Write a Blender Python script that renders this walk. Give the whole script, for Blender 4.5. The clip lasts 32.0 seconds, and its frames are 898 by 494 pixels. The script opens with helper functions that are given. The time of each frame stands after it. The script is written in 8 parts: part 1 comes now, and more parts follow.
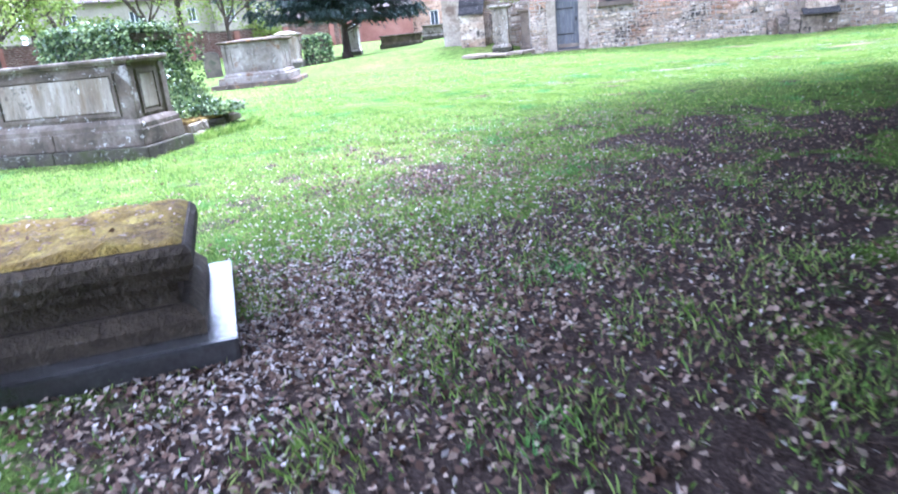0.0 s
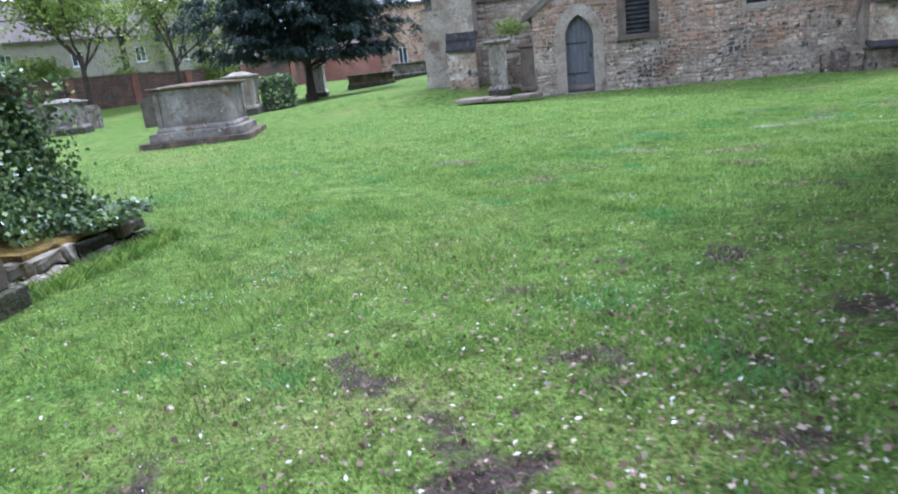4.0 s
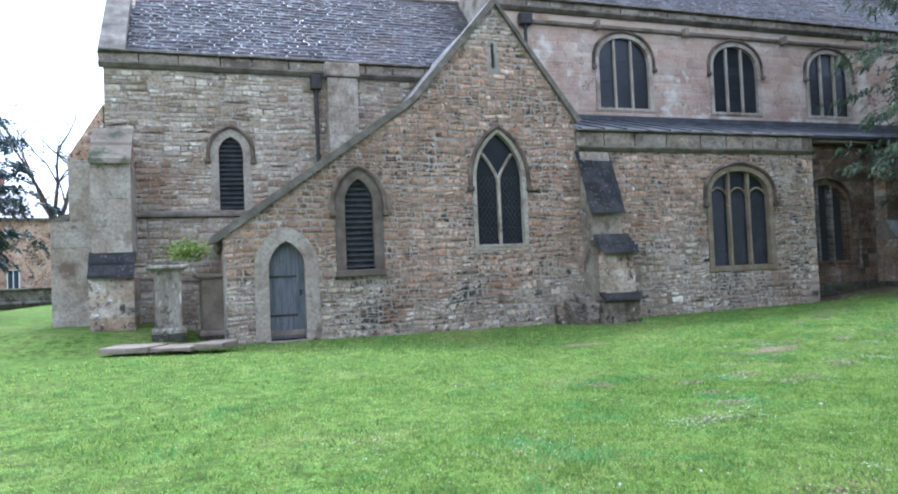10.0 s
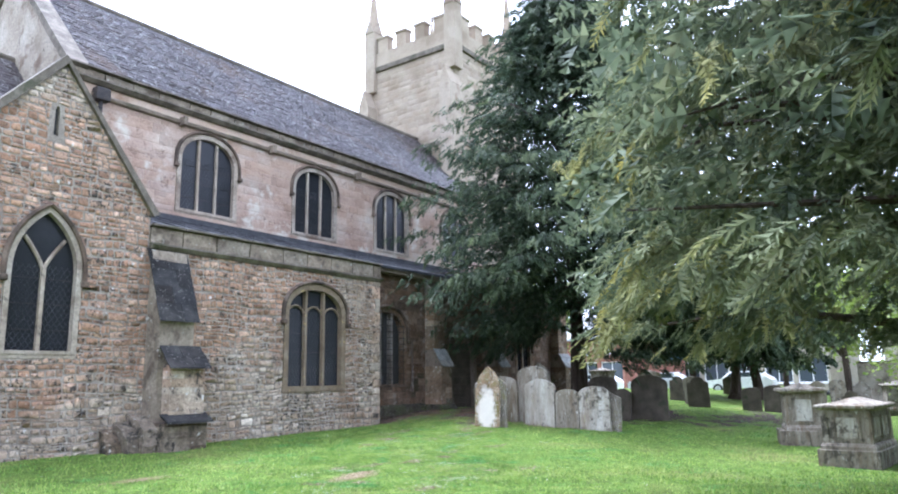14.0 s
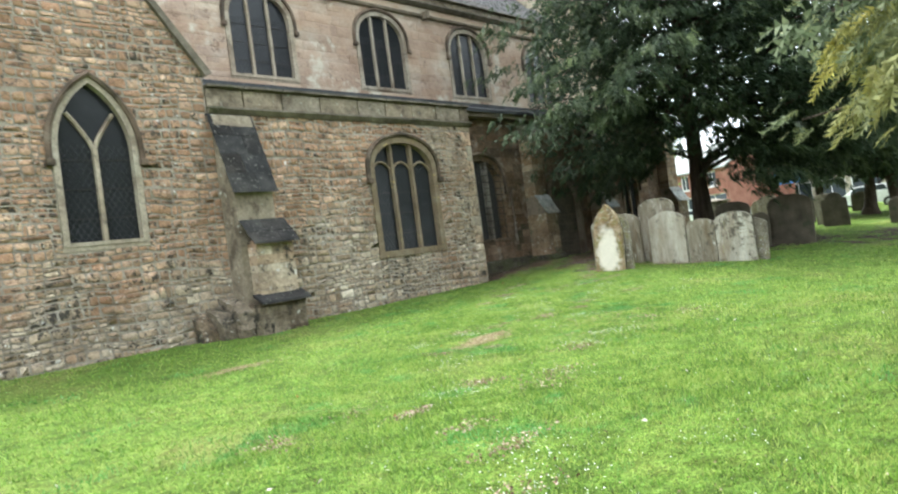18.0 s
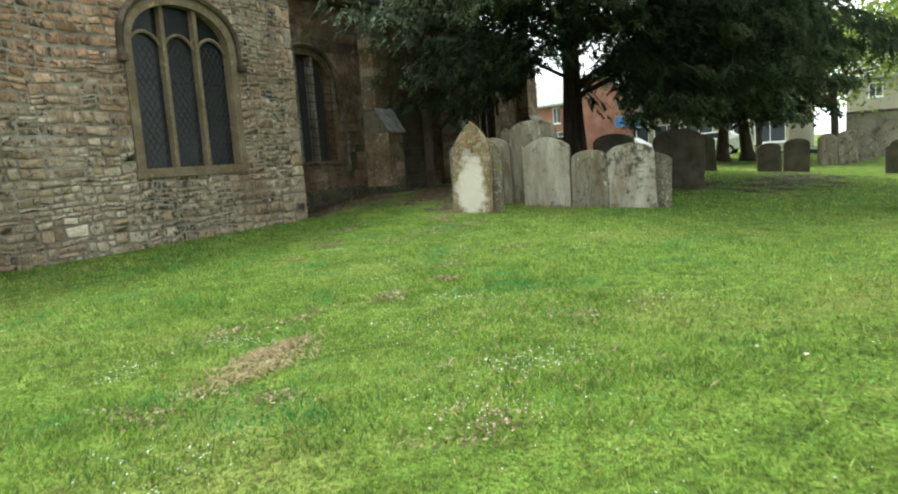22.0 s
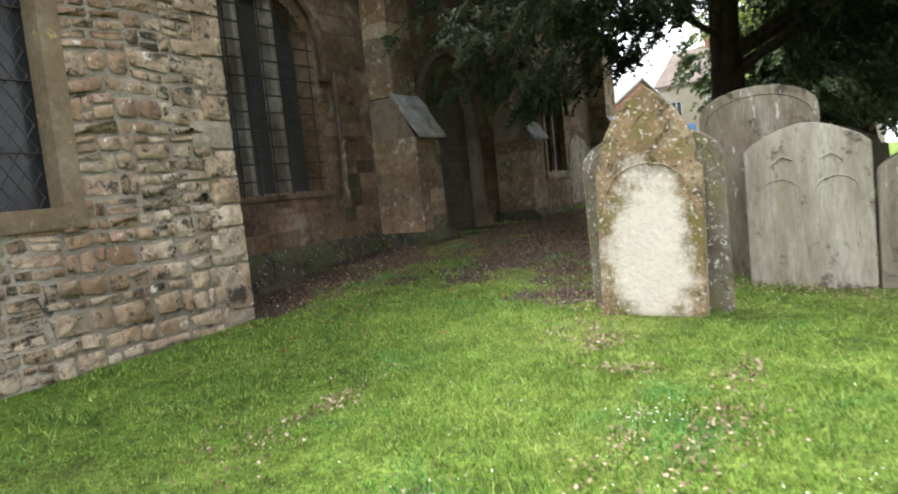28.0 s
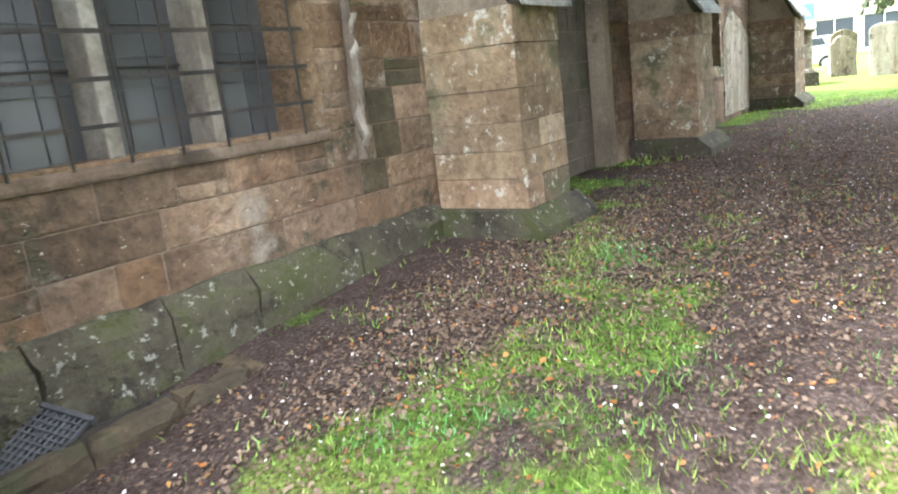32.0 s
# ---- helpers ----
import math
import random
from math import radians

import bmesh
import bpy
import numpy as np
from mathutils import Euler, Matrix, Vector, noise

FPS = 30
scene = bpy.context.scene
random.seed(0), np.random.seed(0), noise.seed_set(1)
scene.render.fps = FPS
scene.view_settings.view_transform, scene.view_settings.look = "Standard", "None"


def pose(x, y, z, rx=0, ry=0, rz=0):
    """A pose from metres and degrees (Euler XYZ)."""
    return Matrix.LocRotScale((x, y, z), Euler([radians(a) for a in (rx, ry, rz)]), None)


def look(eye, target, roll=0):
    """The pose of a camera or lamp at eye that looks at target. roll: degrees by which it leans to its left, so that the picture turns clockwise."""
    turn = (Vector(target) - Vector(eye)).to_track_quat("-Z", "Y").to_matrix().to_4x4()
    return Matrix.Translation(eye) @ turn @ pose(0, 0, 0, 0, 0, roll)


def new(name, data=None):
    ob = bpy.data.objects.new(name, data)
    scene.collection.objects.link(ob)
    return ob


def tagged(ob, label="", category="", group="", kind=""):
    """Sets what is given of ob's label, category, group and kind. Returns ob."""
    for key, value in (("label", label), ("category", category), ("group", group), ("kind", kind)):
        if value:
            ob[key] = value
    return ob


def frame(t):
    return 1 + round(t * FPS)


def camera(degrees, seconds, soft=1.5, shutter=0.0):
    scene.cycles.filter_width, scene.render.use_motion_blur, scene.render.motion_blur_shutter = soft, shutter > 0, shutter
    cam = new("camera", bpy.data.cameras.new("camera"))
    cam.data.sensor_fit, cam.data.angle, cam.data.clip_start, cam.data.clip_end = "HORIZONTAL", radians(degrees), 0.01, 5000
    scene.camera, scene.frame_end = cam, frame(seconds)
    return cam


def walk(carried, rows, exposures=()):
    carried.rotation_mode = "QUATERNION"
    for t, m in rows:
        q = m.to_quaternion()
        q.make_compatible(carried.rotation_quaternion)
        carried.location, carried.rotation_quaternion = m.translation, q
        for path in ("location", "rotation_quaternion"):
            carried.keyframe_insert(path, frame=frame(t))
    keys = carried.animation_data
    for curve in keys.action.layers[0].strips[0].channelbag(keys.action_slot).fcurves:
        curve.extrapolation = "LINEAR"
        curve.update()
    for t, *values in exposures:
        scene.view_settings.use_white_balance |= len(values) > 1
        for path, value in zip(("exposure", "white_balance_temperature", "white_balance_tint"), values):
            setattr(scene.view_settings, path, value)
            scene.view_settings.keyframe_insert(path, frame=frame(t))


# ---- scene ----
# the camera and its walk: seconds, eye, target, roll
cam = camera(64.7, 32.0, soft=2.0, shutter=0.3)
ROWS = [
    (0, (1.859, -25.974, 1.157), (1.401, -24.118, 0.566), -5.7),
    (0.5, (1.595, -25.329, 1.143), (1.115, -23.476, 0.563), -6.7),
    (1, (1.405, -24.662, 1.162), (1.113, -22.772, 0.579), -5.8),
    (1.5, (1.289, -24.144, 1.203), (0.972, -22.236, 0.694), -6.2),
    (2, (1.126, -23.642, 1.248), (0.717, -21.752, 0.738), -6.0),
    (2.5, (0.938, -23.074, 1.276), (0.539, -21.172, 0.802), -7.0),
    (3, (0.700, -22.540, 1.298), (0.243, -20.643, 0.861), -6.6),
    (3.5, (0.393, -21.996, 1.299), (0.042, -20.082, 0.840), -5.9),
    (5.5, (-0.694, -19.851, 1.330), (-1.239, -18.044, 0.668), -7.6),
    (6, (-0.709, -19.421, 1.417), (-1.359, -17.634, 0.796), -7.6),
    (6.5, (-0.912, -18.921, 1.402), (-1.510, -17.091, 0.861), -5.8),
    (7, (-1.055, -18.450, 1.396), (-1.858, -16.694, 0.875), -6.8),
    (7.5, (-1.390, -18.214, 1.376), (-2.196, -16.452, 0.881), -6.1),
    (8, (-1.109, -17.679, 1.463), (-0.895, -15.697, 1.303), -1.9),
    (8.5, (-1.093, -17.221, 1.533), (-0.460, -15.324, 1.585), -3.0),
    (9, (-1.160, -16.790, 1.419), (-0.248, -15.022, 1.633), -3.9),
    (9.5, (-1.237, -16.190, 1.343), (-0.340, -14.405, 1.452), -3.2),
    (10, (-1.271, -15.756, 1.337), (-0.617, -13.867, 1.405), -2.5),
    (10.5, (-1.106, -15.280, 1.308), (-0.252, -13.476, 1.435), -2.2),
    (11, (-0.967, -14.907, 1.343), (0.263, -13.372, 1.704), -3.1),
    (11.5, (-0.916, -14.490, 1.354), (0.653, -13.310, 1.733), -2.9),
    (12, (-0.959, -14.345, 1.310), (0.624, -13.203, 1.750), -1.4),
    (12.5, (-0.889, -14.338, 1.284), (0.673, -13.176, 1.742), -1.2),
    (13, (-0.888, -14.355, 1.274), (0.679, -13.187, 1.701), -1.2),
    (13.5, (-0.892, -14.361, 1.274), (0.690, -13.202, 1.665), -1.2),
    (15.5, (-0.831, -14.227, 1.271), (0.783, -13.093, 1.599), -0.3),
    (16, (-0.691, -14.009, 1.207), (0.869, -12.789, 1.485), -3.5),
    (16.5, (-0.394, -13.626, 1.120), (1.111, -12.320, 1.292), -3.8),
    (17, (-0.157, -13.291, 1.168), (1.378, -12.015, 1.279), -3.9),
    (17.5, (0.231, -12.792, 1.115), (1.708, -11.448, 1.224), -6.0),
    (18, (0.648, -12.420, 1.044), (2.110, -11.055, 1.047), -7.6),
    (18.5, (1.091, -12.093, 0.988), (2.699, -10.908, 0.883), -8.2),
    (19, (1.567, -11.714, 0.997), (3.171, -10.535, 0.804), -8.7),
    (19.5, (1.957, -11.387, 1.005), (3.648, -10.359, 0.720), -7.4),
    (20, (2.498, -11.045, 1.036), (4.273, -10.170, 0.746), -6.6),
    (20.5, (2.915, -10.690, 1.000), (4.672, -9.758, 0.788), -4.3),
    (21, (3.488, -10.252, 1.020), (5.203, -9.246, 0.799), -4.4),
    (21.5, (3.915, -9.883, 1.013), (5.567, -8.776, 0.808), -4.5),
    (22, (4.494, -9.530, 0.954), (6.209, -8.530, 0.711), -4.2),
    (22.5, (4.894, -9.148, 0.964), (6.509, -7.997, 0.703), -5.3),
    (23, (5.399, -8.648, 0.911), (7.066, -7.581, 0.623), -4.1),
    (23.5, (5.957, -8.332, 0.923), (7.573, -7.190, 0.635), -5.0),
    (24, (6.461, -7.842, 0.892), (8.097, -6.721, 0.636), -4.4),
    (24.5, (7.005, -7.424, 0.895), (8.631, -6.283, 0.658), -5.1),
    (25, (7.602, -7.127, 0.915), (9.171, -5.909, 0.681), -5.4),
    (25.5, (8.113, -6.745, 0.934), (9.793, -5.691, 0.678), -5.7),
    (27.5, (10.169, -5.249, 1.019), (11.949, -4.366, 0.792), -4.6),
    (28, (10.753, -4.855, 1.049), (12.466, -3.837, 0.872), -5.8),
    (28.5, (11.252, -4.577, 1.065), (12.954, -3.540, 0.895), -5.7),
    (29, (11.825, -4.228, 1.084), (13.535, -3.205, 0.920), -6.1),
    (29.5, (12.354, -3.838, 1.192), (14.081, -2.857, 0.954), -5.6),
    (30, (12.942, -3.471, 1.217), (14.716, -2.583, 0.962), -5.5),
    (30.5, (13.371, -3.077, 1.253), (15.043, -2.028, 0.929), -6.2),
    (31, (13.904, -2.685, 1.264), (15.560, -1.631, 0.880), -5.9),
    (31.5, (14.330, -2.316, 1.266), (15.906, -1.151, 0.868), -6.8),
    (32, (14.844, -1.977, 1.279), (16.412, -0.816, 0.837), -6.8),
]
EXPOSURES = [(0, 2.4, 4850, 26), (1, 2.0, 4800, 27), (2, 1.6, 4800, 25), (3, 1.18, 4800, 24), (6, 0.72, 5450, 4), (8, 0.65, 4900, 2), (9, 0.92, 4700, 15), (10, 1.08, 4950, 14), (12, 1.45, 5000, 20), (13, 1.48, 5050, 21), (16, 1.65, 5650, 10), (18, 1.45, 6100, 3), (19, 1.1, 6450, -3), (20, 0.95, 6500, -5), (24, 0.85, 6500, 2), (28, 1.4, 6400, 12), (30, 1.85, 6350, 14), (31, 2.65, 6150, 17), (32, 3.45, 6050, 13)]
walk(cam, [(t, look(eye, target, roll)) for t, eye, target, roll in ROWS], EXPOSURES)

# bright clouded spring day: a pale sky and a hazy sun high behind the church
world = bpy.data.worlds.new("overcast_sky")
scene.world = world
world.use_nodes = True
wn, wl = world.node_tree.nodes, world.node_tree.links
sky = wn.new("ShaderNodeTexSky")
sky.sky_type = "NISHITA"
sky.sun_disc = False
sky.sun_elevation, sky.sun_rotation = radians(62), radians(345)
sky.air_density, sky.dust_density = 1.0, 4.0
pale = wn.new("ShaderNodeHueSaturation")
pale.inputs["Saturation"].default_value = 0.25
wl.new(sky.outputs[0], pale.inputs["Color"])
cloud = wn.new("ShaderNodeMix")
cloud.data_type = "RGBA"
cloud.inputs[0].default_value = 0.8
cloud.inputs[7].default_value = (12.5, 13.0, 13.6, 1)
wl.new(pale.outputs[0], cloud.inputs[6])
wl.new(cloud.outputs[2], wn["Background"].inputs["Color"])
wn["Background"].inputs["Strength"].default_value = 0.12
sun = new("sun", bpy.data.lights.new("sun", "SUN"))
sun.data.energy, sun.data.angle, sun.data.color = 3.2, radians(14), (1.0, 0.96, 0.9)
sun.matrix_world = look((0, 0, 40), (-5.5, -20.5, 0))


# ---- materials ----
def nodes_of(name):
    m = bpy.data.materials.new(name)
    m.use_nodes = True
    return m, m.node_tree.nodes, m.node_tree.links, m.node_tree.nodes["Principled BSDF"]


def ramp(n, stops):
    r = n.new("ShaderNodeValToRGB")
    e = r.color_ramp.elements
    while len(e) < len(stops):
        e.new(0.5)
    for k, (p, c) in enumerate(stops):
        e[k].position, e[k].color = p, (*c, 1)
    return r


def noise_tex(n, l, coord, scale, detail=4, rough=0.6):
    t = n.new("ShaderNodeTexNoise")
    t.inputs["Scale"].default_value, t.inputs["Detail"].default_value, t.inputs["Roughness"].default_value = scale, detail, rough
    l.new(coord, t.inputs["Vector"])
    return t.outputs["Fac"]


def blend(n, l, fac, a, b, mode="MIX"):
    x = n.new("ShaderNodeMix")
    x.data_type, x.blend_type = "RGBA", mode
    if isinstance(fac, float):
        x.inputs[0].default_value = fac
    else:
        l.new(fac, x.inputs[0])
    for sock, v in ((x.inputs[6], a), (x.inputs[7], b)):
        if isinstance(v, tuple):
            sock.default_value = (*v, 1)
        else:
            l.new(v, sock)
    return x.outputs[2]


def curve_of(n, l, value, lo, hi):
    r = n.new("ShaderNodeMapRange")
    r.interpolation_type = "SMOOTHSTEP"
    r.inputs["From Min"].default_value, r.inputs["From Max"].default_value = lo, hi
    l.new(value, r.inputs["Value"])
    return r.outputs[0]


def bump(n, l, bsdf, height, strength=0.3, dist=0.02):
    b = n.new("ShaderNodeBump")
    b.inputs["Strength"].default_value, b.inputs["Distance"].default_value = strength, dist
    l.new(height, b.inputs["Height"])
    l.new(b.outputs[0], bsdf.inputs["Normal"])


PALETTES = {
    "plain": [(0.0, (0.62, 0.58, 0.55)), (0.3, (1.0, 0.9, 0.78)), (0.55, (0.95, 0.95, 0.95)), (0.8, (1.15, 1.12, 1.05)), (1.0, (0.8, 0.66, 0.52))],
    "aisle": [(0.0, (0.62, 0.55, 0.5)), (0.12, (1.35, 1.1, 0.85)), (0.24, (0.85, 0.8, 0.75)), (0.36, (1.7, 1.6, 1.5)), (0.48, (1.15, 0.92, 0.78)), (0.6, (0.72, 0.69, 0.65)), (0.72, (1.35, 1.2, 1.02)), (0.86, (0.9, 0.8, 0.7)), (1.0, (1.95, 1.88, 1.78))],
    "rubble": [(0.0, (0.48, 0.41, 0.35)), (0.14, (0.98, 0.88, 0.76)), (0.28, (0.74, 0.68, 0.63)), (0.42, (1.24, 1.2, 1.13)), (0.56, (0.82, 0.68, 0.58)), (0.7, (1.06, 1.04, 1.0)),
               (0.85, (0.62, 0.54, 0.49)), (1.0, (1.42, 1.4, 1.36))],
}


def surface(name, colours, scale=3.0, fine=40.0, rough=0.9, stain=None, stain_scale=1.2, stain_at=(0.55, 0.7), spot=None, spot_scale=9.0,
            spot_at=(0.62, 0.68), blotch=None, blotch_scale=5.0, blotch_at=(0.56, 0.64), palette="plain", vary=None, vary_amount=0.35, relief=0.35, depth=0.02, metal=0.0, spec=0.25, stretch=None, zone=None, grain=(0.72, 1.2), bleach=None, soot=None):
    """A weathered surface: two scales of colour, stains, lichen spots, variation piece by piece, fine relief."""
    m, n, l, bsdf = nodes_of(name)
    coord = n.new("ShaderNodeNewGeometry").outputs["Position"]
    place = coord
    if stretch:
        mp = n.new("ShaderNodeMapping")
        mp.inputs["Scale"].default_value = stretch
        l.new(coord, mp.inputs["Vector"])
        coord = mp.outputs[0]
    big, small = noise_tex(n, l, coord, scale, 5), noise_tex(n, l, coord, fine, 3, 0.7)
    step = 1.0 / max(1, len(colours) - 1)
    r = ramp(n, [(0.28 + 0.44 * k * step, c) for k, c in enumerate(colours)])
    l.new(big, r.inputs[0])
    col = r.outputs[0]
    if vary:
        if vary == "island":
            v = n.new("ShaderNodeNewGeometry").outputs["Random Per Island"]
        else:
            v = n.new("ShaderNodeObjectInfo").outputs["Random"]
        vr = ramp(n, PALETTES[palette])
        l.new(v, vr.inputs[0])
        col = blend(n, l, min(1.0, vary_amount * 2), col, blend(n, l, 1.0, col, vr.outputs[0], "MULTIPLY"))
    fr = ramp(n, [(0.3, (grain[0],) * 3), (0.7, (grain[1],) * 3)])
    l.new(small, fr.inputs[0])
    col = blend(n, l, 0.75, col, blend(n, l, 1.0, col, fr.outputs[0], "MULTIPLY"))
    if zone:
        # a band of other, redder stone laid between two heights, with a ragged edge
        tint, z0, z1 = zone
        sep = n.new("ShaderNodeSeparateXYZ")
        l.new(place, sep.inputs[0])
        wander = n.new("ShaderNodeMath")
        wander.operation = "MULTIPLY_ADD"
        l.new(noise_tex(n, l, place, 0.55, 5, 0.7), wander.inputs[0])
        wander.inputs[1].default_value = 5.0
        east = n.new("ShaderNodeMapRange")
        east.inputs["From Min"].default_value, east.inputs["From Max"].default_value, east.inputs["To Max"].default_value = 9.5, 14.0, -2.6
        l.new(sep.outputs[0], east.inputs["Value"])
        height = n.new("ShaderNodeMath")
        l.new(sep.outputs[2], height.inputs[0])
        l.new(east.outputs[0], height.inputs[1])
        l.new(height.outputs[0], wander.inputs[2])
        inside = n.new("ShaderNodeMath")
        inside.operation = "MULTIPLY"
        l.new(curve_of(n, l, wander.outputs[0], z0 + 2.2, z0 + 3.0), inside.inputs[0])
        l.new(curve_of(n, l, wander.outputs[0], z1 + 3.0, z1 + 2.2), inside.inputs[1])
        col = blend(n, l, inside.outputs[0], col, blend(n, l, 1.0, col, tint, "MULTIPLY"))
    if stain:
        col = blend(n, l, curve_of(n, l, noise_tex(n, l, coord, stain_scale, 6, 0.65), *stain_at), col, stain)
    if blotch:
        col = blend(n, l, curve_of(n, l, noise_tex(n, l, coord, blotch_scale, 7, 0.75), *blotch_at), col, blotch)
    if soot:
        # black crust in fine, broken patches, thicker in some stretches of the wall than in others
        crust, crust_scale, lo, hi = soot
        thick = n.new("ShaderNodeMath")
        thick.operation = "MULTIPLY_ADD"
        l.new(noise_tex(n, l, place, 0.7, 3, 0.6), thick.inputs[0])
        thick.inputs[1].default_value = 0.55
        l.new(noise_tex(n, l, place, crust_scale, 6, 0.75), thick.inputs[2])
        col = blend(n, l, curve_of(n, l, thick.outputs[0], lo, hi), col, crust)
    if spot:
        col = blend(n, l, curve_of(n, l, noise_tex(n, l, coord, spot_scale, 3, 0.8), *spot_at), col, spot)
    if bleach:
        # a patch washed pale by rain or stained by rust, with a ragged edge
        centre, radii, pale_colour, strength = bleach
        off = n.new("ShaderNodeMapping")
        off.vector_type = "TEXTURE"
        off.inputs["Location"].default_value, off.inputs["Scale"].default_value = centre, radii
        l.new(place, off.inputs["Vector"])
        far = n.new("ShaderNodeVectorMath")
        far.operation = "LENGTH"
        l.new(off.outputs[0], far.inputs[0])
        edge = n.new("ShaderNodeMath")
        edge.operation = "MULTIPLY_ADD"
        l.new(noise_tex(n, l, place, 5, 5, 0.7), edge.inputs[0])
        edge.inputs[1].default_value = 1.6
        l.new(far.outputs["Value"], edge.inputs[2])
        col = blend(n, l, curve_of(n, l, edge.outputs[0], 1.95, 1.35), col, blend(n, l, strength, col, pale_colour))
    l.new(col, bsdf.inputs["Base Color"])
    bsdf.inputs["Roughness"].default_value, bsdf.inputs["Metallic"].default_value = rough, metal
    bsdf.inputs["Specular IOR Level"].default_value = spec
    bump(n, l, bsdf, small, relief, depth)
    return m


RUBBLE = dict(colours=[(0.27, 0.215, 0.16), (0.42, 0.355, 0.275), (0.54, 0.485, 0.40)], scale=0.8, fine=12, grain=(0.4, 1.4), stain=(0.215, 0.12, 0.07), stain_scale=0.6, stain_at=(0.50, 0.70),
              vary_amount=0.5, palette="rubble", blotch=(0.06, 0.05, 0.04), blotch_scale=3.0, blotch_at=(0.53, 0.62), spot=(0.56, 0.54, 0.49), spot_scale=5, spot_at=(0.60, 0.70), relief=0.9, depth=0.035,
              zone=((1.0, 0.81, 0.735), 1.3, 6.8), soot=((0.05, 0.043, 0.035), 8.0, 0.805, 0.91), bleach=((1.7, 0.0, 2.9), (2.1, 1.0, 1.7), (0.15, 0.088, 0.05), 0.55))
M_CHANCEL = surface("chancel_rubble_stone", vary="island", **{**RUBBLE, "colours": [(0.25, 0.205, 0.15), (0.38, 0.33, 0.25), (0.48, 0.435, 0.35)], "zone": None, "blotch_at": (0.57, 0.68), "soot": None, "bleach": None})
M_RUBBLE = surface("rubble_stone", vary="island", **RUBBLE)
M_RUBBLE_ONE = surface("rubble_stone_single", vary="object", **RUBBLE)
M_MORTAR = surface("lime_mortar", [(0.15, 0.125, 0.098), (0.29, 0.25, 0.20), (0.41, 0.365, 0.305)], 1.4, 50, stain=(0.24, 0.145, 0.09), stain_scale=0.55, stain_at=(0.55, 0.75),
                   blotch=(0.06, 0.05, 0.04), blotch_scale=3.2, blotch_at=(0.55, 0.66), relief=0.8, depth=0.03)
M_MORTAR_BROWN = surface("brown_mortar", [(0.085, 0.062, 0.044), (0.14, 0.10, 0.072), (0.19, 0.15, 0.115)], 1.4, 50, relief=0.6)
M_PARAPET = surface("parapet_stone", [(0.13, 0.105, 0.078), (0.22, 0.185, 0.14), (0.31, 0.27, 0.21)], 1.3, 14, grain=(0.5, 1.35), stain=(0.09, 0.07, 0.05), stain_scale=1.8, stain_at=(0.5, 0.66), spot=(0.36, 0.35, 0.30), spot_scale=6, vary="object", vary_amount=0.25, relief=0.4)
M_ASHLAR = surface("ashlar_stone", [(0.21, 0.17, 0.125), (0.31, 0.265, 0.205), (0.39, 0.35, 0.285)], 1.1, 14, grain=(0.55, 1.3), stain=(0.14, 0.10, 0.07), stain_scale=1.4, stain_at=(0.50, 0.70), blotch=(0.09, 0.078, 0.06), blotch_scale=3.0, blotch_at=(0.57, 0.68),
                   vary="object", vary_amount=0.2, relief=0.35)
M_BASE = surface("damp_footing_stone", [(0.07, 0.056, 0.04), (0.14, 0.115, 0.085), (0.25, 0.215, 0.17)], 2.2, 16, grain=(0.4, 1.4), stain=(0.06, 0.055, 0.03), stain_scale=2, blotch=(0.03, 0.027, 0.02), blotch_scale=3, blotch_at=(0.5, 0.6), spot=(0.42, 0.40, 0.34), spot_scale=7, vary="object", vary_amount=0.5, palette="rubble", relief=0.9, depth=0.04)
M_OCHRE = surface("ochre_window_stone", [(0.116, 0.088, 0.056), (0.177, 0.139, 0.092), (0.238, 0.204, 0.150)], 1.6, 20, grain=(0.6, 1.25), stain=(0.16, 0.115, 0.07), stain_scale=2.0, stain_at=(0.52, 0.7), spot=(0.36, 0.27, 0.11), spot_scale=7, spot_at=(0.6, 0.7), vary="object", vary_amount=0.15, relief=0.35)
M_RENDER = surface("old_wall_render", [(0.40, 0.28, 0.20), (0.46, 0.35, 0.26), (0.46, 0.40, 0.32)], 0.6, 35, stain=(0.27, 0.18, 0.12), stain_scale=0.8, relief=0.25)
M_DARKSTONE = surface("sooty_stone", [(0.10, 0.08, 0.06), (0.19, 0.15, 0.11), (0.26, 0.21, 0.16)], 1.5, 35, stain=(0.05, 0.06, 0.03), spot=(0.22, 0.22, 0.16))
M_COPING = surface("coping_stone", [(0.06, 0.05, 0.038), (0.125, 0.105, 0.08), (0.21, 0.18, 0.14)], 2.5, 40, stain=(0.06, 0.06, 0.035))
M_HOOD = surface("hood_mould_stone", [(0.055, 0.038, 0.026), (0.12, 0.085, 0.06), (0.20, 0.16, 0.12)], 2.5, 30, stain=(0.045, 0.035, 0.025), stain_at=(0.46, 0.62), relief=0.5)
# the pale spots paint in part of the slates' white glints
M_SLATE = surface("roof_slate", [(0.055, 0.047, 0.048), (0.095, 0.085, 0.09), (0.155, 0.14, 0.138)], 1.2, 30, rough=0.42, vary="island", vary_amount=0.35, palette="rubble", stain=(0.11, 0.075, 0.055), stain_scale=0.5, stain_at=(0.52, 0.72), spot=(0.30, 0.29, 0.275), spot_scale=6, spot_at=(0.57, 0.64), spec=0.4)
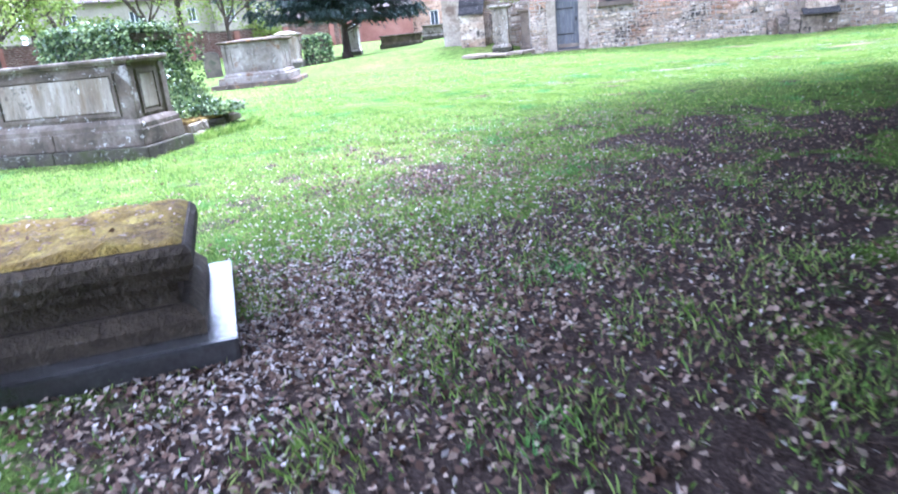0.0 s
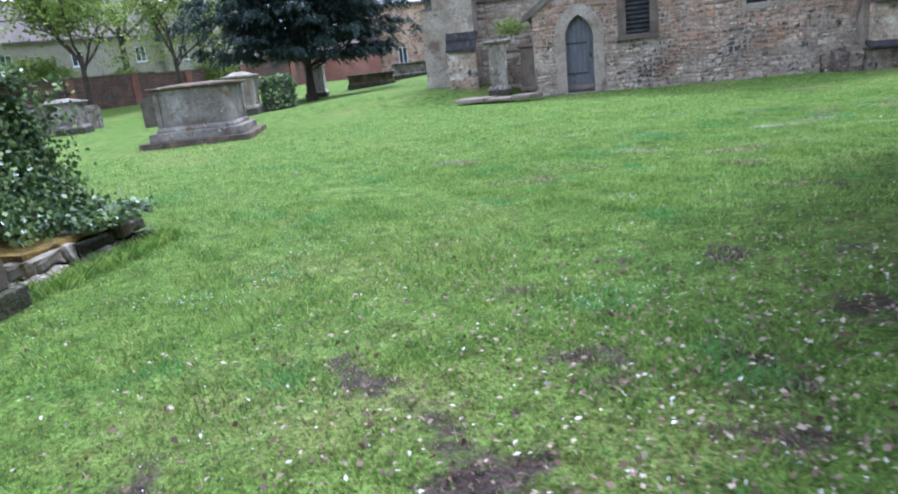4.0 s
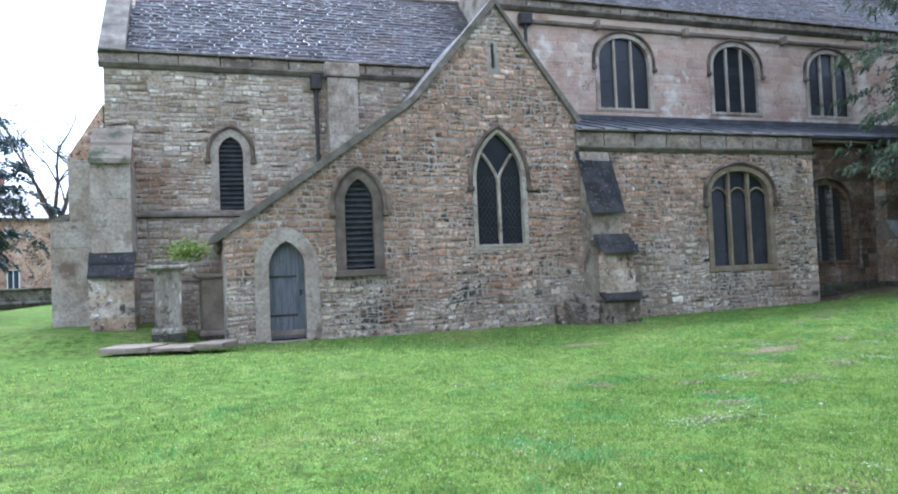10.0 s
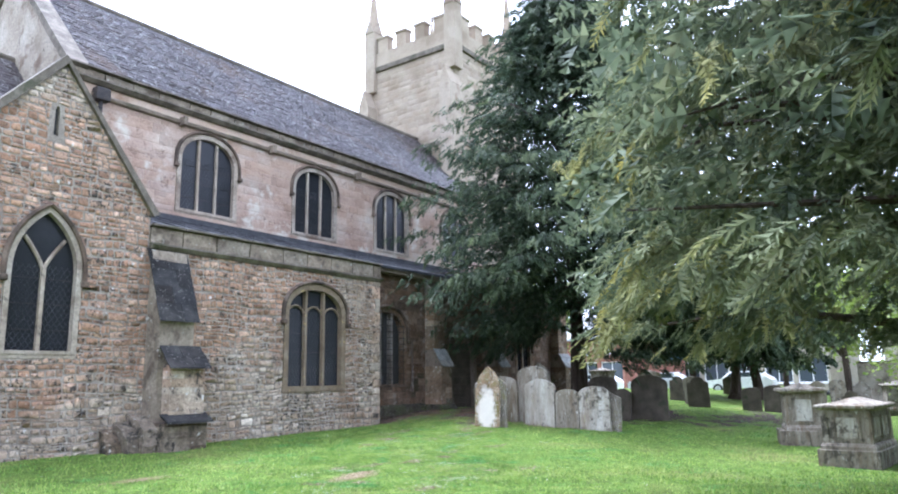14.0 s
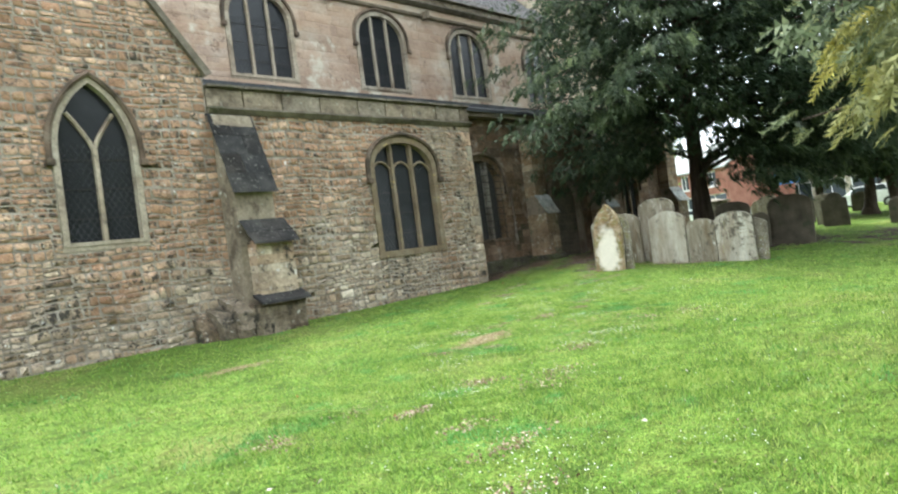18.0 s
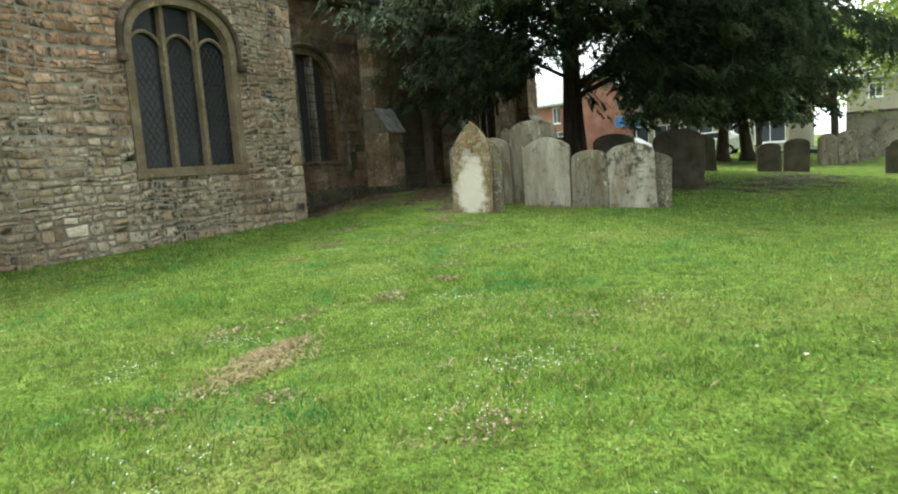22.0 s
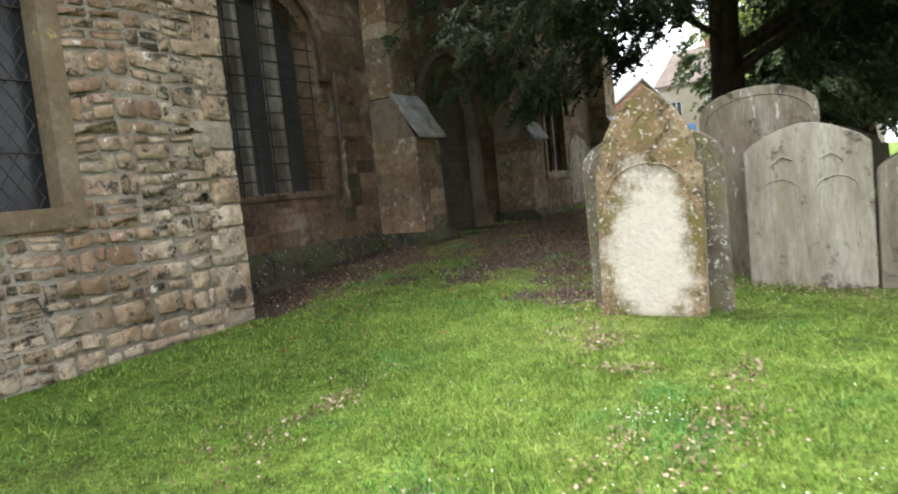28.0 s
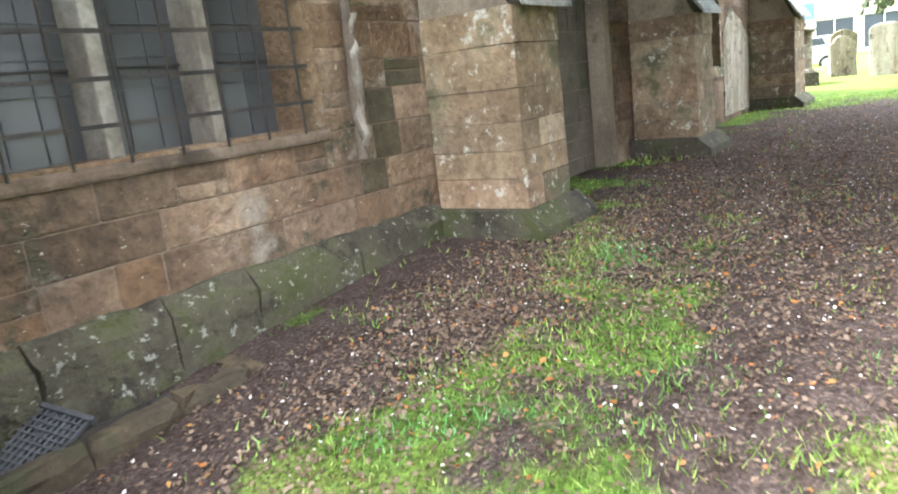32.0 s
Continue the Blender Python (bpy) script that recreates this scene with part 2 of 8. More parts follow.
M_SLATE_B = surface("buttress_slate", [(0.018, 0.017, 0.017), (0.032, 0.031, 0.031), (0.055, 0.053, 0.05)], 3, 30, rough=0.85, spec=0.12, vary="object", vary_amount=0.3, spot=(0.17, 0.16, 0.14), spot_scale=14, spot_at=(0.6, 0.68))
M_SLATE_G = surface("pale_slate", [(0.15, 0.157, 0.157), (0.28, 0.288, 0.28), (0.40, 0.40, 0.38)], 5, 34, rough=0.75, spec=0.2, grain=(0.5, 1.35), vary="object", vary_amount=0.3, spot=(0.36, 0.36, 0.33), spot_scale=14, relief=0.6)
M_LEAD = surface("lead_sheet", [(0.035, 0.036, 0.038), (0.06, 0.061, 0.064), (0.095, 0.095, 0.098)], 1.5, 20, rough=0.9, spec=0.1)
M_IRON = surface("black_iron", [(0.012, 0.012, 0.012), (0.03, 0.025, 0.022), (0.05, 0.04, 0.03)], 8, 60, rough=0.6)
M_LOUVRE = surface("louvre_slate", [(0.02, 0.02, 0.022), (0.035, 0.035, 0.036), (0.05, 0.05, 0.05)], 5, 40, rough=0.7)
M_DOOR = surface("weathered_oak", [(0.06, 0.06, 0.063), (0.105, 0.105, 0.11), (0.15, 0.15, 0.15)], 3, 20, rough=0.75, stretch=(6, 6, 0.6))
M_GRAVE = surface("gravestone_limestone", [(0.15, 0.122, 0.086), (0.25, 0.215, 0.162), (0.38, 0.345, 0.285)], 2.0, 22, stain=(0.16, 0.12, 0.075), stain_scale=2.2, stain_at=(0.50, 0.68),
                  blotch=(0.10, 0.085, 0.062), blotch_scale=3.5, blotch_at=(0.56, 0.66), spot=(0.58, 0.56, 0.50), spot_scale=9, spot_at=(0.62, 0.7), relief=0.5, stretch=(2.2, 2.2, 0.45), soot=((0.07, 0.06, 0.045), 6.0, 0.80, 0.95))
M_GRAVE_PALE = surface("pale_gravestone", [(0.26, 0.22, 0.165), (0.43, 0.39, 0.32), (0.60, 0.57, 0.50)], 1.6, 22, stain=(0.25, 0.195, 0.135), stain_scale=1.7, stain_at=(0.50, 0.68),
                       blotch=(0.15, 0.12, 0.08), blotch_scale=3.2, blotch_at=(0.58, 0.66), spot=(0.33, 0.30, 0.13), spot_scale=6, spot_at=(0.66, 0.72), relief=0.5, stretch=(2.2, 2.2, 0.45), soot=((0.10, 0.085, 0.065), 6.0, 0.80, 0.95))
M_LICHEN = surface("lichened_gravestone", [(0.09, 0.076, 0.056), (0.17, 0.145, 0.11), (0.29, 0.26, 0.21)], 2.2, 24, stain=(0.17, 0.155, 0.07), stain_scale=2.6, stain_at=(0.5, 0.62),
                   blotch=(0.08, 0.07, 0.05), blotch_scale=5, blotch_at=(0.56, 0.64), spot=(0.60, 0.59, 0.52), spot_scale=30, spot_at=(0.58, 0.64), relief=0.7)
M_LICHEN_FRONT = surface("rain_washed_gravestone", [(0.15, 0.098, 0.055), (0.29, 0.195, 0.11), (0.45, 0.36, 0.25)], 3.0, 24, stain=(0.19, 0.155, 0.055), stain_scale=5, stain_at=(0.48, 0.60),
                         blotch=(0.075, 0.06, 0.035), blotch_scale=11, blotch_at=(0.53, 0.63), spot=(0.62, 0.61, 0.53), spot_scale=32, spot_at=(0.58, 0.63), relief=0.5, bleach=((15.72, -3.53, 0.40), (0.6, 0.31, 0.66), (0.80, 0.735, 0.64), 0.8))
M_RUST = surface("mossy_stained_slab", [(0.05, 0.038, 0.027), (0.10, 0.076, 0.054), (0.19, 0.155, 0.115)], 4, 40, blotch=(0.2, 0.1, 0.03), blotch_scale=4, blotch_at=(0.54, 0.62), spot=(0.42, 0.40, 0.34), spot_scale=9, relief=0.7)
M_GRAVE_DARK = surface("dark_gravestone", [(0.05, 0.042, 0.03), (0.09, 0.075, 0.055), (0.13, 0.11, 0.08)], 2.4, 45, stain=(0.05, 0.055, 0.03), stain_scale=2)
M_TOMB = surface("tomb_stone", [(0.12, 0.10, 0.08), (0.21, 0.185, 0.15), (0.33, 0.30, 0.25)], 1.8, 45, blotch=(0.13, 0.08, 0.045), blotch_scale=3, blotch_at=(0.54, 0.64), relief=0.5, stain=(0.10, 0.085, 0.06), stain_scale=1.7, stain_at=(0.5, 0.68), spot=(0.46, 0.45, 0.4), spot_scale=7, soot=((0.06, 0.05, 0.036), 5.0, 0.80, 0.94))
M_TOMB_DARK = surface("dark_tomb_stone", [(0.04, 0.031, 0.021), (0.085, 0.066, 0.044), (0.16, 0.13, 0.09)], 2.0, 30, grain=(0.5, 1.4), relief=0.7, depth=0.03, stain=(0.06, 0.055, 0.022), spot=(0.24, 0.23, 0.2), spot_scale=4, spot_at=(0.6, 0.72))
M_TOMB_BROWN = surface("brown_tomb_stone", [(0.06, 0.048, 0.034), (0.125, 0.10, 0.073), (0.24, 0.21, 0.17)], 2.0, 30, stain=(0.05, 0.042, 0.028), stain_scale=1.8, stain_at=(0.5, 0.64), blotch=(0.30, 0.28, 0.25), blotch_scale=2.6, blotch_at=(0.58, 0.66), spot=(0.4, 0.39, 0.35), spot_scale=9, relief=0.6, depth=0.03)
M_MOSS = surface("moss", [(0.075, 0.045, 0.018), (0.22, 0.15, 0.03), (0.36, 0.28, 0.06)], 7, 60, grain=(0.35, 1.5), relief=0.9, depth=0.03, spot=(0.3, 0.2, 0.1), spot_scale=30)
M_MOSS_STONE = surface("mossy_plinth_stone", [(0.035, 0.03, 0.02), (0.065, 0.058, 0.038), (0.11, 0.095, 0.066)], 3, 26, stain=(0.05, 0.055, 0.02), stain_scale=3.0, stain_at=(0.48, 0.62),
                       blotch=(0.03, 0.026, 0.018), blotch_scale=5, blotch_at=(0.53, 0.62), spot=(0.20, 0.20, 0.17), spot_scale=15, spot_at=(0.60, 0.66), relief=0.9, depth=0.03)
M_BARK = surface("bark", [(0.035, 0.027, 0.02), (0.07, 0.05, 0.037), (0.11, 0.085, 0.065)], 4, 30, relief=0.8, depth=0.04, stretch=(3, 3, 0.5))
M_BRICK = surface("red_brick", [(0.085, 0.05, 0.04), (0.135, 0.072, 0.055), (0.19, 0.11, 0.082)], 1.2, 30, stain=(0.06, 0.042, 0.036), stain_scale=0.5, stain_at=(0.48, 0.62), vary="island", vary_amount=0.2)
M_HOUSE = surface("house_render", [(0.24, 0.21, 0.16), (0.32, 0.285, 0.22), (0.38, 0.34, 0.27)], 0.5, 20, stain=(0.2, 0.17, 0.13), stain_scale=0.4)
M_HOUSE_RED = surface("house_brick", [(0.19, 0.08, 0.058), (0.25, 0.115, 0.085), (0.31, 0.16, 0.12)], 1.0, 20)
M_TILE = surface("house_tile", [(0.09, 0.075, 0.065), (0.13, 0.105, 0.09), (0.17, 0.14, 0.12)], 1.0, 12)
M_WHITE = surface("white_paint", [(0.70, 0.70, 0.69), (0.78, 0.78, 0.77), (0.82, 0.82, 0.81)], 2, 30, rough=0.5)
M_BLUE = surface("blue_paint", [(0.06, 0.14, 0.32), (0.08, 0.18, 0.4), (0.1, 0.22, 0.45)], 2, 30, rough=0.5)
M_TARMAC = surface("tarmac", [(0.04, 0.04, 0.04), (0.055, 0.055, 0.055), (0.07, 0.07, 0.07)], 2, 60)
M_SILL = surface("iron_stained_stone", [(0.06, 0.045, 0.033), (0.105, 0.08, 0.06), (0.17, 0.135, 0.10)], 3, 45, stain=(0.08, 0.055, 0.035))


def glassy(name, colour, rough=0.12):
    m, n, l, bsdf = nodes_of(name)
    bsdf.inputs["Base Color"].default_value = (*colour, 1)
    bsdf.inputs["Roughness"].default_value = rough
    bsdf.inputs["Specular IOR Level"].default_value = 0.25
    coord = n.new("ShaderNodeNewGeometry").outputs["Position"]
    bump(n, l, bsdf, noise_tex(n, l, coord, 5, 2), 0.25, 0.02)
    return m


M_GLASS = glassy("leaded_glass", (0.018, 0.019, 0.021), 0.2)
# the grey base colour stands in for pale reflections in the panes
M_GLASS_GREY = glassy("grey_reflection_glass", (0.055, 0.055, 0.055), 0.22)
M_GUTTER = surface("wet_gutter_stone", [(0.012, 0.011, 0.009), (0.025, 0.022, 0.018), (0.06, 0.052, 0.04)], 3, 20, stain=(0.03, 0.032, 0.014), relief=0.6)
M_KERB = surface("stained_kerb_stone", [(0.025, 0.02, 0.014), (0.055, 0.042, 0.026), (0.14, 0.10, 0.055)], 4, 26, stain=(0.035, 0.04, 0.018), stain_scale=3, blotch=(0.02, 0.018, 0.014), blotch_scale=4, relief=0.7)
M_PANE = glassy("house_glass", (0.05, 0.06, 0.07), 0.08)


def leafy(name, dark, mid, light, rough=0.55, trans=0.25, mottle=0.7, reach=1.3, own=0.55, young=None, spec=0.3, patch=None):
    """Foliage: varied leaf by leaf, a little light shining through; young: the colour of new growth at the tips."""
    m, n, l, bsdf = nodes_of(name)
    v = n.new("ShaderNodeNewGeometry")
    coord = v.outputs["Position"]
    r = ramp(n, [(0.0, dark), (0.5, mid), (1.0, light)])
    mixv = n.new("ShaderNodeMath")
    mixv.operation = "MULTIPLY_ADD"
    l.new(v.outputs["Random Per Island"], mixv.inputs[0])
    mixv.inputs[1].default_value = own
    big = noise_tex(n, l, coord, mottle, 5, 0.65)
    sc = n.new("ShaderNodeMath")
    sc.operation = "MULTIPLY_ADD"
    l.new(big, sc.inputs[0])
    sc.inputs[1].default_value, sc.inputs[2].default_value = reach, -0.5 * reach + (0.5 - 0.5 * own)
    l.new(sc.outputs[0], mixv.inputs[2])
    l.new(mixv.outputs[0], r.inputs[0])
    col = r.outputs[0]
    if patch:
        # another plant growing through in clumps
        other, patch_scale, lo, hi = patch
        col = blend(n, l, curve_of(n, l, noise_tex(n, l, coord, patch_scale, 4, 0.6), lo, hi), col, blend(n, l, 1.0, col, other, "MULTIPLY"))
    if young:
        tip = n.new("ShaderNodeAttribute")
        tip.attribute_name = "young"
        col = blend(n, l, tip.outputs["Fac"], col, young)
    l.new(col, bsdf.inputs["Base Color"])
    bsdf.inputs["Roughness"].default_value = rough
    bsdf.inputs["Specular IOR Level"].default_value = spec
    if trans:
        t = n.new("ShaderNodeBsdfTranslucent")
        l.new(col, t.inputs["Color"])
        x = n.new("ShaderNodeMixShader")
        x.inputs[0].default_value = trans
        l.new(bsdf.outputs[0], x.inputs[1])
        l.new(t.outputs[0], x.inputs[2])
        l.new(x.outputs[0], n["Material Output"].inputs["Surface"])
    return m


M_YEW = leafy("yew_foliage", (0.016, 0.026, 0.015), (0.042, 0.064, 0.036), (0.10, 0.13, 0.065), rough=0.6, trans=0.32, young=(0.17, 0.21, 0.09), spec=0.12)
M_CONIFER = leafy("conifer_foliage", (0.043, 0.06, 0.041), (0.135, 0.167, 0.097), (0.26, 0.282, 0.148), trans=0.38, mottle=1.8, reach=1.8, own=0.55, rough=0.7, young=(0.56, 0.48, 0.10), spec=0.12)
M_HOLLY = leafy("holly_foliage", (0.012, 0.022, 0.018), (0.025, 0.045, 0.035), (0.07, 0.10, 0.085), rough=0.3)
M_SPRING = leafy("spring_leaf", (0.10, 0.15, 0.03), (0.20, 0.27, 0.05), (0.34, 0.38, 0.10), trans=0.4)
M_IVY = leafy("ivy_leaf", (0.02, 0.04, 0.014), (0.07, 0.125, 0.036), (0.32, 0.40, 0.15), rough=0.3, own=0.9, mottle=2)
M_GRASS = leafy("grass_blade", (0.07, 0.13, 0.024), (0.18, 0.31, 0.048), (0.40, 0.47, 0.13), trans=0.4, mottle=2.2, reach=1.7, own=1.0, patch=((0.42, 0.78, 0.95), 1.1, 0.54, 0.66))
M_GRASS_DARK = leafy("coarse_grass_blade", (0.035, 0.075, 0.018), (0.075, 0.16, 0.032), (0.15, 0.27, 0.06), trans=0.4, mottle=2.2, own=0.7)
M_DAISY = leafy("daisy_petal", (0.62, 0.62, 0.58), (0.74, 0.74, 0.71), (0.82, 0.82, 0.8))
M_PETAL = leafy("fallen_petal", (0.38, 0.33, 0.29), (0.58, 0.52, 0.47), (0.80, 0.77, 0.74))
M_LITTER = leafy("dead_leaf", (0.07, 0.038, 0.025), (0.20, 0.125, 0.085), (0.50, 0.40, 0.31), rough=0.7, own=0.9, reach=0.8)
M_MULCH = leafy("needle_litter", (0.07, 0.045, 0.031), (0.14, 0.094, 0.063), (0.225, 0.162, 0.11), rough=0.7, own=0.9, reach=0.8)
M_ORANGE = leafy("orange_leaf", (0.20, 0.075, 0.02), (0.32, 0.13, 0.035), (0.40, 0.25, 0.08))
M_STRAW = leafy("dry_grass", (0.16, 0.11, 0.055), (0.27, 0.20, 0.105), (0.42, 0.35, 0.21))


# ---- small builders ----
from mathutils.geometry import tessellate_polygon


def roughen(bm, amp=0.008, cuts=3, seed=0.0, freq=9.0):
    """Break the flat faces of a block and push them in and out a little."""
    bmesh.ops.subdivide_edges(bm, edges=bm.edges[:], cuts=cuts, use_grid_fill=True)
    for v in bm.verts:
        p = v.co * freq
        v.co += Vector((noise.noise(p + Vector((seed, 0, 0))), noise.noise(p + Vector((7 + seed, 3, 0))), noise.noise(p + Vector((0, 11 + seed, 5))))) * amp * 2
    return bm


def ground_z(x, y):
    """The height of the lawn: nearly flat, a shallow dip, rising a little beside the church."""
    def s(v):
        v = min(1.0, max(0.0, v))
        return v * v * (3 - 2 * v)
    z = -0.20 * math.exp(-((x - 7) ** 2 + (y + 7.5) ** 2) / 45)
    z += 0.26 * s((x - 14.2) / 4.5) * s((y + 5) / 4)
    z += 0.40 * s((y + 0.3) / 3) * s((-x - 0.8) / 2.2) * s((x + 14) / 8)
    z -= 0.42 * s((x - 8) / 7) * s((-y - 3.5) / 8)
    if x < -5:
        z += 0.6 * s((math.hypot(x + 1, y + 18) - 33) / 20)
    return z


def mesh_ob(name, bm, material, parent=None, label="", smooth=False):
    me = bpy.data.meshes.new(name)
    bm.to_mesh(me)
    bm.free()
    if material:
        me.materials.append(material)
    if smooth:
        me.polygons.foreach_set("use_smooth", [True] * len(me.polygons))
    ob = new(name, me)
    if parent:
        ob.parent = parent
    if label:
        ob["label"] = label
    return ob


def part(name, bm, material, parent, label="", smooth=False):
    return mesh_ob(name, bm, material, parent, label, smooth)


def thing(name, m, label, category, group="", kind=""):
    ob = new(name)
    ob.matrix_world = m
    ob.empty_display_size = 0.2
    return tagged(ob, label, category, group, kind)


def box_bm(x0, x1, y0, y1, z0, z1, bevel=0.0, bm=None, rough=0.0):
    bm = bm or bmesh.new()
    vs = [bm.verts.new((x, y, z)) for z in (z0, z1) for x, y in ((x0, y0), (x1, y0), (x1, y1), (x0, y1))]
    fs = [bm.faces.new([vs[k] for k in q]) for q in ((3, 2, 1, 0), (4, 5, 6, 7), (0, 1, 5, 4), (1, 2, 6, 5), (2, 3, 7, 6), (3, 0, 4, 7))]
    if rough:
        # a hewn block: worn arrises and an uneven face
        bmesh.ops.subdivide_edges(bm, edges=bm.edges[:], cuts=3, use_grid_fill=True)
        lo, hi = Vector((x0, y0, z0)), Vector((x1, y1, z1))
        for v in bm.verts:
            on = [i for i in range(3) if min(v.co[i] - lo[i], hi[i] - v.co[i]) < 1e-5]
            p = v.co * 9
            d = Vector((noise.noise(p), noise.noise(p + Vector((5, 9, 2))), noise.noise(p + Vector((1, 4, 13)))))
            if len(on) > 1:
                for i in on:
                    v.co[i] += (1 if v.co[i] - lo[i] < 1e-5 else -1) * bevel * (0.6 + 0.5 * d[i])
            v.co += d * rough * 1.6
        return bm
    if bevel:
        edges = {e for f in fs for e in f.edges}
        bmesh.ops.bevel(bm, geom=list(edges), offset=bevel, segments=2, affect="EDGES", profile=0.6)
    return bm


def poly_bm(outline, y0, y1, holes=(), bm=None, plane="xz"):
    """A flat outline with holes, given thickness from y0 to y1 (y0 is the front). plane 'yz': the outline lies in y and z and the thickness runs along x."""
    bm = bm or bmesh.new()
    loops = [list(outline)] + [list(h) for h in holes]
    flat = [p for lp in loops for p in lp]
    tris = tessellate_polygon([[Vector((a, b, 0)) for a, b in lp] for lp in loops])

    def v3(a, b, d):
        return (a, d, b) if plane == "xz" else (d, a, b)
    front = [bm.verts.new(v3(a, b, y0)) for a, b in flat]
    back = [bm.verts.new(v3(a, b, y1)) for a, b in flat]
    for i, j, k in tris:
        for vs in ((front[i], front[j], front[k]), (back[k], back[j], back[i])):
            try:
                bm.faces.new(vs)
            except ValueError:
                pass
    base = 0
    for lp in loops:
        for k in range(len(lp)):
            a, b = base + k, base + (k + 1) % len(lp)
            bm.faces.new((front[a], front[b], back[b], back[a]))
        base += len(lp)
    bmesh.ops.recalc_face_normals(bm, faces=bm.faces[:])
    return bm


def arch_pts(xc, half, z0, spring, top, n=7, kind="pointed"):
    """The outline of an arched opening, anticlockwise from its lower left."""
    pts = [(xc - half, z0), (xc + half, z0), (xc + half, spring)]
    rise = top - spring
    side = []
    for k in range(1, n):
        a = k / n
        if kind == "pointed":
            r = (half * half + rise * rise) / (2 * half)
            ang = math.atan2(rise, r - half) if r > half else math.pi / 2
            side.append((half - r + r * math.cos(a * ang), r * math.sin(a * ang)))
        else:
            side.append((half * math.cos(a * math.pi / 2), rise * math.sin(a * math.pi / 2) ** 0.85))
    pts += [(xc + dx, spring + dz) for dx, dz in side]
    pts.append((xc, top))
    pts += [(xc - dx, spring + dz) for dx, dz in reversed(side)]
    pts.append((xc - half, spring))
    return pts


def band_bm(inner, outer, y0, y1, bm=None, plane="xz"):
    """A frame between two outlines of equal length that run alike."""
    bm = bm or bmesh.new()

    def v3(a, b, d):
        return (a, d, b) if plane == "xz" else (d, a, b)
    ring = [[bm.verts.new(v3(a, b, y)) for a, b in lp] for lp, y in ((inner, y0), (outer, y0), (outer, y1), (inner, y1))]
    n = len(inner)
    for k in range(4):
        r, s = ring[k], ring[(k + 1) % 4]
        for i in range(n):
            j = (i + 1) % n
            bm.faces.new((r[i], r[j], s[j], s[i]))
    bmesh.ops.recalc_face_normals(bm, faces=bm.faces[:])
    return bm


def tube_bm(path, radius, sides=8, bm=None, taper=None):
    """A round bar along a path; taper: the radius at the far end."""
    bm = bm or bmesh.new()
    rings = []
    for k, p in enumerate(path):
        p = Vector(p)
        d = Vector(path[min(k + 1, len(path) - 1)]) - Vector(path[max(k - 1, 0)])
        q = d.to_track_quat("Z", "Y")
        r = radius if taper is None else radius + (taper - radius) * k / (len(path) - 1)
        rings.append([bm.verts.new(p + q @ Vector((r * math.cos(2 * math.pi * i / sides), r * math.sin(2 * math.pi * i / sides), 0))) for i in range(sides)])
    for a, b in zip(rings, rings[1:]):
        for i in range(sides):
            bm.faces.new((a[i], a[(i + 1) % sides], b[(i + 1) % sides], b[i]))
    for r, flip in ((rings[0], True), (rings[-1], False)):
        bm.faces.new(r[::-1] if flip else r)
    return bm


def raw_mesh(name, verts, faces_n, material, k=3):
    """A mesh from arrays: verts (n, 3) and faces of k corners each, in order."""
    me = bpy.data.meshes.new(name)
    nv, nf = len(verts), len(faces_n)
    me.vertices.add(nv)
    me.vertices.foreach_set("co", np.asarray(verts, np.float32).ravel())
    me.loops.add(nf * k)
    me.loops.foreach_set("vertex_index", np.asarray(faces_n, np.int32).ravel())
    me.polygons.add(nf)
    me.polygons.foreach_set("loop_start", np.arange(0, nf * k, k, dtype=np.int32))
    me.update(calc_edges=True)
    me.materials.append(material)
    return me


# ---- the church ----
Y_CHAPEL, Y_AISLE, Y_CHANCEL, Y_NAVE = 0.0, 1.0, 3.65, 4.06
X_CORNER = 15.34
BASE = -0.6

# openings: centre, half width, sill, spring, top, kind
DOOR = (0.43, 0.40, 0.0, 1.55, 2.16, "pointed")
LANCET = (2.07, 0.34, 1.46, 2.95, 3.53, "pointed")
SLIT = (5.53, 0.045, 6.24, 6.78, 6.86, "pointed")
TWO_LIGHT = (5.55, 0.62, 1.93, 3.50, 4.66, "pointed")
THREE_LIGHT = (12.72, 0.99, 1.15, 3.05, 3.76, "round")
CHANCEL_LANCET = (-0.52, 0.32, 3.18, 4.7, 5.14, "pointed")
CLERE = [(x, 0.96, 6.40, 7.92, 8.74, "round") for x in (11.93, 16.42, 20.65, 25.1)]
GRILLED = (16.84, 0.84, 1.13, 2.75, 3.50, "round")
WEST_A = (21.05, 0.85, 0.12, 2.0, 2.95, "pointed")
WEST_B = (25.65, 0.55, 1.07, 2.6, 3.3, "pointed")


def opening(o, grow=0.0, n=7):
    xc, half, z0, spring, top, kind = o
    return arch_pts(xc, half + grow, z0 - grow * (0.0 if o is DOOR else 0.6), spring, top + grow, n, kind)


def half_width(o, z, grow):
    """Half the width of an opening at a height, or None outside it."""
    xc, half, z0, spring, top, kind = o
    if z < z0 - grow or z > top + grow:
        return None
    if z <= spring:
        return half + grow
    a = min(1.0, (z - spring) / (top + grow - spring))
    return (half + grow) * math.sqrt(max(0.0, 1 - a ** (1.6 if kind == "pointed" else 2.4)))


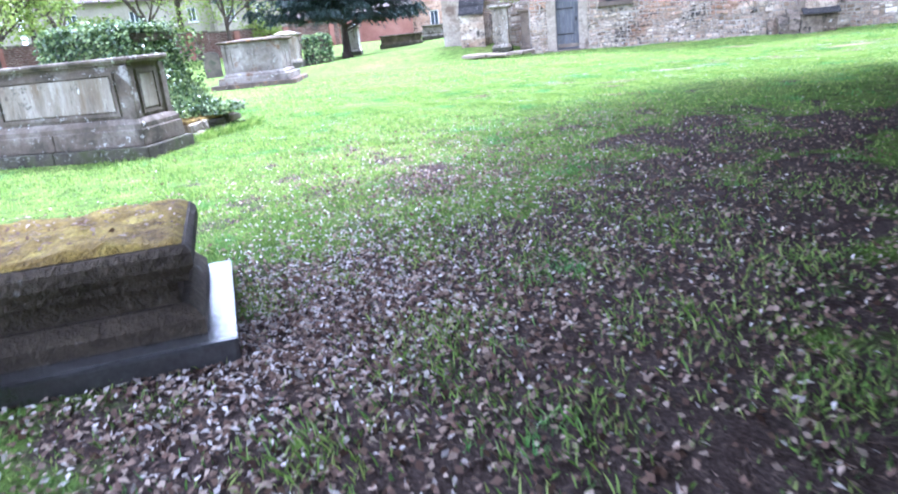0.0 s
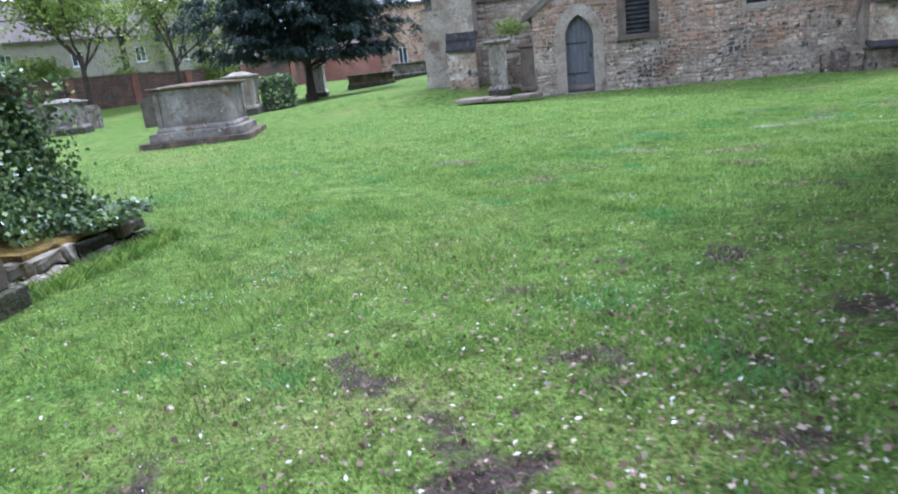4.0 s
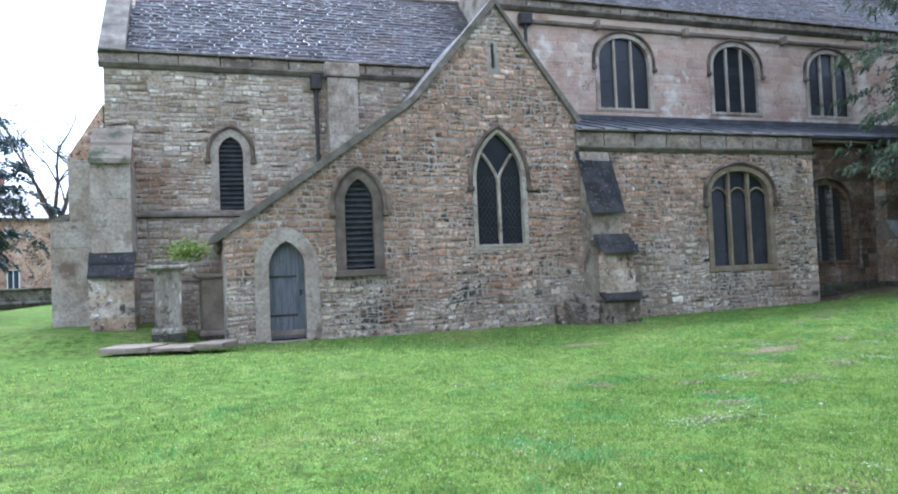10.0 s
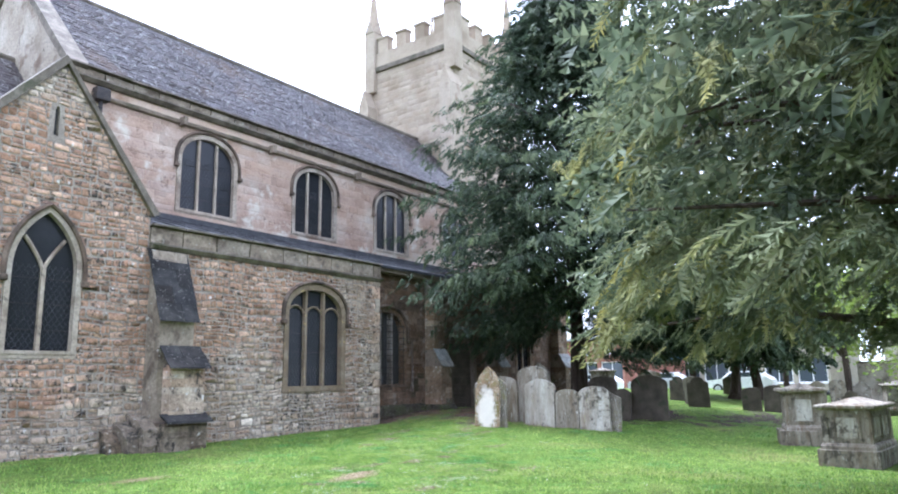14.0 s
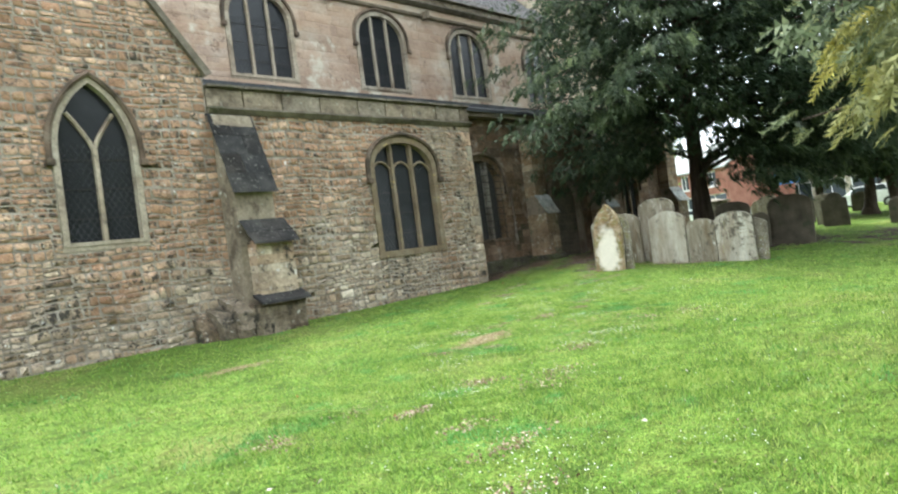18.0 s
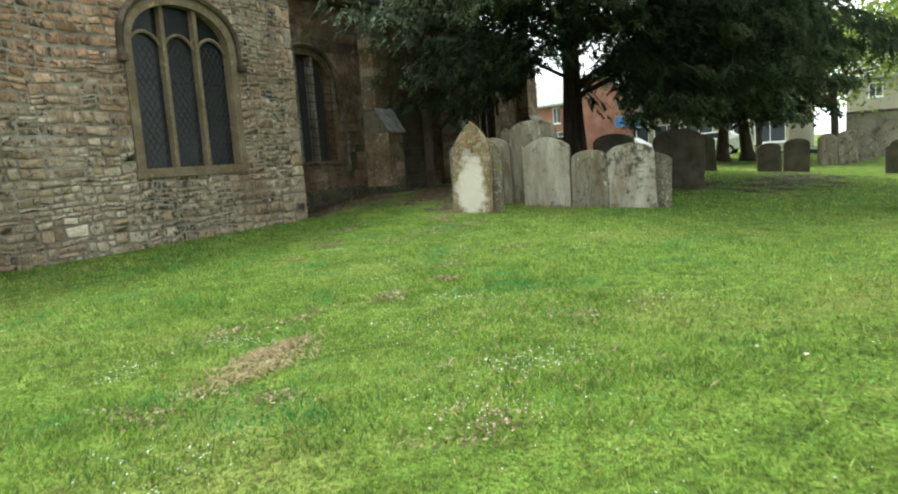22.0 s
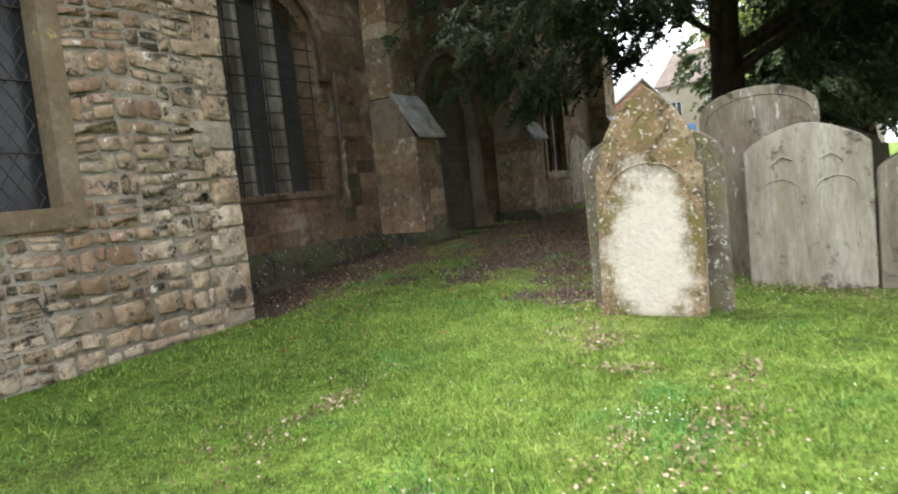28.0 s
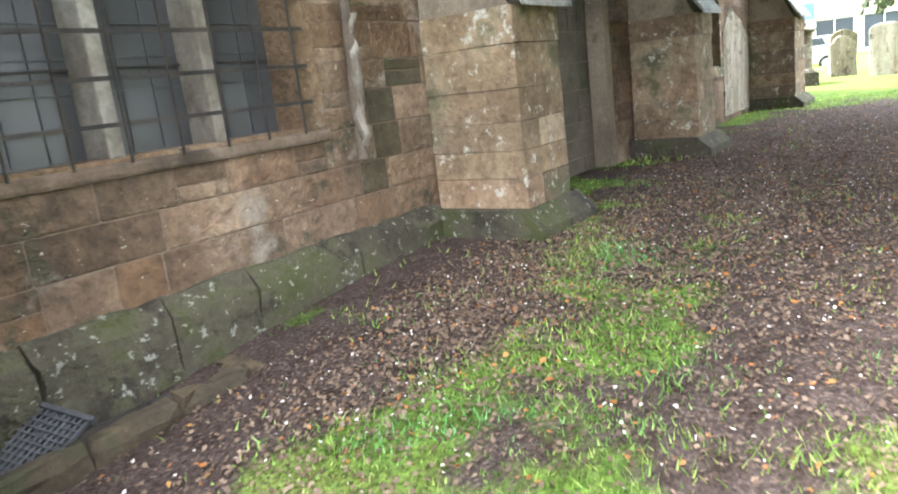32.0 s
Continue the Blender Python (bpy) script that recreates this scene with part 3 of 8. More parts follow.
def wander(u, z):
    """Courses that rise and fall a little along the wall."""
    return (u + 0.018 * noise.noise((u * 2.2, z * 2.2, 9)), z + 0.06 * noise.noise((u * 0.9, z * 1.1, 4)) + 0.035 * noise.noise((u * 3.5, z * 3.0, 7)))


def stone_verts(u0, u1, z0, z1, proud, rng, rough=1.0):
    """An eight-cornered, uneven stone: its root, its shoulder and its face."""
    w, h = u1 - u0, z1 - z0
    j = lambda a: rng.uniform(0, a) * rough
    k = 0.10 if rough > 0.5 else 0.04
    cx, cz = k * min(w, h) * (0.4 + j(1.4)), k * min(w, h) * (0.4 + j(1.4))
    l, r, b, t = u0 + j(0.035 * w), u1 - j(0.035 * w), z0 + j(0.07 * h), z1 - j(0.07 * h)
    if rough < 0.5:
        l, r, b, t = u0 + j(0.01), u1 - j(0.01), z0 + j(0.01), z1 - j(0.01)
        j = lambda a: 0.0
        cx = cz = 0.008
    ring = [(l + cx, b + j(0.08 * h)), (r - cx, b), (r, b + cz), (r - j(0.06 * w), t - cz), (r - cx, t), (l + cx, t - j(0.08 * h)), (l, t - cz), (l + j(0.06 * w), b + cz)]
    mx, mz = (u0 + u1) / 2, (z0 + z1) / 2
    c = min(0.007, 0.07 * h) if rough > 0.5 else 0.006
    kx, kz = max(0.5, 1 - 2 * c / w), max(0.4, 1 - 2 * c / h)
    if rough > 0.5:
        ring = [wander(a, z) for a, z in ring]
        mx, mz = wander(mx, mz)
    root = [(a, -0.03, z) for a, z in ring]
    mid = [(a, proud * 0.7, z) for a, z in ring]
    face = [(mx + (a - mx) * kx, proud * rng.uniform(0.6, 1.3), mz + (z - mz) * kz) for a, z in ring]
    return root + mid + face


STONE_FACES = [(8 + k, 8 + (k + 1) % 8, (k + 1) % 8, k) for k in range(8)] + [(16 + k, 16 + (k + 1) % 8, 8 + (k + 1) % 8, 8 + k) for k in range(8)] + \
              [(19, 18, 17, 16), (20, 19, 16, 23), (21, 20, 23, 22)]


def courses(z0, z1, heights, rng):
    z = z0
    while z < z1 - 0.04:
        h = rng.uniform(*heights)
        yield z, min(z1, z + h)
        z += h


def lay_stones(span, z0, z1, heights, lengths, holes, rng, gap=0.012, grow=0.14, patches=False):
    """Stones within span(z) -> (left, right), leaving the openings free. Yields (u0, u1, z0, z1)."""
    if patches:
        # rubble: short stretches of wall, each with courses of its own
        za = z0
        while za < z1 - 0.05:
            zb = min(z1, za + rng.uniform(0.34, 0.62))
            lo, hi = min(span(za)[0], span(zb)[0]), max(span(za)[1], span(zb)[1])
            u = lo
            while u < hi:
                v = u + rng.uniform(0.5, 1.7)
                if hi - v < 0.4:
                    v = hi
                within = lambda z, u=u, v=v: (max(u, span(z)[0]), min(v, span(z)[1]))
                yield from lay_stones(within, za, zb, heights, lengths, holes, rng, gap, grow)
                u = v
            za = zb
        return
    for a, b in courses(z0, z1, heights, rng):
        zm = (a + b) / 2
        lo, hi = span(zm)
        if hi - lo < 0.1:
            continue
        cuts = []
        for o in holes:
            hw = half_width(o, zm, grow)
            if hw:
                cuts.append((o[0] - hw, o[0] + hw))
        free, x = [], lo
        for c0, c1 in sorted(cuts):
            if c0 > x:
                free.append((x, min(c0, hi)))
            x = max(x, c1)
        if x < hi:
            free.append((x, hi))
        for f0, f1 in free:
            u = f0
            while u < f1 - 0.03:
                w = rng.uniform(*lengths) * rng.choice((0.55, 0.8, 1.0, 1.3, 1.7))
                v = u + w
                if f1 - v < lengths[0] * 0.6:
                    v = f1
                # now and then two flat stones share the height of one
                if (b - a) > 0.12 and rng.random() < 0.2:
                    zc = a + (b - a) * rng.uniform(0.35, 0.65)
                    yield u + gap / 2, v - gap / 2, a + gap / 2, zc - gap / 2
                    yield u + gap / 2, v - gap / 2, zc + gap / 2, b - gap / 2
                else:
                    yield u + gap / 2, v - gap / 2, a + gap / 2, b - gap / 2
                u = v


def stone_mesh(name, stones, y_wall, material, rng, proud=(0.004, 0.022), rough=1.0):
    verts, faces = [], []
    for s in stones:
        base = len(verts)
        verts += [(u, y_wall - out, z) for u, out, z in stone_verts(*s, rng.uniform(*proud), rng, rough)]
        faces += [[base + k for k in f] for f in STONE_FACES]
    return raw_mesh(name, verts, faces, material, 4)


def stone_parts(name, stones, y_wall, material, parent, rng, proud=(0.004, 0.022), rough=1.0):
    """The stones nearest to the path, each an object of its own."""
    for s in stones:
        cx, cz = (s[0] + s[1]) / 2, (s[2] + s[3]) / 2
        verts = [(u - cx, -out, z - cz) for u, out, z in stone_verts(*s, rng.uniform(*proud), rng, rough)]
        ob = new(name, raw_mesh(name, verts, STONE_FACES, material, 4))
        ob.parent = parent
        ob.location = (cx, y_wall, cz)


def hood_mould(o, thin, parent):
    """A projecting moulding over an arched opening, with a square stop at each end."""
    xc, half, z0, spring, top, kind = o
    local = lambda pts: [(a - xc, b - z0) for a, b in pts]
    a, b = local(opening(o, thin + 0.045, 9))[2:], local(opening(o, thin + 0.14, 9))[2:]
    drop = 0.16
    a = [(a[0][0], a[0][1] - drop)] + a + [(a[-1][0], a[-1][1] - drop)]
    b = [(b[0][0], b[0][1] - drop)] + b + [(b[-1][0], b[-1][1] - drop)]
    bm = bmesh.new()
    rows = []
    for (ax, az), (bx, bz) in zip(a, b):
        rows.append([bm.verts.new(p) for p in ((ax, -0.01, az), (ax, -0.07, az), ((ax + bx) / 2, -0.10, (az + bz) / 2), (bx, -0.05, bz), (bx, 0.0, bz))])
    for r, s in zip(rows, rows[1:]):
        for k in range(4):
            bm.faces.new((r[k], s[k], s[k + 1], r[k + 1]))
    bm.faces.new(rows[0])
    bm.faces.new(rows[-1][::-1])
    for r in (rows[0], rows[-1]):
        x, z = r[2].co.x, r[2].co.z
        box_bm(x - 0.07, x + 0.07, -0.13, 0.0, z - 0.13, z - 0.005, 0.03, bm)
    bmesh.ops.recalc_face_normals(bm, faces=bm.faces[:])
    part("hood_mould", bm, M_HOOD, parent)


def window(name, o, y, lights, label, hood=True, tracery=None, louvre=False, bars=0, surround=M_ASHLAR, thin=0.07, sill_out=0.045, depth=0.15, frame_material=None, sill_material=None):
    """A stone-framed window set in a wall whose face is at y."""
    xc, half, z0, spring, top, kind = o
    w = thing(name, pose(xc, y, z0), label, "window", kind="structure")
    local = lambda pts: [(a - xc, b - z0) for a, b in pts]
    inner, outer = local(opening(o, -0.014, 9)), local(opening(o, thin + 0.04, 9))
    if frame_material:
        outer = [(a, max(b, -0.03)) for a, b in outer]
    part("window_frame", band_bm(inner, outer, -0.022 if not frame_material else 0.004, depth), frame_material or surround, w)
    glass_y = depth - 0.03
    slots = []
    lw = 2 * half / lights
    for k in range(lights):
        slots.append((-half + k * lw, -half + (k + 1) * lw))
    bmg = lambda pts: poly_bm(pts, glass_y, glass_y + 0.015)
    arch_h = lambda x: half_height(o, x) - z0
    for a, b in slots:
        pts = [(a, 0), (b, 0)] + [(b + (a - b) * k / 8, max(0.02, arch_h(b + (a - b) * k / 8))) for k in range(9)]
        if louvre:
            zz = 0.04
            while zz < top - z0 - 0.05:
                hw = half_width(o, zz + z0, 0)
                if hw and hw > 0.04:
                    bm = bmesh.new()
                    vs = [bm.verts.new(p) for p in ((-hw, 0.06, zz), (hw, 0.06, zz), (hw, 0.19, zz + 0.11), (-hw, 0.19, zz + 0.11),
                                                    (-hw, 0.045, zz + 0.018), (hw, 0.045, zz + 0.018), (hw, 0.175, zz + 0.128), (-hw, 0.175, zz + 0.128))]
                    for q in ((3, 2, 1, 0), (4, 5, 6, 7), (0, 1, 5, 4), (1, 2, 6, 5), (2, 3, 7, 6), (3, 0, 4, 7)):
                        bm.faces.new([vs[i] for i in q])
                    part("louvre_slat", bm, M_LOUVRE, w)
                zz += 0.125
            part("backing", bmg(pts), M_LOUVRE, w)
        else:
            part("pane", bmg(pts), M_GLASS_GREY if bars else M_GLASS, w, "leaded glass with grey reflections in its colour" if bars else "dark leaded glass")
            # diamond leading, then the stouter saddle bars
            lead = bmesh.new()
            x0, x1, zt = a + 0.04, b - 0.04, spring - z0 + 0.1
            rise = 1.5 * (x1 - x0)
            zz = -rise + 0.1
            while zz < zt and not bars:
                for s in (0, 1):
                    lo, hi = max(0.0, -zz / rise), min(1.0, (zt - zz) / rise)
                    if hi - lo > 0.05:
                        xs = [x0 + (x1 - x0) * (q if s == 0 else 1 - q) for q in (lo, hi)]
                        tube_bm([(xs[0], glass_y - 0.004, zz + rise * lo), (xs[1], glass_y - 0.004, zz + rise * hi)], 0.0045, 4, lead)
                zz += 0.17
            if bars:
                for k in range(1, 14):
                    box_bm(x0, x1, glass_y - 0.008, glass_y - 0.002, 0.15 * k, 0.15 * k + 0.007, bm=lead)
                for q in (0.33, 0.67):
                    box_bm(x0 + (x1 - x0) * q - 0.0035, x0 + (x1 - x0) * q + 0.0035, glass_y - 0.008, glass_y - 0.002, 0.02, zt, bm=lead)
            part("leading", lead, M_LEAD, w)
            zz = 0.4
            while zz < spring - z0:
                part("saddle_bar", box_bm(a + 0.03, b - 0.03, glass_y - 0.018, glass_y - 0.006, zz, zz + 0.012), M_IRON, w)
                zz += 0.5
    for k in range(1, lights):
        x = -half + k * lw
        mt = arch_h(x) if tracery != "Y" else spring - z0 + 0.05
        bm = box_bm(x - 0.038, x + 0.038, 0.03, glass_y + 0.01, 0, mt, 0.016)
        part("mullion", bm, surround, w)
    if tracery == "Y":
        bm = bmesh.new()
        for s in (-1, 1):
            path = [(s * 0.62 * half * (a ** 1.3), 0.10, spring - z0 + a * (top - spring) * 0.55) for a in (0, 0.25, 0.5, 0.75, 1.0)]
            tube_bm(path, 0.04, 6, bm)
        part("tracery", bm, surround, w)
    elif tracery == "heads":
        bm = bmesh.new()
        for a, b in slots:
            m = (a + b) / 2
            h0 = min(arch_h(a + 0.02), arch_h(b - 0.02), spring - z0 + 0.1) - 0.12
            path = [(a + (b - a) * k / 8, glass_y - 0.05, h0 + 0.26 * math.sin(math.pi * k / 8) ** 0.7) for k in range(9)]
            tube_bm(path, 0.03, 6, bm)
        part("tracery", bm, surround, w)
    part("window_sill", box_bm(-half - thin - 0.06, half + thin + 0.06, -sill_out, depth, -0.15 if not bars else -0.08, -0.012, 0.02), sill_material or (M_SILL if not bars else M_GRAVE_DARK), w)
    if hood:
        hood_mould(o, thin, w)
    if bars:
        zt = lambda x: max(0.1, arch_h(max(-half + 0.02, min(half - 0.02, x))))
        for k in range(bars):
            x = -half + 0.06 + (2 * half - 0.12) * k / (bars - 1)
            part("upright_bar", tube_bm([(x, -0.04, -0.02), (x, -0.04, zt(x))], 0.008, 6), M_IRON, w)
        zz = 0.14
        while zz < top - z0 - 0.1:
            hw = half_width(o, zz + z0, 0) + 0.03
            part("cross_bar", box_bm(-hw, hw, -0.036, -0.024, zz, zz + 0.02), M_IRON, w)
            zz += 0.195
    return w


def half_height(o, x):
    """The height of the opening's edge above a point x from its centre."""
    xc, half, z0, spring, top, kind = o
    pts = arch_pts(0, half, z0, spring, top, 12, kind)[2:]
    pts = sorted(pts)
    x = max(pts[0][0], min(pts[-1][0], x))
    for (x0, a), (x1, b) in zip(pts, pts[1:]):
        if x0 <= x <= x1:
            return a + (b - a) * (x - x0) / max(1e-6, x1 - x0)
    return top


rng = random.Random(5)

# the chapel and aisle front: one wall with a gable
FRONT = [(-0.88, BASE), (X_CORNER, BASE), (X_CORNER, 4.24), (7.69, 4.24), (7.69, 5.08), (5.62, 7.80), (3.44, 5.30), (-0.88, 2.32)]
front_holes = [DOOR, LANCET, SLIT, TWO_LIGHT, THREE_LIGHT]
wall_chapel = mesh_ob("wall_chapel", poly_bm(FRONT, 0.012, 0.72, [opening(o, 0.0, 9) for o in front_holes]), M_MORTAR)
tagged(wall_chapel, "brown and grey coursed rubble wall with a gable", "wall", kind="structure")


def front_span(z):
    left, right = -0.88, X_CORNER
    if z > 2.32:
        left = -0.88 + (z - 2.32) / (5.30 - 2.32) * 4.32 if z < 5.30 else 3.44 + (z - 5.30) / 2.5 * 2.18
    if z > 4.24:
        right = 7.69 if z < 5.08 else 7.69 - (z - 5.08) / 2.72 * 2.07
    return left + 0.02, right - (0.02 if z > 4.24 else 0.0)


def quoined(z):
    lo, hi = front_span(z)
    if z < 4.24:
        hi = X_CORNER - 0.2
    return lo, hi


front_stones = list(lay_stones(quoined, -0.3, 7.7, (0.07, 0.2), (0.10, 0.27), front_holes, rng, gap=0.013, grow=0.10, patches=True))
near = [s for s in front_stones if s[0] > 13.3 and s[3] < 1.9][:290]
near_set = set(near)
tagged(new("rubble_stones", stone_mesh("rubble_stones", [s for s in front_stones if s not in near_set], 0.012, M_RUBBLE, rng, (0.003, 0.022), 1.6)), kind="stuff").parent = wall_chapel
qr = random.Random(77)
z = -0.25
while z < 4.2:
    h = qr.uniform(0.2, 0.42)
    wq = qr.choice((0.24, 0.30, 0.36, 0.46))
    part("quoin", box_bm(X_CORNER - wq, X_CORNER + 0.004, -0.012 - qr.uniform(0, 0.012), 0.3, z + 0.003, z + h - 0.003, 0.016, rough=0.007), M_ASHLAR if qr.random() < 0.55 else M_RUBBLE_ONE, wall_chapel)
    z += h


# gable copings, parapet and strings
coping_l = mesh_ob("gable_coping", poly_bm([(-1.2, 2.12), (-1.12, 2.28), (3.38, 5.42), (5.58, 7.98), (5.62, 7.80), (3.44, 5.28), (-1.0, 2.16)], -0.09, 0.5), M_COPING)
tagged(coping_l, "dark weathered sloping stone gable coping", "coping", kind="structure")
coping_r = mesh_ob("gable_coping", poly_bm([(5.58, 7.98), (7.86, 5.0), (7.72, 4.94), (5.62, 7.80)], -0.09, 0.5), M_COPING)
tagged(coping_r, "dark weathered sloping stone gable coping", "coping", kind="structure")
roof_chapel = mesh_ob("roof_chapel", poly_bm([(-1.05, 2.2), (3.42, 5.34), (5.62, 7.86), (7.75, 5.04), (7.6, 4.9), (5.6, 7.6), (3.5, 5.1), (-0.95, 2.05)], 0.5, 3.9), M_SLATE)
tagged(roof_chapel, "dark stone-slate roof of the gabled chapel", "roof", kind="structure")
chapel_side = mesh_ob("wall_chapel_side", box_bm(-0.87, -0.2, 0.73, 3.7, BASE, 2.2), M_RUBBLE)
tagged(chapel_side, "rubble side wall of the gabled chapel", "wall", kind="structure")


def parapet(name, x0, x1, y, z0, z1, label, depth=0.6, lip=0.09):
    p = thing(name, pose(0, 0, 0), label, "parapet", kind="structure")
    x = x0
    r = random.Random(int(x0 * 10) + 3)
    while x < x1 - 0.05:
        nx = min(x1, x + r.uniform(0.7, 1.1))
        part("parapet_block", box_bm(x + 0.003, nx - 0.003, y, y + depth, z0 + 0.11, z1 - 0.07, 0.02, rough=0.008), M_PARAPET, p)
        part("coping_block", box_bm(x + 0.002, nx - 0.002, y - lip, y + depth, z1 - 0.07, z1, 0.02, rough=0.006), M_COPING, p)
        x = nx
    part("moulding", poly_bm([(y - lip, z0 + 0.11), (y - lip, z0 + 0.07), (y, z0 - 0.02), (y + 0.12, z0 - 0.02), (y + 0.12, z0 + 0.11)], x0, x1, plane="yz"), M_COPING, p)
    return p


parapet("parapet_aisle", 7.70, X_CORNER + 0.04, -0.03, 4.24, 4.80, "weathered ashlar parapet with a moulded lower edge")

# door in the chapel wall
door = thing("door_1", pose(DOOR[0], 0.16, 0.0), "closed grey weathered plank door in a pointed arch", "door", kind="structure")
for k in range(6):
    a, b = -0.40 + k * 0.8 / 6, -0.40 + (k + 1) * 0.8 / 6
    h = lambda x: half_height(DOOR, x)
    part("plank", poly_bm([(a + 0.003, 0.02), (b - 0.003, 0.02), (b - 0.003, h(b - 0.003)), (a + 0.003, h(a + 0.003))], 0.0 + 0.004 * (k % 2), 0.05), M_DOOR, door)
for z in (0.5, 1.35):
    part("hinge_strap", box_bm(-0.38, 0.22, -0.012, 0.004, z, z + 0.05, 0.004), M_IRON, door)
part("latch", box_bm(0.27, 0.33, -0.03, 0.0, 0.95, 1.08, 0.008), M_IRON, door)
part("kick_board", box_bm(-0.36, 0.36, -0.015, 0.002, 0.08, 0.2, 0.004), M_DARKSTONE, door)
frame_in, frame_out = [(a - DOOR[0], b) for a, b in opening(DOOR, -0.012, 9)], [(a - DOOR[0], b) for a, b in opening(DOOR, 0.30, 9)]
part("door_surround", band_bm(frame_in, frame_out, -0.185, 0.2), M_ASHLAR, door)
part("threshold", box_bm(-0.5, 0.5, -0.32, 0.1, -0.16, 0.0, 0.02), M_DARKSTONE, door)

window("window_1", LANCET, 0.0, 1, "narrow louvred lancet window with a brown stone frame", louvre=True, surround=M_SILL, thin=0.17, sill_out=0.12)
window("window_2", TWO_LIGHT, 0.0, 2, "pointed two-light window with Y tracery and dark glass", tracery="Y", depth=0.16, thin=0.05, sill_out=0.0, sill_material=M_ASHLAR)
window("window_3", THREE_LIGHT, 0.0, 3, "arched three-light window with ochre stone mullions", surround=M_OCHRE, tracery="heads", depth=0.18, thin=0.10, sill_out=0.02, sill_material=M_OCHRE)
slit = mesh_ob("window_4", box_bm(SLIT[0] - 0.06, SLIT[0] + 0.06, 0.12, 0.16, 6.2, 6.9), M_LOUVRE)
tagged(slit, "narrow dark slit in the gable", "window", kind="structure")

# stepped buttress with slate weatherings
butt = thing("buttress", pose(7.72, 0.0, 0.0), "stepped rubble buttress with dark slate slopes", "buttress", kind="structure")


def slated_slope(parent, x0, x1, y_top, z_top, y_bot, z_bot, material, rows=5, thick=0.03, across=1):
    """Overlapping slates down a slope, each a little out of line with its neighbours."""
    r = random.Random(int(abs(x0) * 53 + z_top * 31 + rows))
    for k in range(rows):
        a, b = k / rows, (k + 1.12) / rows
        ya, za, yb, zb = (y_top + (y_bot - y_top) * a, z_top + (z_bot - z_top) * a, y_top + (y_bot - y_top) * b, z_top + (z_bot - z_top) * b)
        cuts = [x0 + r.uniform(0, 0.015)]
        for q in range(1, across):
            cuts.append(x0 + (x1 - x0) * (q + (0.22 if k % 2 else -0.18) + r.uniform(-0.06, 0.06)) / across)
        cuts.append(x1 - r.uniform(0, 0.015))
        for u, v in zip(cuts, cuts[1:]):
            lift, slip = 0.6 * thick + r.uniform(-0.006, 0.01), r.uniform(-0.012, 0.012)
            part("slate", poly_bm([(ya, za + 0.004), (yb, zb + lift + slip), (yb - 0.012, zb + lift + slip - thick), (ya, za - thick)], u + 0.003, v - 0.003, plane="yz"), material, parent)


def rubble_block(parent, x0, x1, y0, y1, z0, z1, name="masonry", material=M_RUBBLE_ONE, bevel=0.012, h=(0.14, 0.24)):
    """A stack of squared stones, course by course."""
    r = random.Random(int(x0 * 37 + z0 * 91) + 7)
    for a, b in courses(z0, z1, h, r):
        if (x1 - x0) > 0.35 and r.random() < 0.75:
            c = x0 + (x1 - x0) * r.uniform(0.35, 0.65)
            for u, v in ((x0, c), (c, x1)):
                part(name, box_bm(u, v, y0 + r.uniform(0, 0.008), y1, a, b, bevel * 0.3, rough=0.0025), material, parent)
        else:
            part(name, box_bm(x0 + r.uniform(0, 0.01), x1 - r.uniform(0, 0.01), y0 + r.uniform(0, 0.015), y1, a, b, bevel * 0.3, rough=0.0025), material, parent)


rubble_block(butt, 0.10, 0.92, -0.5, 0.0, 2.05, 2.64, h=(0.12, 0.2))
part("masonry_core", poly_bm([(0.0, 0.0), (0.0, 4.2), (-0.06, 4.2), (-0.50, 2.64), (-0.50, 0.0)], 0.02, 0.86, plane="yz"), M_PARAPET, butt)
slated_slope(butt, -0.08, 0.92, -0.02, 4.22, -0.62, 2.66, M_SLATE_B, 4, 0.035, 2)
rubble_block(butt, 0.16, 1.0, -0.78, 0.0, 0.56, 1.66, h=(0.10, 0.2))
slated_slope(butt, 0.03, 1.05, -0.5, 2.08, -0.92, 1.62, M_SLATE_B, 2, 0.035, 2)
rubble_block(butt, 0.0, 1.02, -0.92, 0.0, -0.35, 0.48, material=M_BASE, h=(0.1, 0.2))
slated_slope(butt, -0.02, 1.08, -0.72, 0.66, -1.0, 0.50, M_SLATE_B, 1, 0.05, 2)
for fx0, fx1, fz, fy in ((-0.86, -0.56, 0.22, -0.34), (-0.58, -0.28, 0.36, -0.52), (-0.30, 0.02, 0.50, -0.66)):
    part("sloping_footing", roughen(poly_bm([(0.0, fz + 0.16), (-0.12, fz + 0.12), (fy, fz - 0.12), (fy - 0.06, -0.3), (0.0, -0.3)], fx0, fx1, plane="yz"), 0.03, 5, fx0, 5), M_BASE, butt)

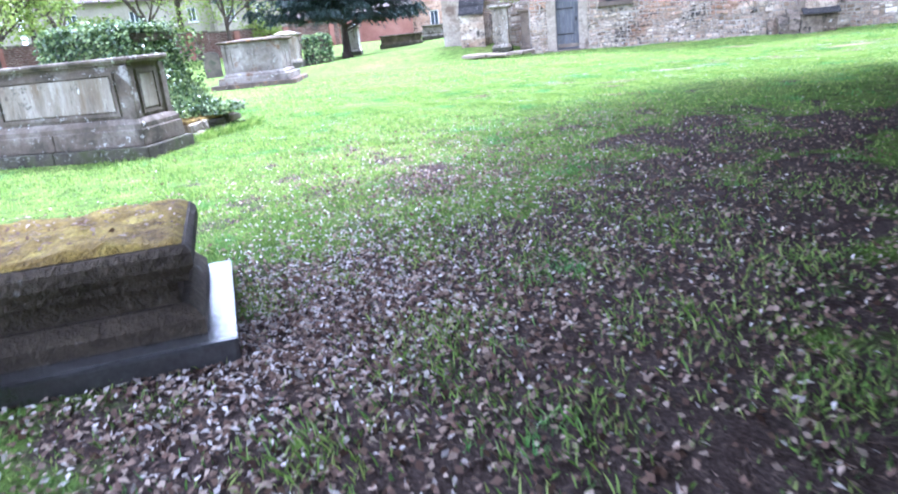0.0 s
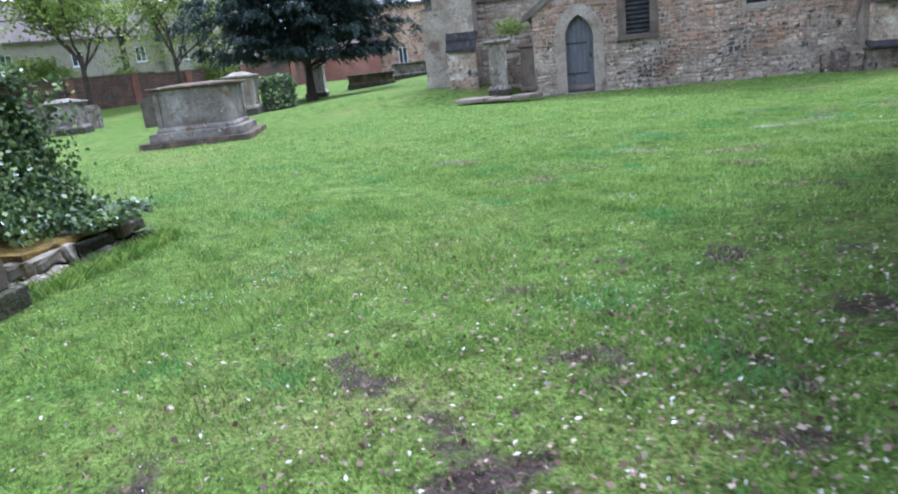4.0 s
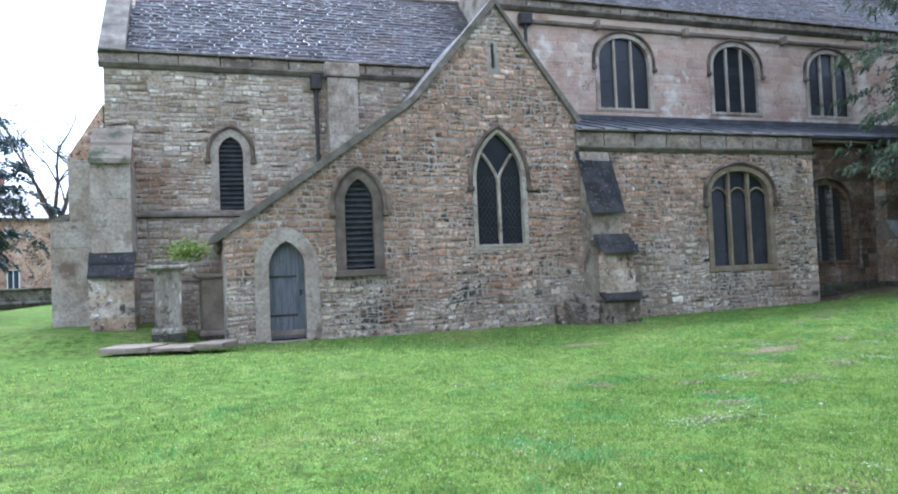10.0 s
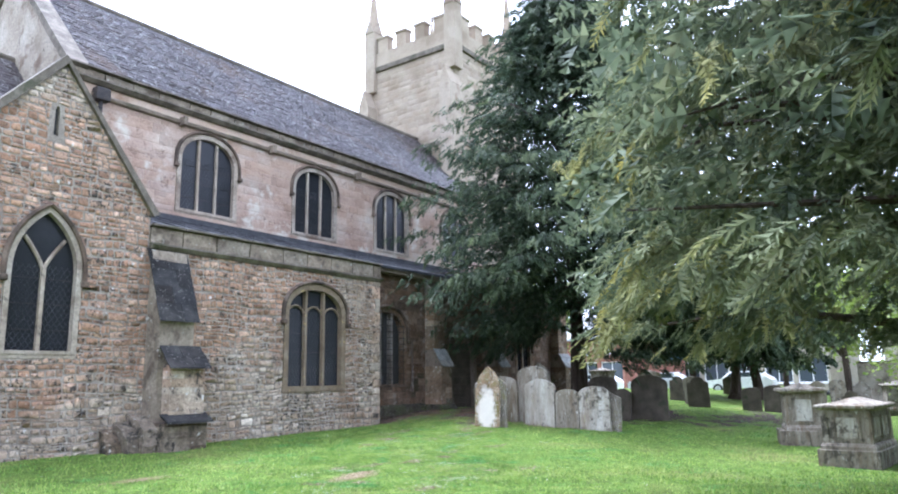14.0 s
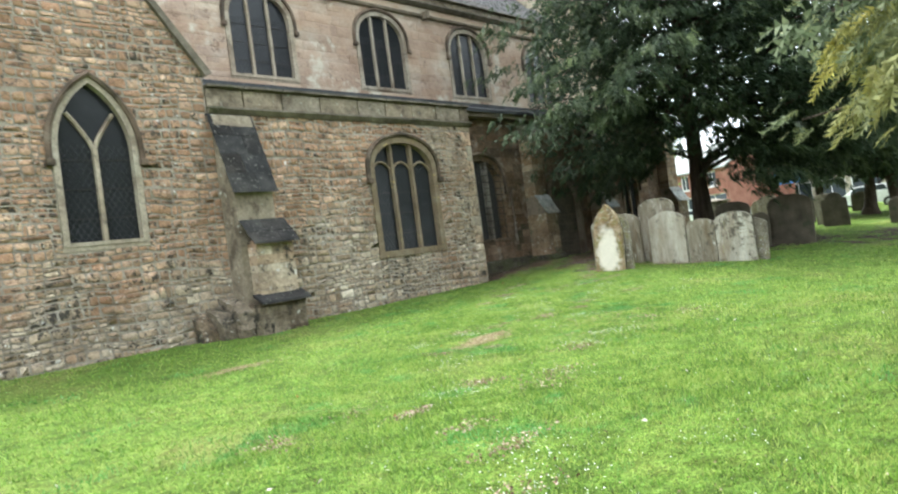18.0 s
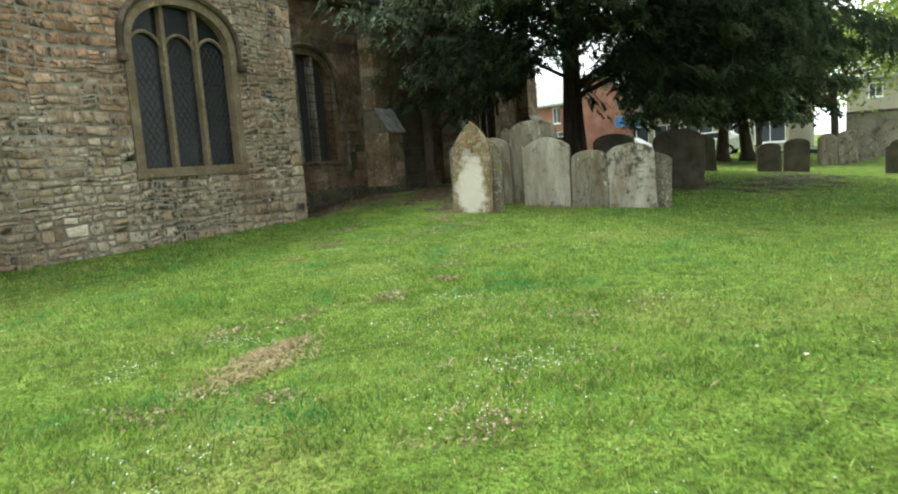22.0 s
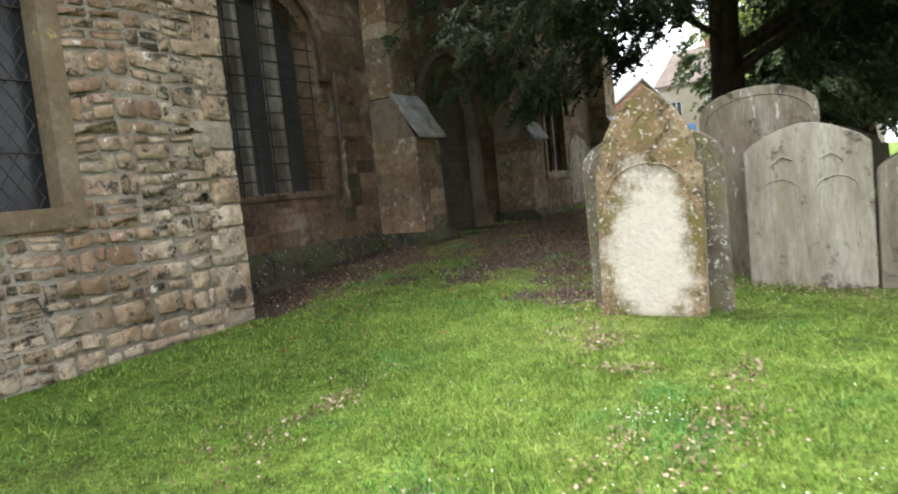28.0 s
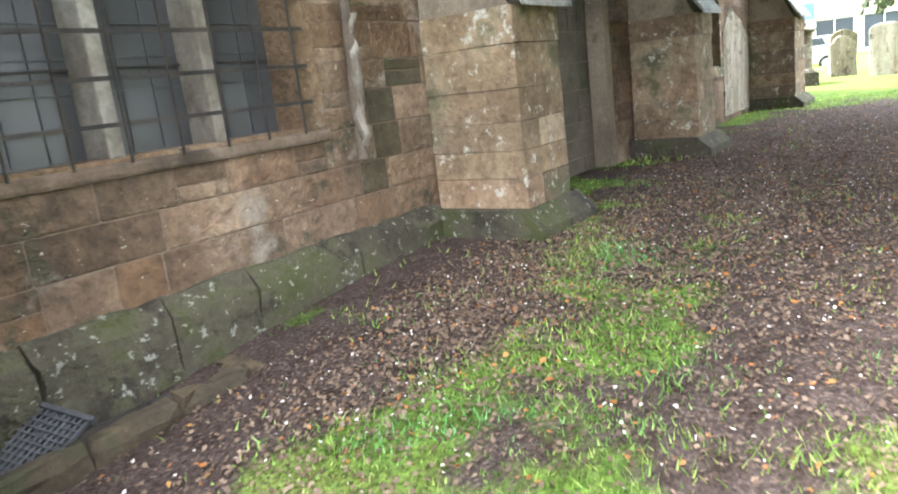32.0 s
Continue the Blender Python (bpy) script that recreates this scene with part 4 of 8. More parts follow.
# chancel
CH_L, CH_R = -3.52, 7.5
wall_chancel = mesh_ob("wall_chancel", poly_bm([(CH_L, BASE), (CH_R, BASE), (CH_R, 6.85), (CH_L, 6.85)], Y_CHANCEL + 0.012, Y_CHANCEL + 0.75, [opening(CHANCEL_LANCET, 0, 9)]), M_MORTAR)
tagged(wall_chancel, "grey-brown coursed rubble chancel wall", "wall", kind="structure")
ch_stones = list(lay_stones(lambda z: (CH_L, CH_R), 0.0, 6.8, (0.09, 0.2), (0.16, 0.46), [CHANCEL_LANCET], rng, patches=True))
tagged(new("rubble_stones", stone_mesh("rubble_stones", ch_stones, Y_CHANCEL + 0.012, M_CHANCEL, rng)), kind="stuff").parent = wall_chancel
window("window_5", CHANCEL_LANCET, Y_CHANCEL, 1, "pointed chancel lancet with pale stone jambs", louvre=True, thin=0.16)
parapet("parapet_chancel", CH_L - 0.1, 7.4, Y_CHANCEL - 0.06, 6.85, 7.29, "weathered stone parapet of the chancel")
string = mesh_ob("string_course", poly_bm([(Y_CHANCEL, 3.0), (Y_CHANCEL - 0.11, 3.03), (Y_CHANCEL - 0.11, 3.09), (Y_CHANCEL, 3.17)], CH_L, 3.0, plane="yz"), M_COPING)
tagged(string, "thin dark moulded stone string course", "trim", kind="structure")
east = mesh_ob("wall_east", poly_bm([(Y_CHANCEL + 0.76, BASE), (11.35, BASE), (11.35, 7.2), (7.5, 11.1), (Y_CHANCEL + 0.76, 7.25)], CH_L, CH_L + 0.6, plane="yz"), M_RUBBLE)
tagged(east, "rubble gable wall at the east end", "wall", kind="structure")


def tiled_roof(name, x0, x1, y0, z0, y1, z1, label, exposure=0.19, width=0.24, thick=0.02, seed=1):
    """A slope of slates from the eave (y0, z0) to the ridge (y1, z1)."""
    r = np.random.RandomState(seed)
    length = math.hypot(y1 - y0, z1 - z0)
    dy, dz = (y1 - y0) / length, (z1 - z0) / length
    ny, nz = -dz, dy
    rows = int(length / exposure)
    verts, faces = [], []
    for k in range(rows + 1):
        s0, s1 = k * exposure - 0.03, min(length, (k + 1.25) * exposure)
        u = x0 - width * (0.5 if k % 2 else 0.0)
        while u < x1:
            a, b = max(x0, u), min(x1, u + width * r.uniform(0.85, 1.15))
            if b - a > 0.03:
                t0, t1 = thick + r.uniform(-0.008, 0.03), 0.002
                base = len(verts)
                d = r.uniform(-0.012, 0.012)
                for (uu, ss, tt) in ((a + 0.004, s0 + d, t0), (b - 0.004, s0 + d, t0), (b - 0.004, s1, t1), (a + 0.004, s1, t1), (a + 0.004, s0 + d, 0), (b - 0.004, s0 + d, 0)):
                    verts.append((uu, y0 + dy * ss + ny * tt, z0 + dz * ss + nz * tt))
                faces += [(base, base + 1, base + 2, base + 3), (base + 4, base + 5, base + 1, base)]
            u += width
    roof = thing(name, pose(0, 0, 0), label, "roof", kind="structure")
    part("roof_boarding", poly_bm([(y0, z0 - 0.02), (y1, z1 - 0.02), (y1, z1 - 0.2), (y0 + 0.2, z0 - 0.12)], x0, x1, plane="yz"), M_SLATE, roof)
    tl = new("slates", raw_mesh("slates", verts, faces, M_SLATE, 4))
    tl.parent = roof
    tagged(tl, kind="stuff")
    part("ridge", tube_bm([(x0, y1, z1 + 0.02), (x1, y1, z1 + 0.02)], 0.11, 8), M_COPING, roof)
    return roof


tiled_roof("roof_chancel", CH_L + 0.2, 7.6, Y_CHANCEL + 0.35, 7.2, 7.5, 10.75, "steep stone-slate chancel roof", seed=2)
back_c = mesh_ob("roof_chancel_back", poly_bm([(7.5, 10.74), (11.4, 7.2), (11.2, 7.1), (7.5, 10.5)], CH_L + 0.2, 7.6, plane="yz"), M_SLATE)
tagged(back_c, "far slope of the chancel roof", "roof", kind="structure")
cop_e = mesh_ob("gable_coping", poly_bm([(Y_CHANCEL - 0.1, 7.2), (7.5, 11.05), (11.5, 7.2), (11.3, 7.1), (7.5, 10.8), (Y_CHANCEL + 0.1, 7.1)], CH_L - 0.12, CH_L + 0.5, plane="yz"), M_COPING)
tagged(cop_e, "stone coping on the east gable", "coping", kind="structure")

pil = thing("buttress", pose(2.05, Y_CHANCEL, 0), "flat pale pilaster buttress rising to the parapet", "buttress", kind="structure")
rubble_block(pil, 0.0, 0.82, -0.35, -0.0, 2.2, 6.75, "ashlar_block", M_ASHLAR, h=(0.3, 0.45))
part("cap", box_bm(-0.06, 0.88, -0.42, 0.05, 6.77, 7.16, 0.05), M_ASHLAR, pil)
pipe = thing("downpipe", pose(1.76, Y_CHANCEL - 0.12, 0), "dark cast-iron rainwater pipe with a hopper", "downpipe")
part("pipe", tube_bm([(0, 0, 2.6), (0, 0, 6.5)], 0.055, 10), M_IRON, pipe)
part("hopper", box_bm(-0.14, 0.14, -0.12, 0.1, 6.45, 6.85, 0.03), M_IRON, pipe)
for z in (3.4, 4.6, 5.8):
    part("bracket", tube_bm([(0, 0, z), (0, 0, z + 0.06)], 0.075, 10), M_IRON, pipe)

cb = thing("buttress", pose(-3.7, 2.3, 0), "tall stepped buttress of pale ashlar at the chancel corner", "buttress", kind="structure")
rubble_block(cb, 0.0, 0.86, 0.0, 1.35, 2.1, 4.25, "ashlar_block", M_ASHLAR, h=(0.3, 0.45))
slated_slope(cb, -0.03, 0.89, 0.75, 5.15, -0.05, 4.28, M_DARKSTONE, 2, 0.12)
part("upper_core", poly_bm([(0.05, 4.25), (0.75, 5.05), (1.34, 5.05), (1.34, 4.25)], 0.03, 0.83, plane="yz"), M_RUBBLE, cb)
rubble_block(cb, -0.04, 0.90, -0.35, 1.35, -0.2, 1.55, "ashlar_block", M_RUBBLE_ONE, h=(0.2, 0.35))
slated_slope(cb, -0.07, 0.93, 0.05, 2.12, -0.42, 1.58, M_SLATE_B, 2, 0.08)
eb = thing("buttress", pose(-3.7, 3.7, 0), "buttress of grey ashlar against the east wall", "buttress", kind="structure")
for z0, z1, w in ((-0.2, 3.0, 1.1), (3.0, 4.5, 0.68)):
    rubble_block(eb, -w, 0.17, 0.0, 0.8, z0, z1, "ashlar_block", M_ASHLAR, h=(0.3, 0.42))
part("slope", poly_bm([(-0.72, 4.48), (0.15, 5.9), (0.15, 4.48)], 0.0, 0.8), M_RUBBLE, eb)
part("slope", poly_bm([(-1.14, 2.98), (-0.68, 3.16), (-0.68, 2.98)], -0.02, 0.8), M_COPING, eb)

# nave with its clerestory
NV_L, NV_R = 7.55, 27.3
wall_nave = mesh_ob("wall_nave", poly_bm([(NV_L, 3.0), (NV_R, 3.0), (NV_R, 9.72), (NV_L, 9.72)], Y_NAVE + 0.012, Y_NAVE + 0.8, [opening(o, 0, 9) for o in CLERE]), M_RENDER)
tagged(wall_nave, "pinkish ashlar clerestory wall", "wall", kind="structure")
nv = [s for s in lay_stones(lambda z: (NV_L, NV_R), 6.0, 9.0, (0.24, 0.34), (0.35, 0.8), CLERE, rng, gap=0.006)]
tagged(new("ashlar_blocks", stone_mesh("ashlar_blocks", nv, Y_NAVE + 0.008, surface("clerestory_ashlar", [(0.25, 0.175, 0.13), (0.355, 0.265, 0.205), (0.44, 0.375, 0.305)], 0.9, 18, grain=(0.7, 1.2), blotch=(0.15, 0.10, 0.072), blotch_scale=1.9, blotch_at=(0.55, 0.68),
       stain=(0.46, 0.41, 0.33), stain_scale=1.1, stain_at=(0.53, 0.64), vary="island", vary_amount=0.30, relief=0.3), rng, (0.001, 0.005), 0.3)), kind="stuff").parent = wall_nave
for k, o in enumerate(CLERE):
    window(f"window_{6 + k}", o, Y_NAVE, 3, "three-light clerestory window under a round hood", thin=0.09, sill_out=0.0, sill_material=M_ASHLAR)
s2 = mesh_ob("string_course", poly_bm([(Y_NAVE, 8.95), (Y_NAVE - 0.1, 8.98), (Y_NAVE - 0.13, 9.05), (Y_NAVE, 9.13)], NV_L + 0.6, NV_R, plane="yz"), M_DARKSTONE)
tagged(s2, "dark moulded stone string course", "trim", kind="structure")
for bx in (10.9, 14.3, 18.5, 22.4):
    g = mesh_ob("spout", box_bm(-0.07, 0.07, -0.28, 0.0, -0.16, 0.12, 0.03), M_DARKSTONE)
    g.location = (bx, Y_NAVE, 9.05)
    tagged(g, "small dark carved stone boss on the string course", "carving", "bosses of the clerestory")
parapet("parapet_nave", NV_L - 0.1, NV_R, Y_NAVE - 0.08, 9.36, 9.78, "plain stone eaves course of the nave", 0.5, 0.12)
tiled_roof("roof_nave", NV_L + 0.3, NV_R, Y_NAVE + 0.05, 9.74, 8.0, 13.8, "steep grey stone-slate nave roof", seed=3)
back_n = mesh_ob("roof_nave_back", poly_bm([(8.0, 13.78), (12.1, 9.6), (11.9, 9.5), (8.0, 13.5)], NV_L + 0.3, NV_R, plane="yz"), M_SLATE)
tagged(back_n, "far slope of the nave roof", "roof", kind="structure")
gable_n = mesh_ob("wall_nave_gable", poly_bm([(Y_NAVE + 0.02, 6.5), (12.0, 6.5), (12.0, 9.75), (8.0, 13.9), (Y_NAVE + 0.02, 9.8)], NV_L - 0.05, NV_L + 0.5, plane="yz"), M_ASHLAR)
tagged(gable_n, "pale ashlar gable wall of the nave", "wall", kind="structure")
cop_n = mesh_ob("gable_coping", poly_bm([(Y_NAVE - 0.2, 9.72), (8.0, 14.05), (12.2, 9.75), (12.0, 9.6), (8.0, 13.8), (Y_NAVE, 9.6)], NV_L - 0.14, NV_L + 0.42, plane="yz"), M_COPING)
tagged(cop_n, "stone coping on the nave gable", "coping", kind="structure")
hop = thing("downpipe", pose(8.35, Y_NAVE - 0.16, 0), "black rainwater hopper and pipe under the eaves", "downpipe")
part("hopper", box_bm(-0.2, 0.2, -0.16, 0.14, 8.85, 9.22, 0.05), M_IRON, hop)
part("pipe", tube_bm([(0, 0, 6.0), (0, 0, 8.9)], 0.055, 10), M_IRON, hop)

# the lean-to lead roof over both aisles
lead = thing("roof_aisle", pose(0, 0, 0), "grey lead lean-to aisle roof with rolled seams", "roof", kind="structure")
part("sheet", poly_bm([(0.55, 4.93), (Y_NAVE + 0.1, 6.02), (Y_NAVE + 0.1, 5.8), (0.55, 4.75)], 7.7, X_CORNER - 0.2, plane="yz"), M_LEAD, lead)
part("sheet", poly_bm([(0.62, 4.95), (Y_NAVE + 0.1, 6.00), (Y_NAVE + 0.1, 5.8), (0.62, 4.86)], X_CORNER - 0.2, 29.2, plane="yz"), M_LEAD, lead)
x = 8.2
while x < 29:
    y0 = 0.58 if x < X_CORNER - 0.2 else 0.64
    part("lead_roll", tube_bm([(x, y0, 4.96), (x, Y_NAVE, 6.01)], 0.022, 6), M_LEAD, lead)
    x += 0.7
part("flashing", box_bm(7.7, 29.0, Y_NAVE - 0.05, Y_NAVE + 0.005, 5.98, 6.14), M_LEAD, lead)

# the western aisle, set back behind the corner
wall_aisle = mesh_ob("wall_aisle", poly_bm([(X_CORNER - 0.5, BASE), (29.0, BASE), (29.0, 4.86), (X_CORNER - 0.5, 4.86)], Y_AISLE + 0.012, Y_AISLE + 0.7,
                     [opening(o, 0, 9) for o in (GRILLED, WEST_A, WEST_B)]), M_MORTAR_BROWN)
tagged(wall_aisle, "stained brown ashlar aisle wall", "wall", kind="structure")
end_aisle = mesh_ob("wall_aisle_end", box_bm(28.4, 29.0, Y_AISLE + 0.71, 4.0, BASE, 5.0), M_RUBBLE)
tagged(end_aisle, "west end wall of the aisle", "wall", kind="structure")
return_wall = mesh_ob("wall_return", box_bm(X_CORNER - 0.6, X_CORNER, 0.725, Y_AISLE + 0.01, BASE, 4.7), M_RUBBLE)
tagged(return_wall, "rubble return of the corner", "wall", kind="structure")
AISLE = dict(colours=[(0.05, 0.036, 0.026), (0.115, 0.083, 0.057), (0.19, 0.15, 0.112)], scale=1.6, fine=16, grain=(0.5, 1.4), stain=(0.25, 0.215, 0.175), stain_scale=2.4, stain_at=(0.54, 0.72), vary_amount=0.45, palette="aisle",
             blotch=(0.045, 0.042, 0.026), blotch_scale=1.7, blotch_at=(0.55, 0.66), spot=(0.36, 0.34, 0.28), spot_scale=26, spot_at=(0.66, 0.72), relief=0.9, depth=0.035)
M_AISLE_ONE = surface("aisle_ashlar_single", vary="object", **AISLE)
M_AISLE = surface("aisle_ashlar", vary="island", **AISLE)
M_BUTT = surface("buttress_ashlar", [(0.095, 0.074, 0.05), (0.175, 0.138, 0.096), (0.27, 0.235, 0.185)], 1.6, 14, grain=(0.5, 1.35), spot=(0.38, 0.35, 0.29), spot_scale=8, spot_at=(0.56, 0.70), stain=(0.085, 0.085, 0.045), stain_scale=1.6, stain_at=(0.54, 0.66), vary="object", vary_amount=0.5, palette="aisle",
                 blotch=(0.12, 0.085, 0.055), blotch_scale=3, blotch_at=(0.56, 0.66), relief=0.7, depth=0.03)
M_MULLION = surface("pale_worn_mullion", [(0.12, 0.10, 0.08), (0.20, 0.175, 0.145), (0.36, 0.33, 0.29)], 2.5, 24, stain=(0.10, 0.08, 0.06), stain_scale=2.4, stain_at=(0.52, 0.66), relief=0.5)
aisle_stones = [q for a, b, holes in ((0.2, 1.1, [WEST_A]), (1.1, 4.8, [GRILLED, WEST_A, WEST_B])) for q in lay_stones(lambda z: (X_CORNER, 28.9), a, b, (0.16, 0.30), (0.25, 0.6), holes, rng, gap=0.005)]
near_a = [s for s in aisle_stones if s[1] < 18.8 and s[3] < 1.6][:180]
near_aset = set(near_a)
tagged(new("ashlar_blocks", stone_mesh("ashlar_blocks", [s for s in aisle_stones if s not in near_aset], Y_AISLE + 0.012, M_AISLE, rng, (0.002, 0.007), 0.3)), kind="stuff").parent = wall_aisle
# thin sill whose dark colour also draws the shadow line under the opening
window("window_10", GRILLED, Y_AISLE, 3, "arched window behind an iron grille", bars=7, hood=True, surround=M_MULLION, sill_out=0.015, thin=0.10, depth=0.26, frame_material=M_AISLE_ONE, sill_material=M_HOOD)
blocked = thing("door_2", pose(WEST_A[0], Y_AISLE, WEST_A[2]), "blocked pointed doorway with a hood mould in the aisle wall", "doorway", kind="structure")
arch_in, arch_out = ([(a - WEST_A[0], b - WEST_A[2]) for a, b in opening(WEST_A, g, 9)] for g in (-0.014, 0.14))
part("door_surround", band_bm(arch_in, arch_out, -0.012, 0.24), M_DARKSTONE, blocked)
infill = part("infill", poly_bm(arch_in, 0.175, 0.25), M_MORTAR_BROWN, blocked, "grey rendered blocking")
for s in lay_stones(lambda z: (-half_width(WEST_A, z + WEST_A[2], -0.03), half_width(WEST_A, z + WEST_A[2], -0.03)), 0.02, 2.5, (0.24, 0.36), (0.3, 0.6), [], random.Random(4), gap=0.012):
    part("blocking_stone", box_bm(s[0], s[1], 0.165, 0.18, s[2], s[3], 0.004), M_GRAVE_DARK, infill)
hood_mould(WEST_A, 0.12, blocked)
part("render_patch", roughen(poly_bm([(26.42, 0.32), (27.96, 0.32), (27.96, 1.5), (27.5, 1.75), (26.9, 1.95), (26.42, 1.6)], -0.012, 0.02), 0.008, 3, 4.0), M_GRAVE, wall_aisle, "pale patch of old render").location = (0, Y_AISLE, 0)
window("window_12", WEST_B, Y_AISLE, 2, "dark pointed aisle window", tracery="Y", surround=M_BUTT, sill_material=M_BUTT)
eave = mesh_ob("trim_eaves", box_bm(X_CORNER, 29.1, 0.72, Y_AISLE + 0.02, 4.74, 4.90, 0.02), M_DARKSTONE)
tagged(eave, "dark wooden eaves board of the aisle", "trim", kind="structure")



def aisle_buttress(x0, w=0.62, material=M_BUTT):
    b = thing("buttress", pose(x0, Y_AISLE, 0.0), "ashlar buttress with a sloping slate cap and plinth", "buttress", "buttresses of the aisle", "structure")
    rubble_block(b, 0.0, w, -0.72, 0.0, 0.42, 1.72, "ashlar_block", material, h=(0.18, 0.32))
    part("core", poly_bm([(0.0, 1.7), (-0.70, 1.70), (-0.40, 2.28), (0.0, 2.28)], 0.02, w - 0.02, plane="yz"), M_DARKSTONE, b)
    slated_slope(b, -0.05, w + 0.05, -0.40, 2.34, -0.79, 1.74, M_SLATE_G, 3, 0.05)
    rubble_block(b, 0.03, w - 0.03, -0.42, 0.0, 2.30, 4.3, "ashlar_block", material, h=(0.18, 0.32))
    part("cap", poly_bm([(0.0, 4.7), (-0.46, 4.3), (-0.46, 4.26), (0.0, 4.26)], 0.0, w, plane="yz"), M_COPING, b)
    part("plinth", poly_bm([(0.0, 0.44), (-0.72, 0.44), (-0.86, 0.32), (-0.86, -0.1), (0.0, -0.1)], -0.10, w + 0.10, plane="yz"), M_MOSS_STONE, b)
    return b


aisle_buttress(18.82)
aisle_buttress(22.6, 0.62, M_BUTT)
aisle_buttress(28.1, 0.9, M_BUTT)

# tower at the west end
tower = thing("tower", pose(27.4, 5.55, 0), "brown-grey stone church tower with battlements and pinnacles", "tower", kind="structure")
M_TOWER = surface("tower_ashlar", [(0.22, 0.175, 0.125), (0.31, 0.26, 0.195), (0.40, 0.35, 0.28)], 0.6, 25, stain=(0.20, 0.15, 0.10), stain_scale=0.6, vary="island", vary_amount=0.2, palette="rubble")
TW = 5.8
part("shaft", box_bm(0, TW, 0, TW, 0, 18.6, 0.03), M_TOWER, tower)
tw_rng = random.Random(12)
for side, stones_at in (("south", lambda u, o, z: (u, -o, z)), ("east", lambda u, o, z: (-o, TW - u, z))):
    vt, ft = [], []
    for st in lay_stones(lambda z: (0.02, TW - 0.02), 8.0, 18.35, (0.26, 0.36), (0.4, 0.8), [], tw_rng, gap=0.008):
        base = len(vt)
        vt += [stones_at(u, o, z) for u, o, z in stone_verts(*st, tw_rng.uniform(0.004, 0.012), tw_rng, 0.3)]
        ft += [[base + k for k in q] for q in STONE_FACES]
    fo = new("ashlar_blocks", raw_mesh("ashlar_blocks", vt, ft, M_TOWER, 4))
    fo.parent = tower
    tagged(fo, kind="stuff")
part("string_course", box_bm(-0.15, TW + 0.15, -0.15, TW + 0.15, 18.4, 18.7, 0.06), M_COPING, tower)
part("string_course", box_bm(-0.1, TW + 0.1, -0.1, TW + 0.1, 13.2, 13.45, 0.05), M_COPING, tower)
for side in range(4):
    m = Matrix.Translation((TW / 2, TW / 2, 0)) @ pose(0, 0, 0, 0, 0, 90 * side) @ Matrix.Translation((-TW / 2, -TW / 2, 0))
    bm = box_bm(-0.05, TW, -0.1, 0.35, 18.7, 19.5)
    for k in range(4):
        box_bm(0.62 + 1.32 * k, 1.32 + 1.32 * k, -0.1, 0.35, 19.505, 20.3, 0.0, bm)
        box_bm(0.57 + 1.32 * k, 1.37 + 1.32 * k, -0.16, 0.41, 20.305, 20.42, 0.0, bm)
    bm.transform(m)
    part("battlement", bm, M_TOWER, tower)
for cx, ox in ((0.1, -1), (TW - 0.1, 1)):
    for cy, oy in ((0.1, -1), (TW - 0.1, 1)):
        part("pinnacle_shaft", box_bm(cx - 0.36, cx + 0.36, cy - 0.36, cy + 0.36, 17.2, 20.9, 0.06), M_TOWER, tower)
        for gx, gy in ((1, 0), (-1, 0), (0, 1), (0, -1)):
            gab = bmesh.new()
            w0 = [gab.verts.new((cx + gx * 0.40 + gy * e, cy + gy * 0.40 + gx * e, z)) for e, z in ((-0.34, 20.85), (0.34, 20.85), (0.0, 21.6))]
            w1 = [gab.verts.new((v.co.x - gx * 0.3, v.co.y - gy * 0.3, v.co.z)) for v in w0]
            for q in ((w0[0], w0[1], w0[2]), (w1[2], w1[1], w1[0]), (w0[0], w1[0], w1[1], w0[1]), (w0[1], w1[1], w1[2], w0[2]), (w0[2], w1[2], w1[0], w0[0])):
                gab.faces.new(q)
            part("gablet", gab, M_TOWER, tower)
        part("pinnacle", tube_bm([(cx, cy, 20.9), (cx, cy, 24.2)], 0.36, 8, taper=0.03), M_TOWER, tower)
        part("finial", tube_bm([(cx, cy, 24.1), (cx, cy, 24.5)], 0.10, 6, taper=0.05), M_TOWER, tower)
        bx0, bx1 = (cx - 0.85, cx + 0.3) if ox < 0 else (cx - 0.3, cx + 0.85)
        by0, by1 = (cy - 0.35, cy + 0.35)
        part("corner_buttress", box_bm(bx0, bx1, by0, by1, 0, 16.2, 0.03), M_TOWER, tower)
        part("buttress_gable", poly_bm([(by0, 16.2), (by1, 16.2), ((by0 + by1) / 2, 17.2)], bx0, bx1, plane="yz"), M_TOWER, tower)


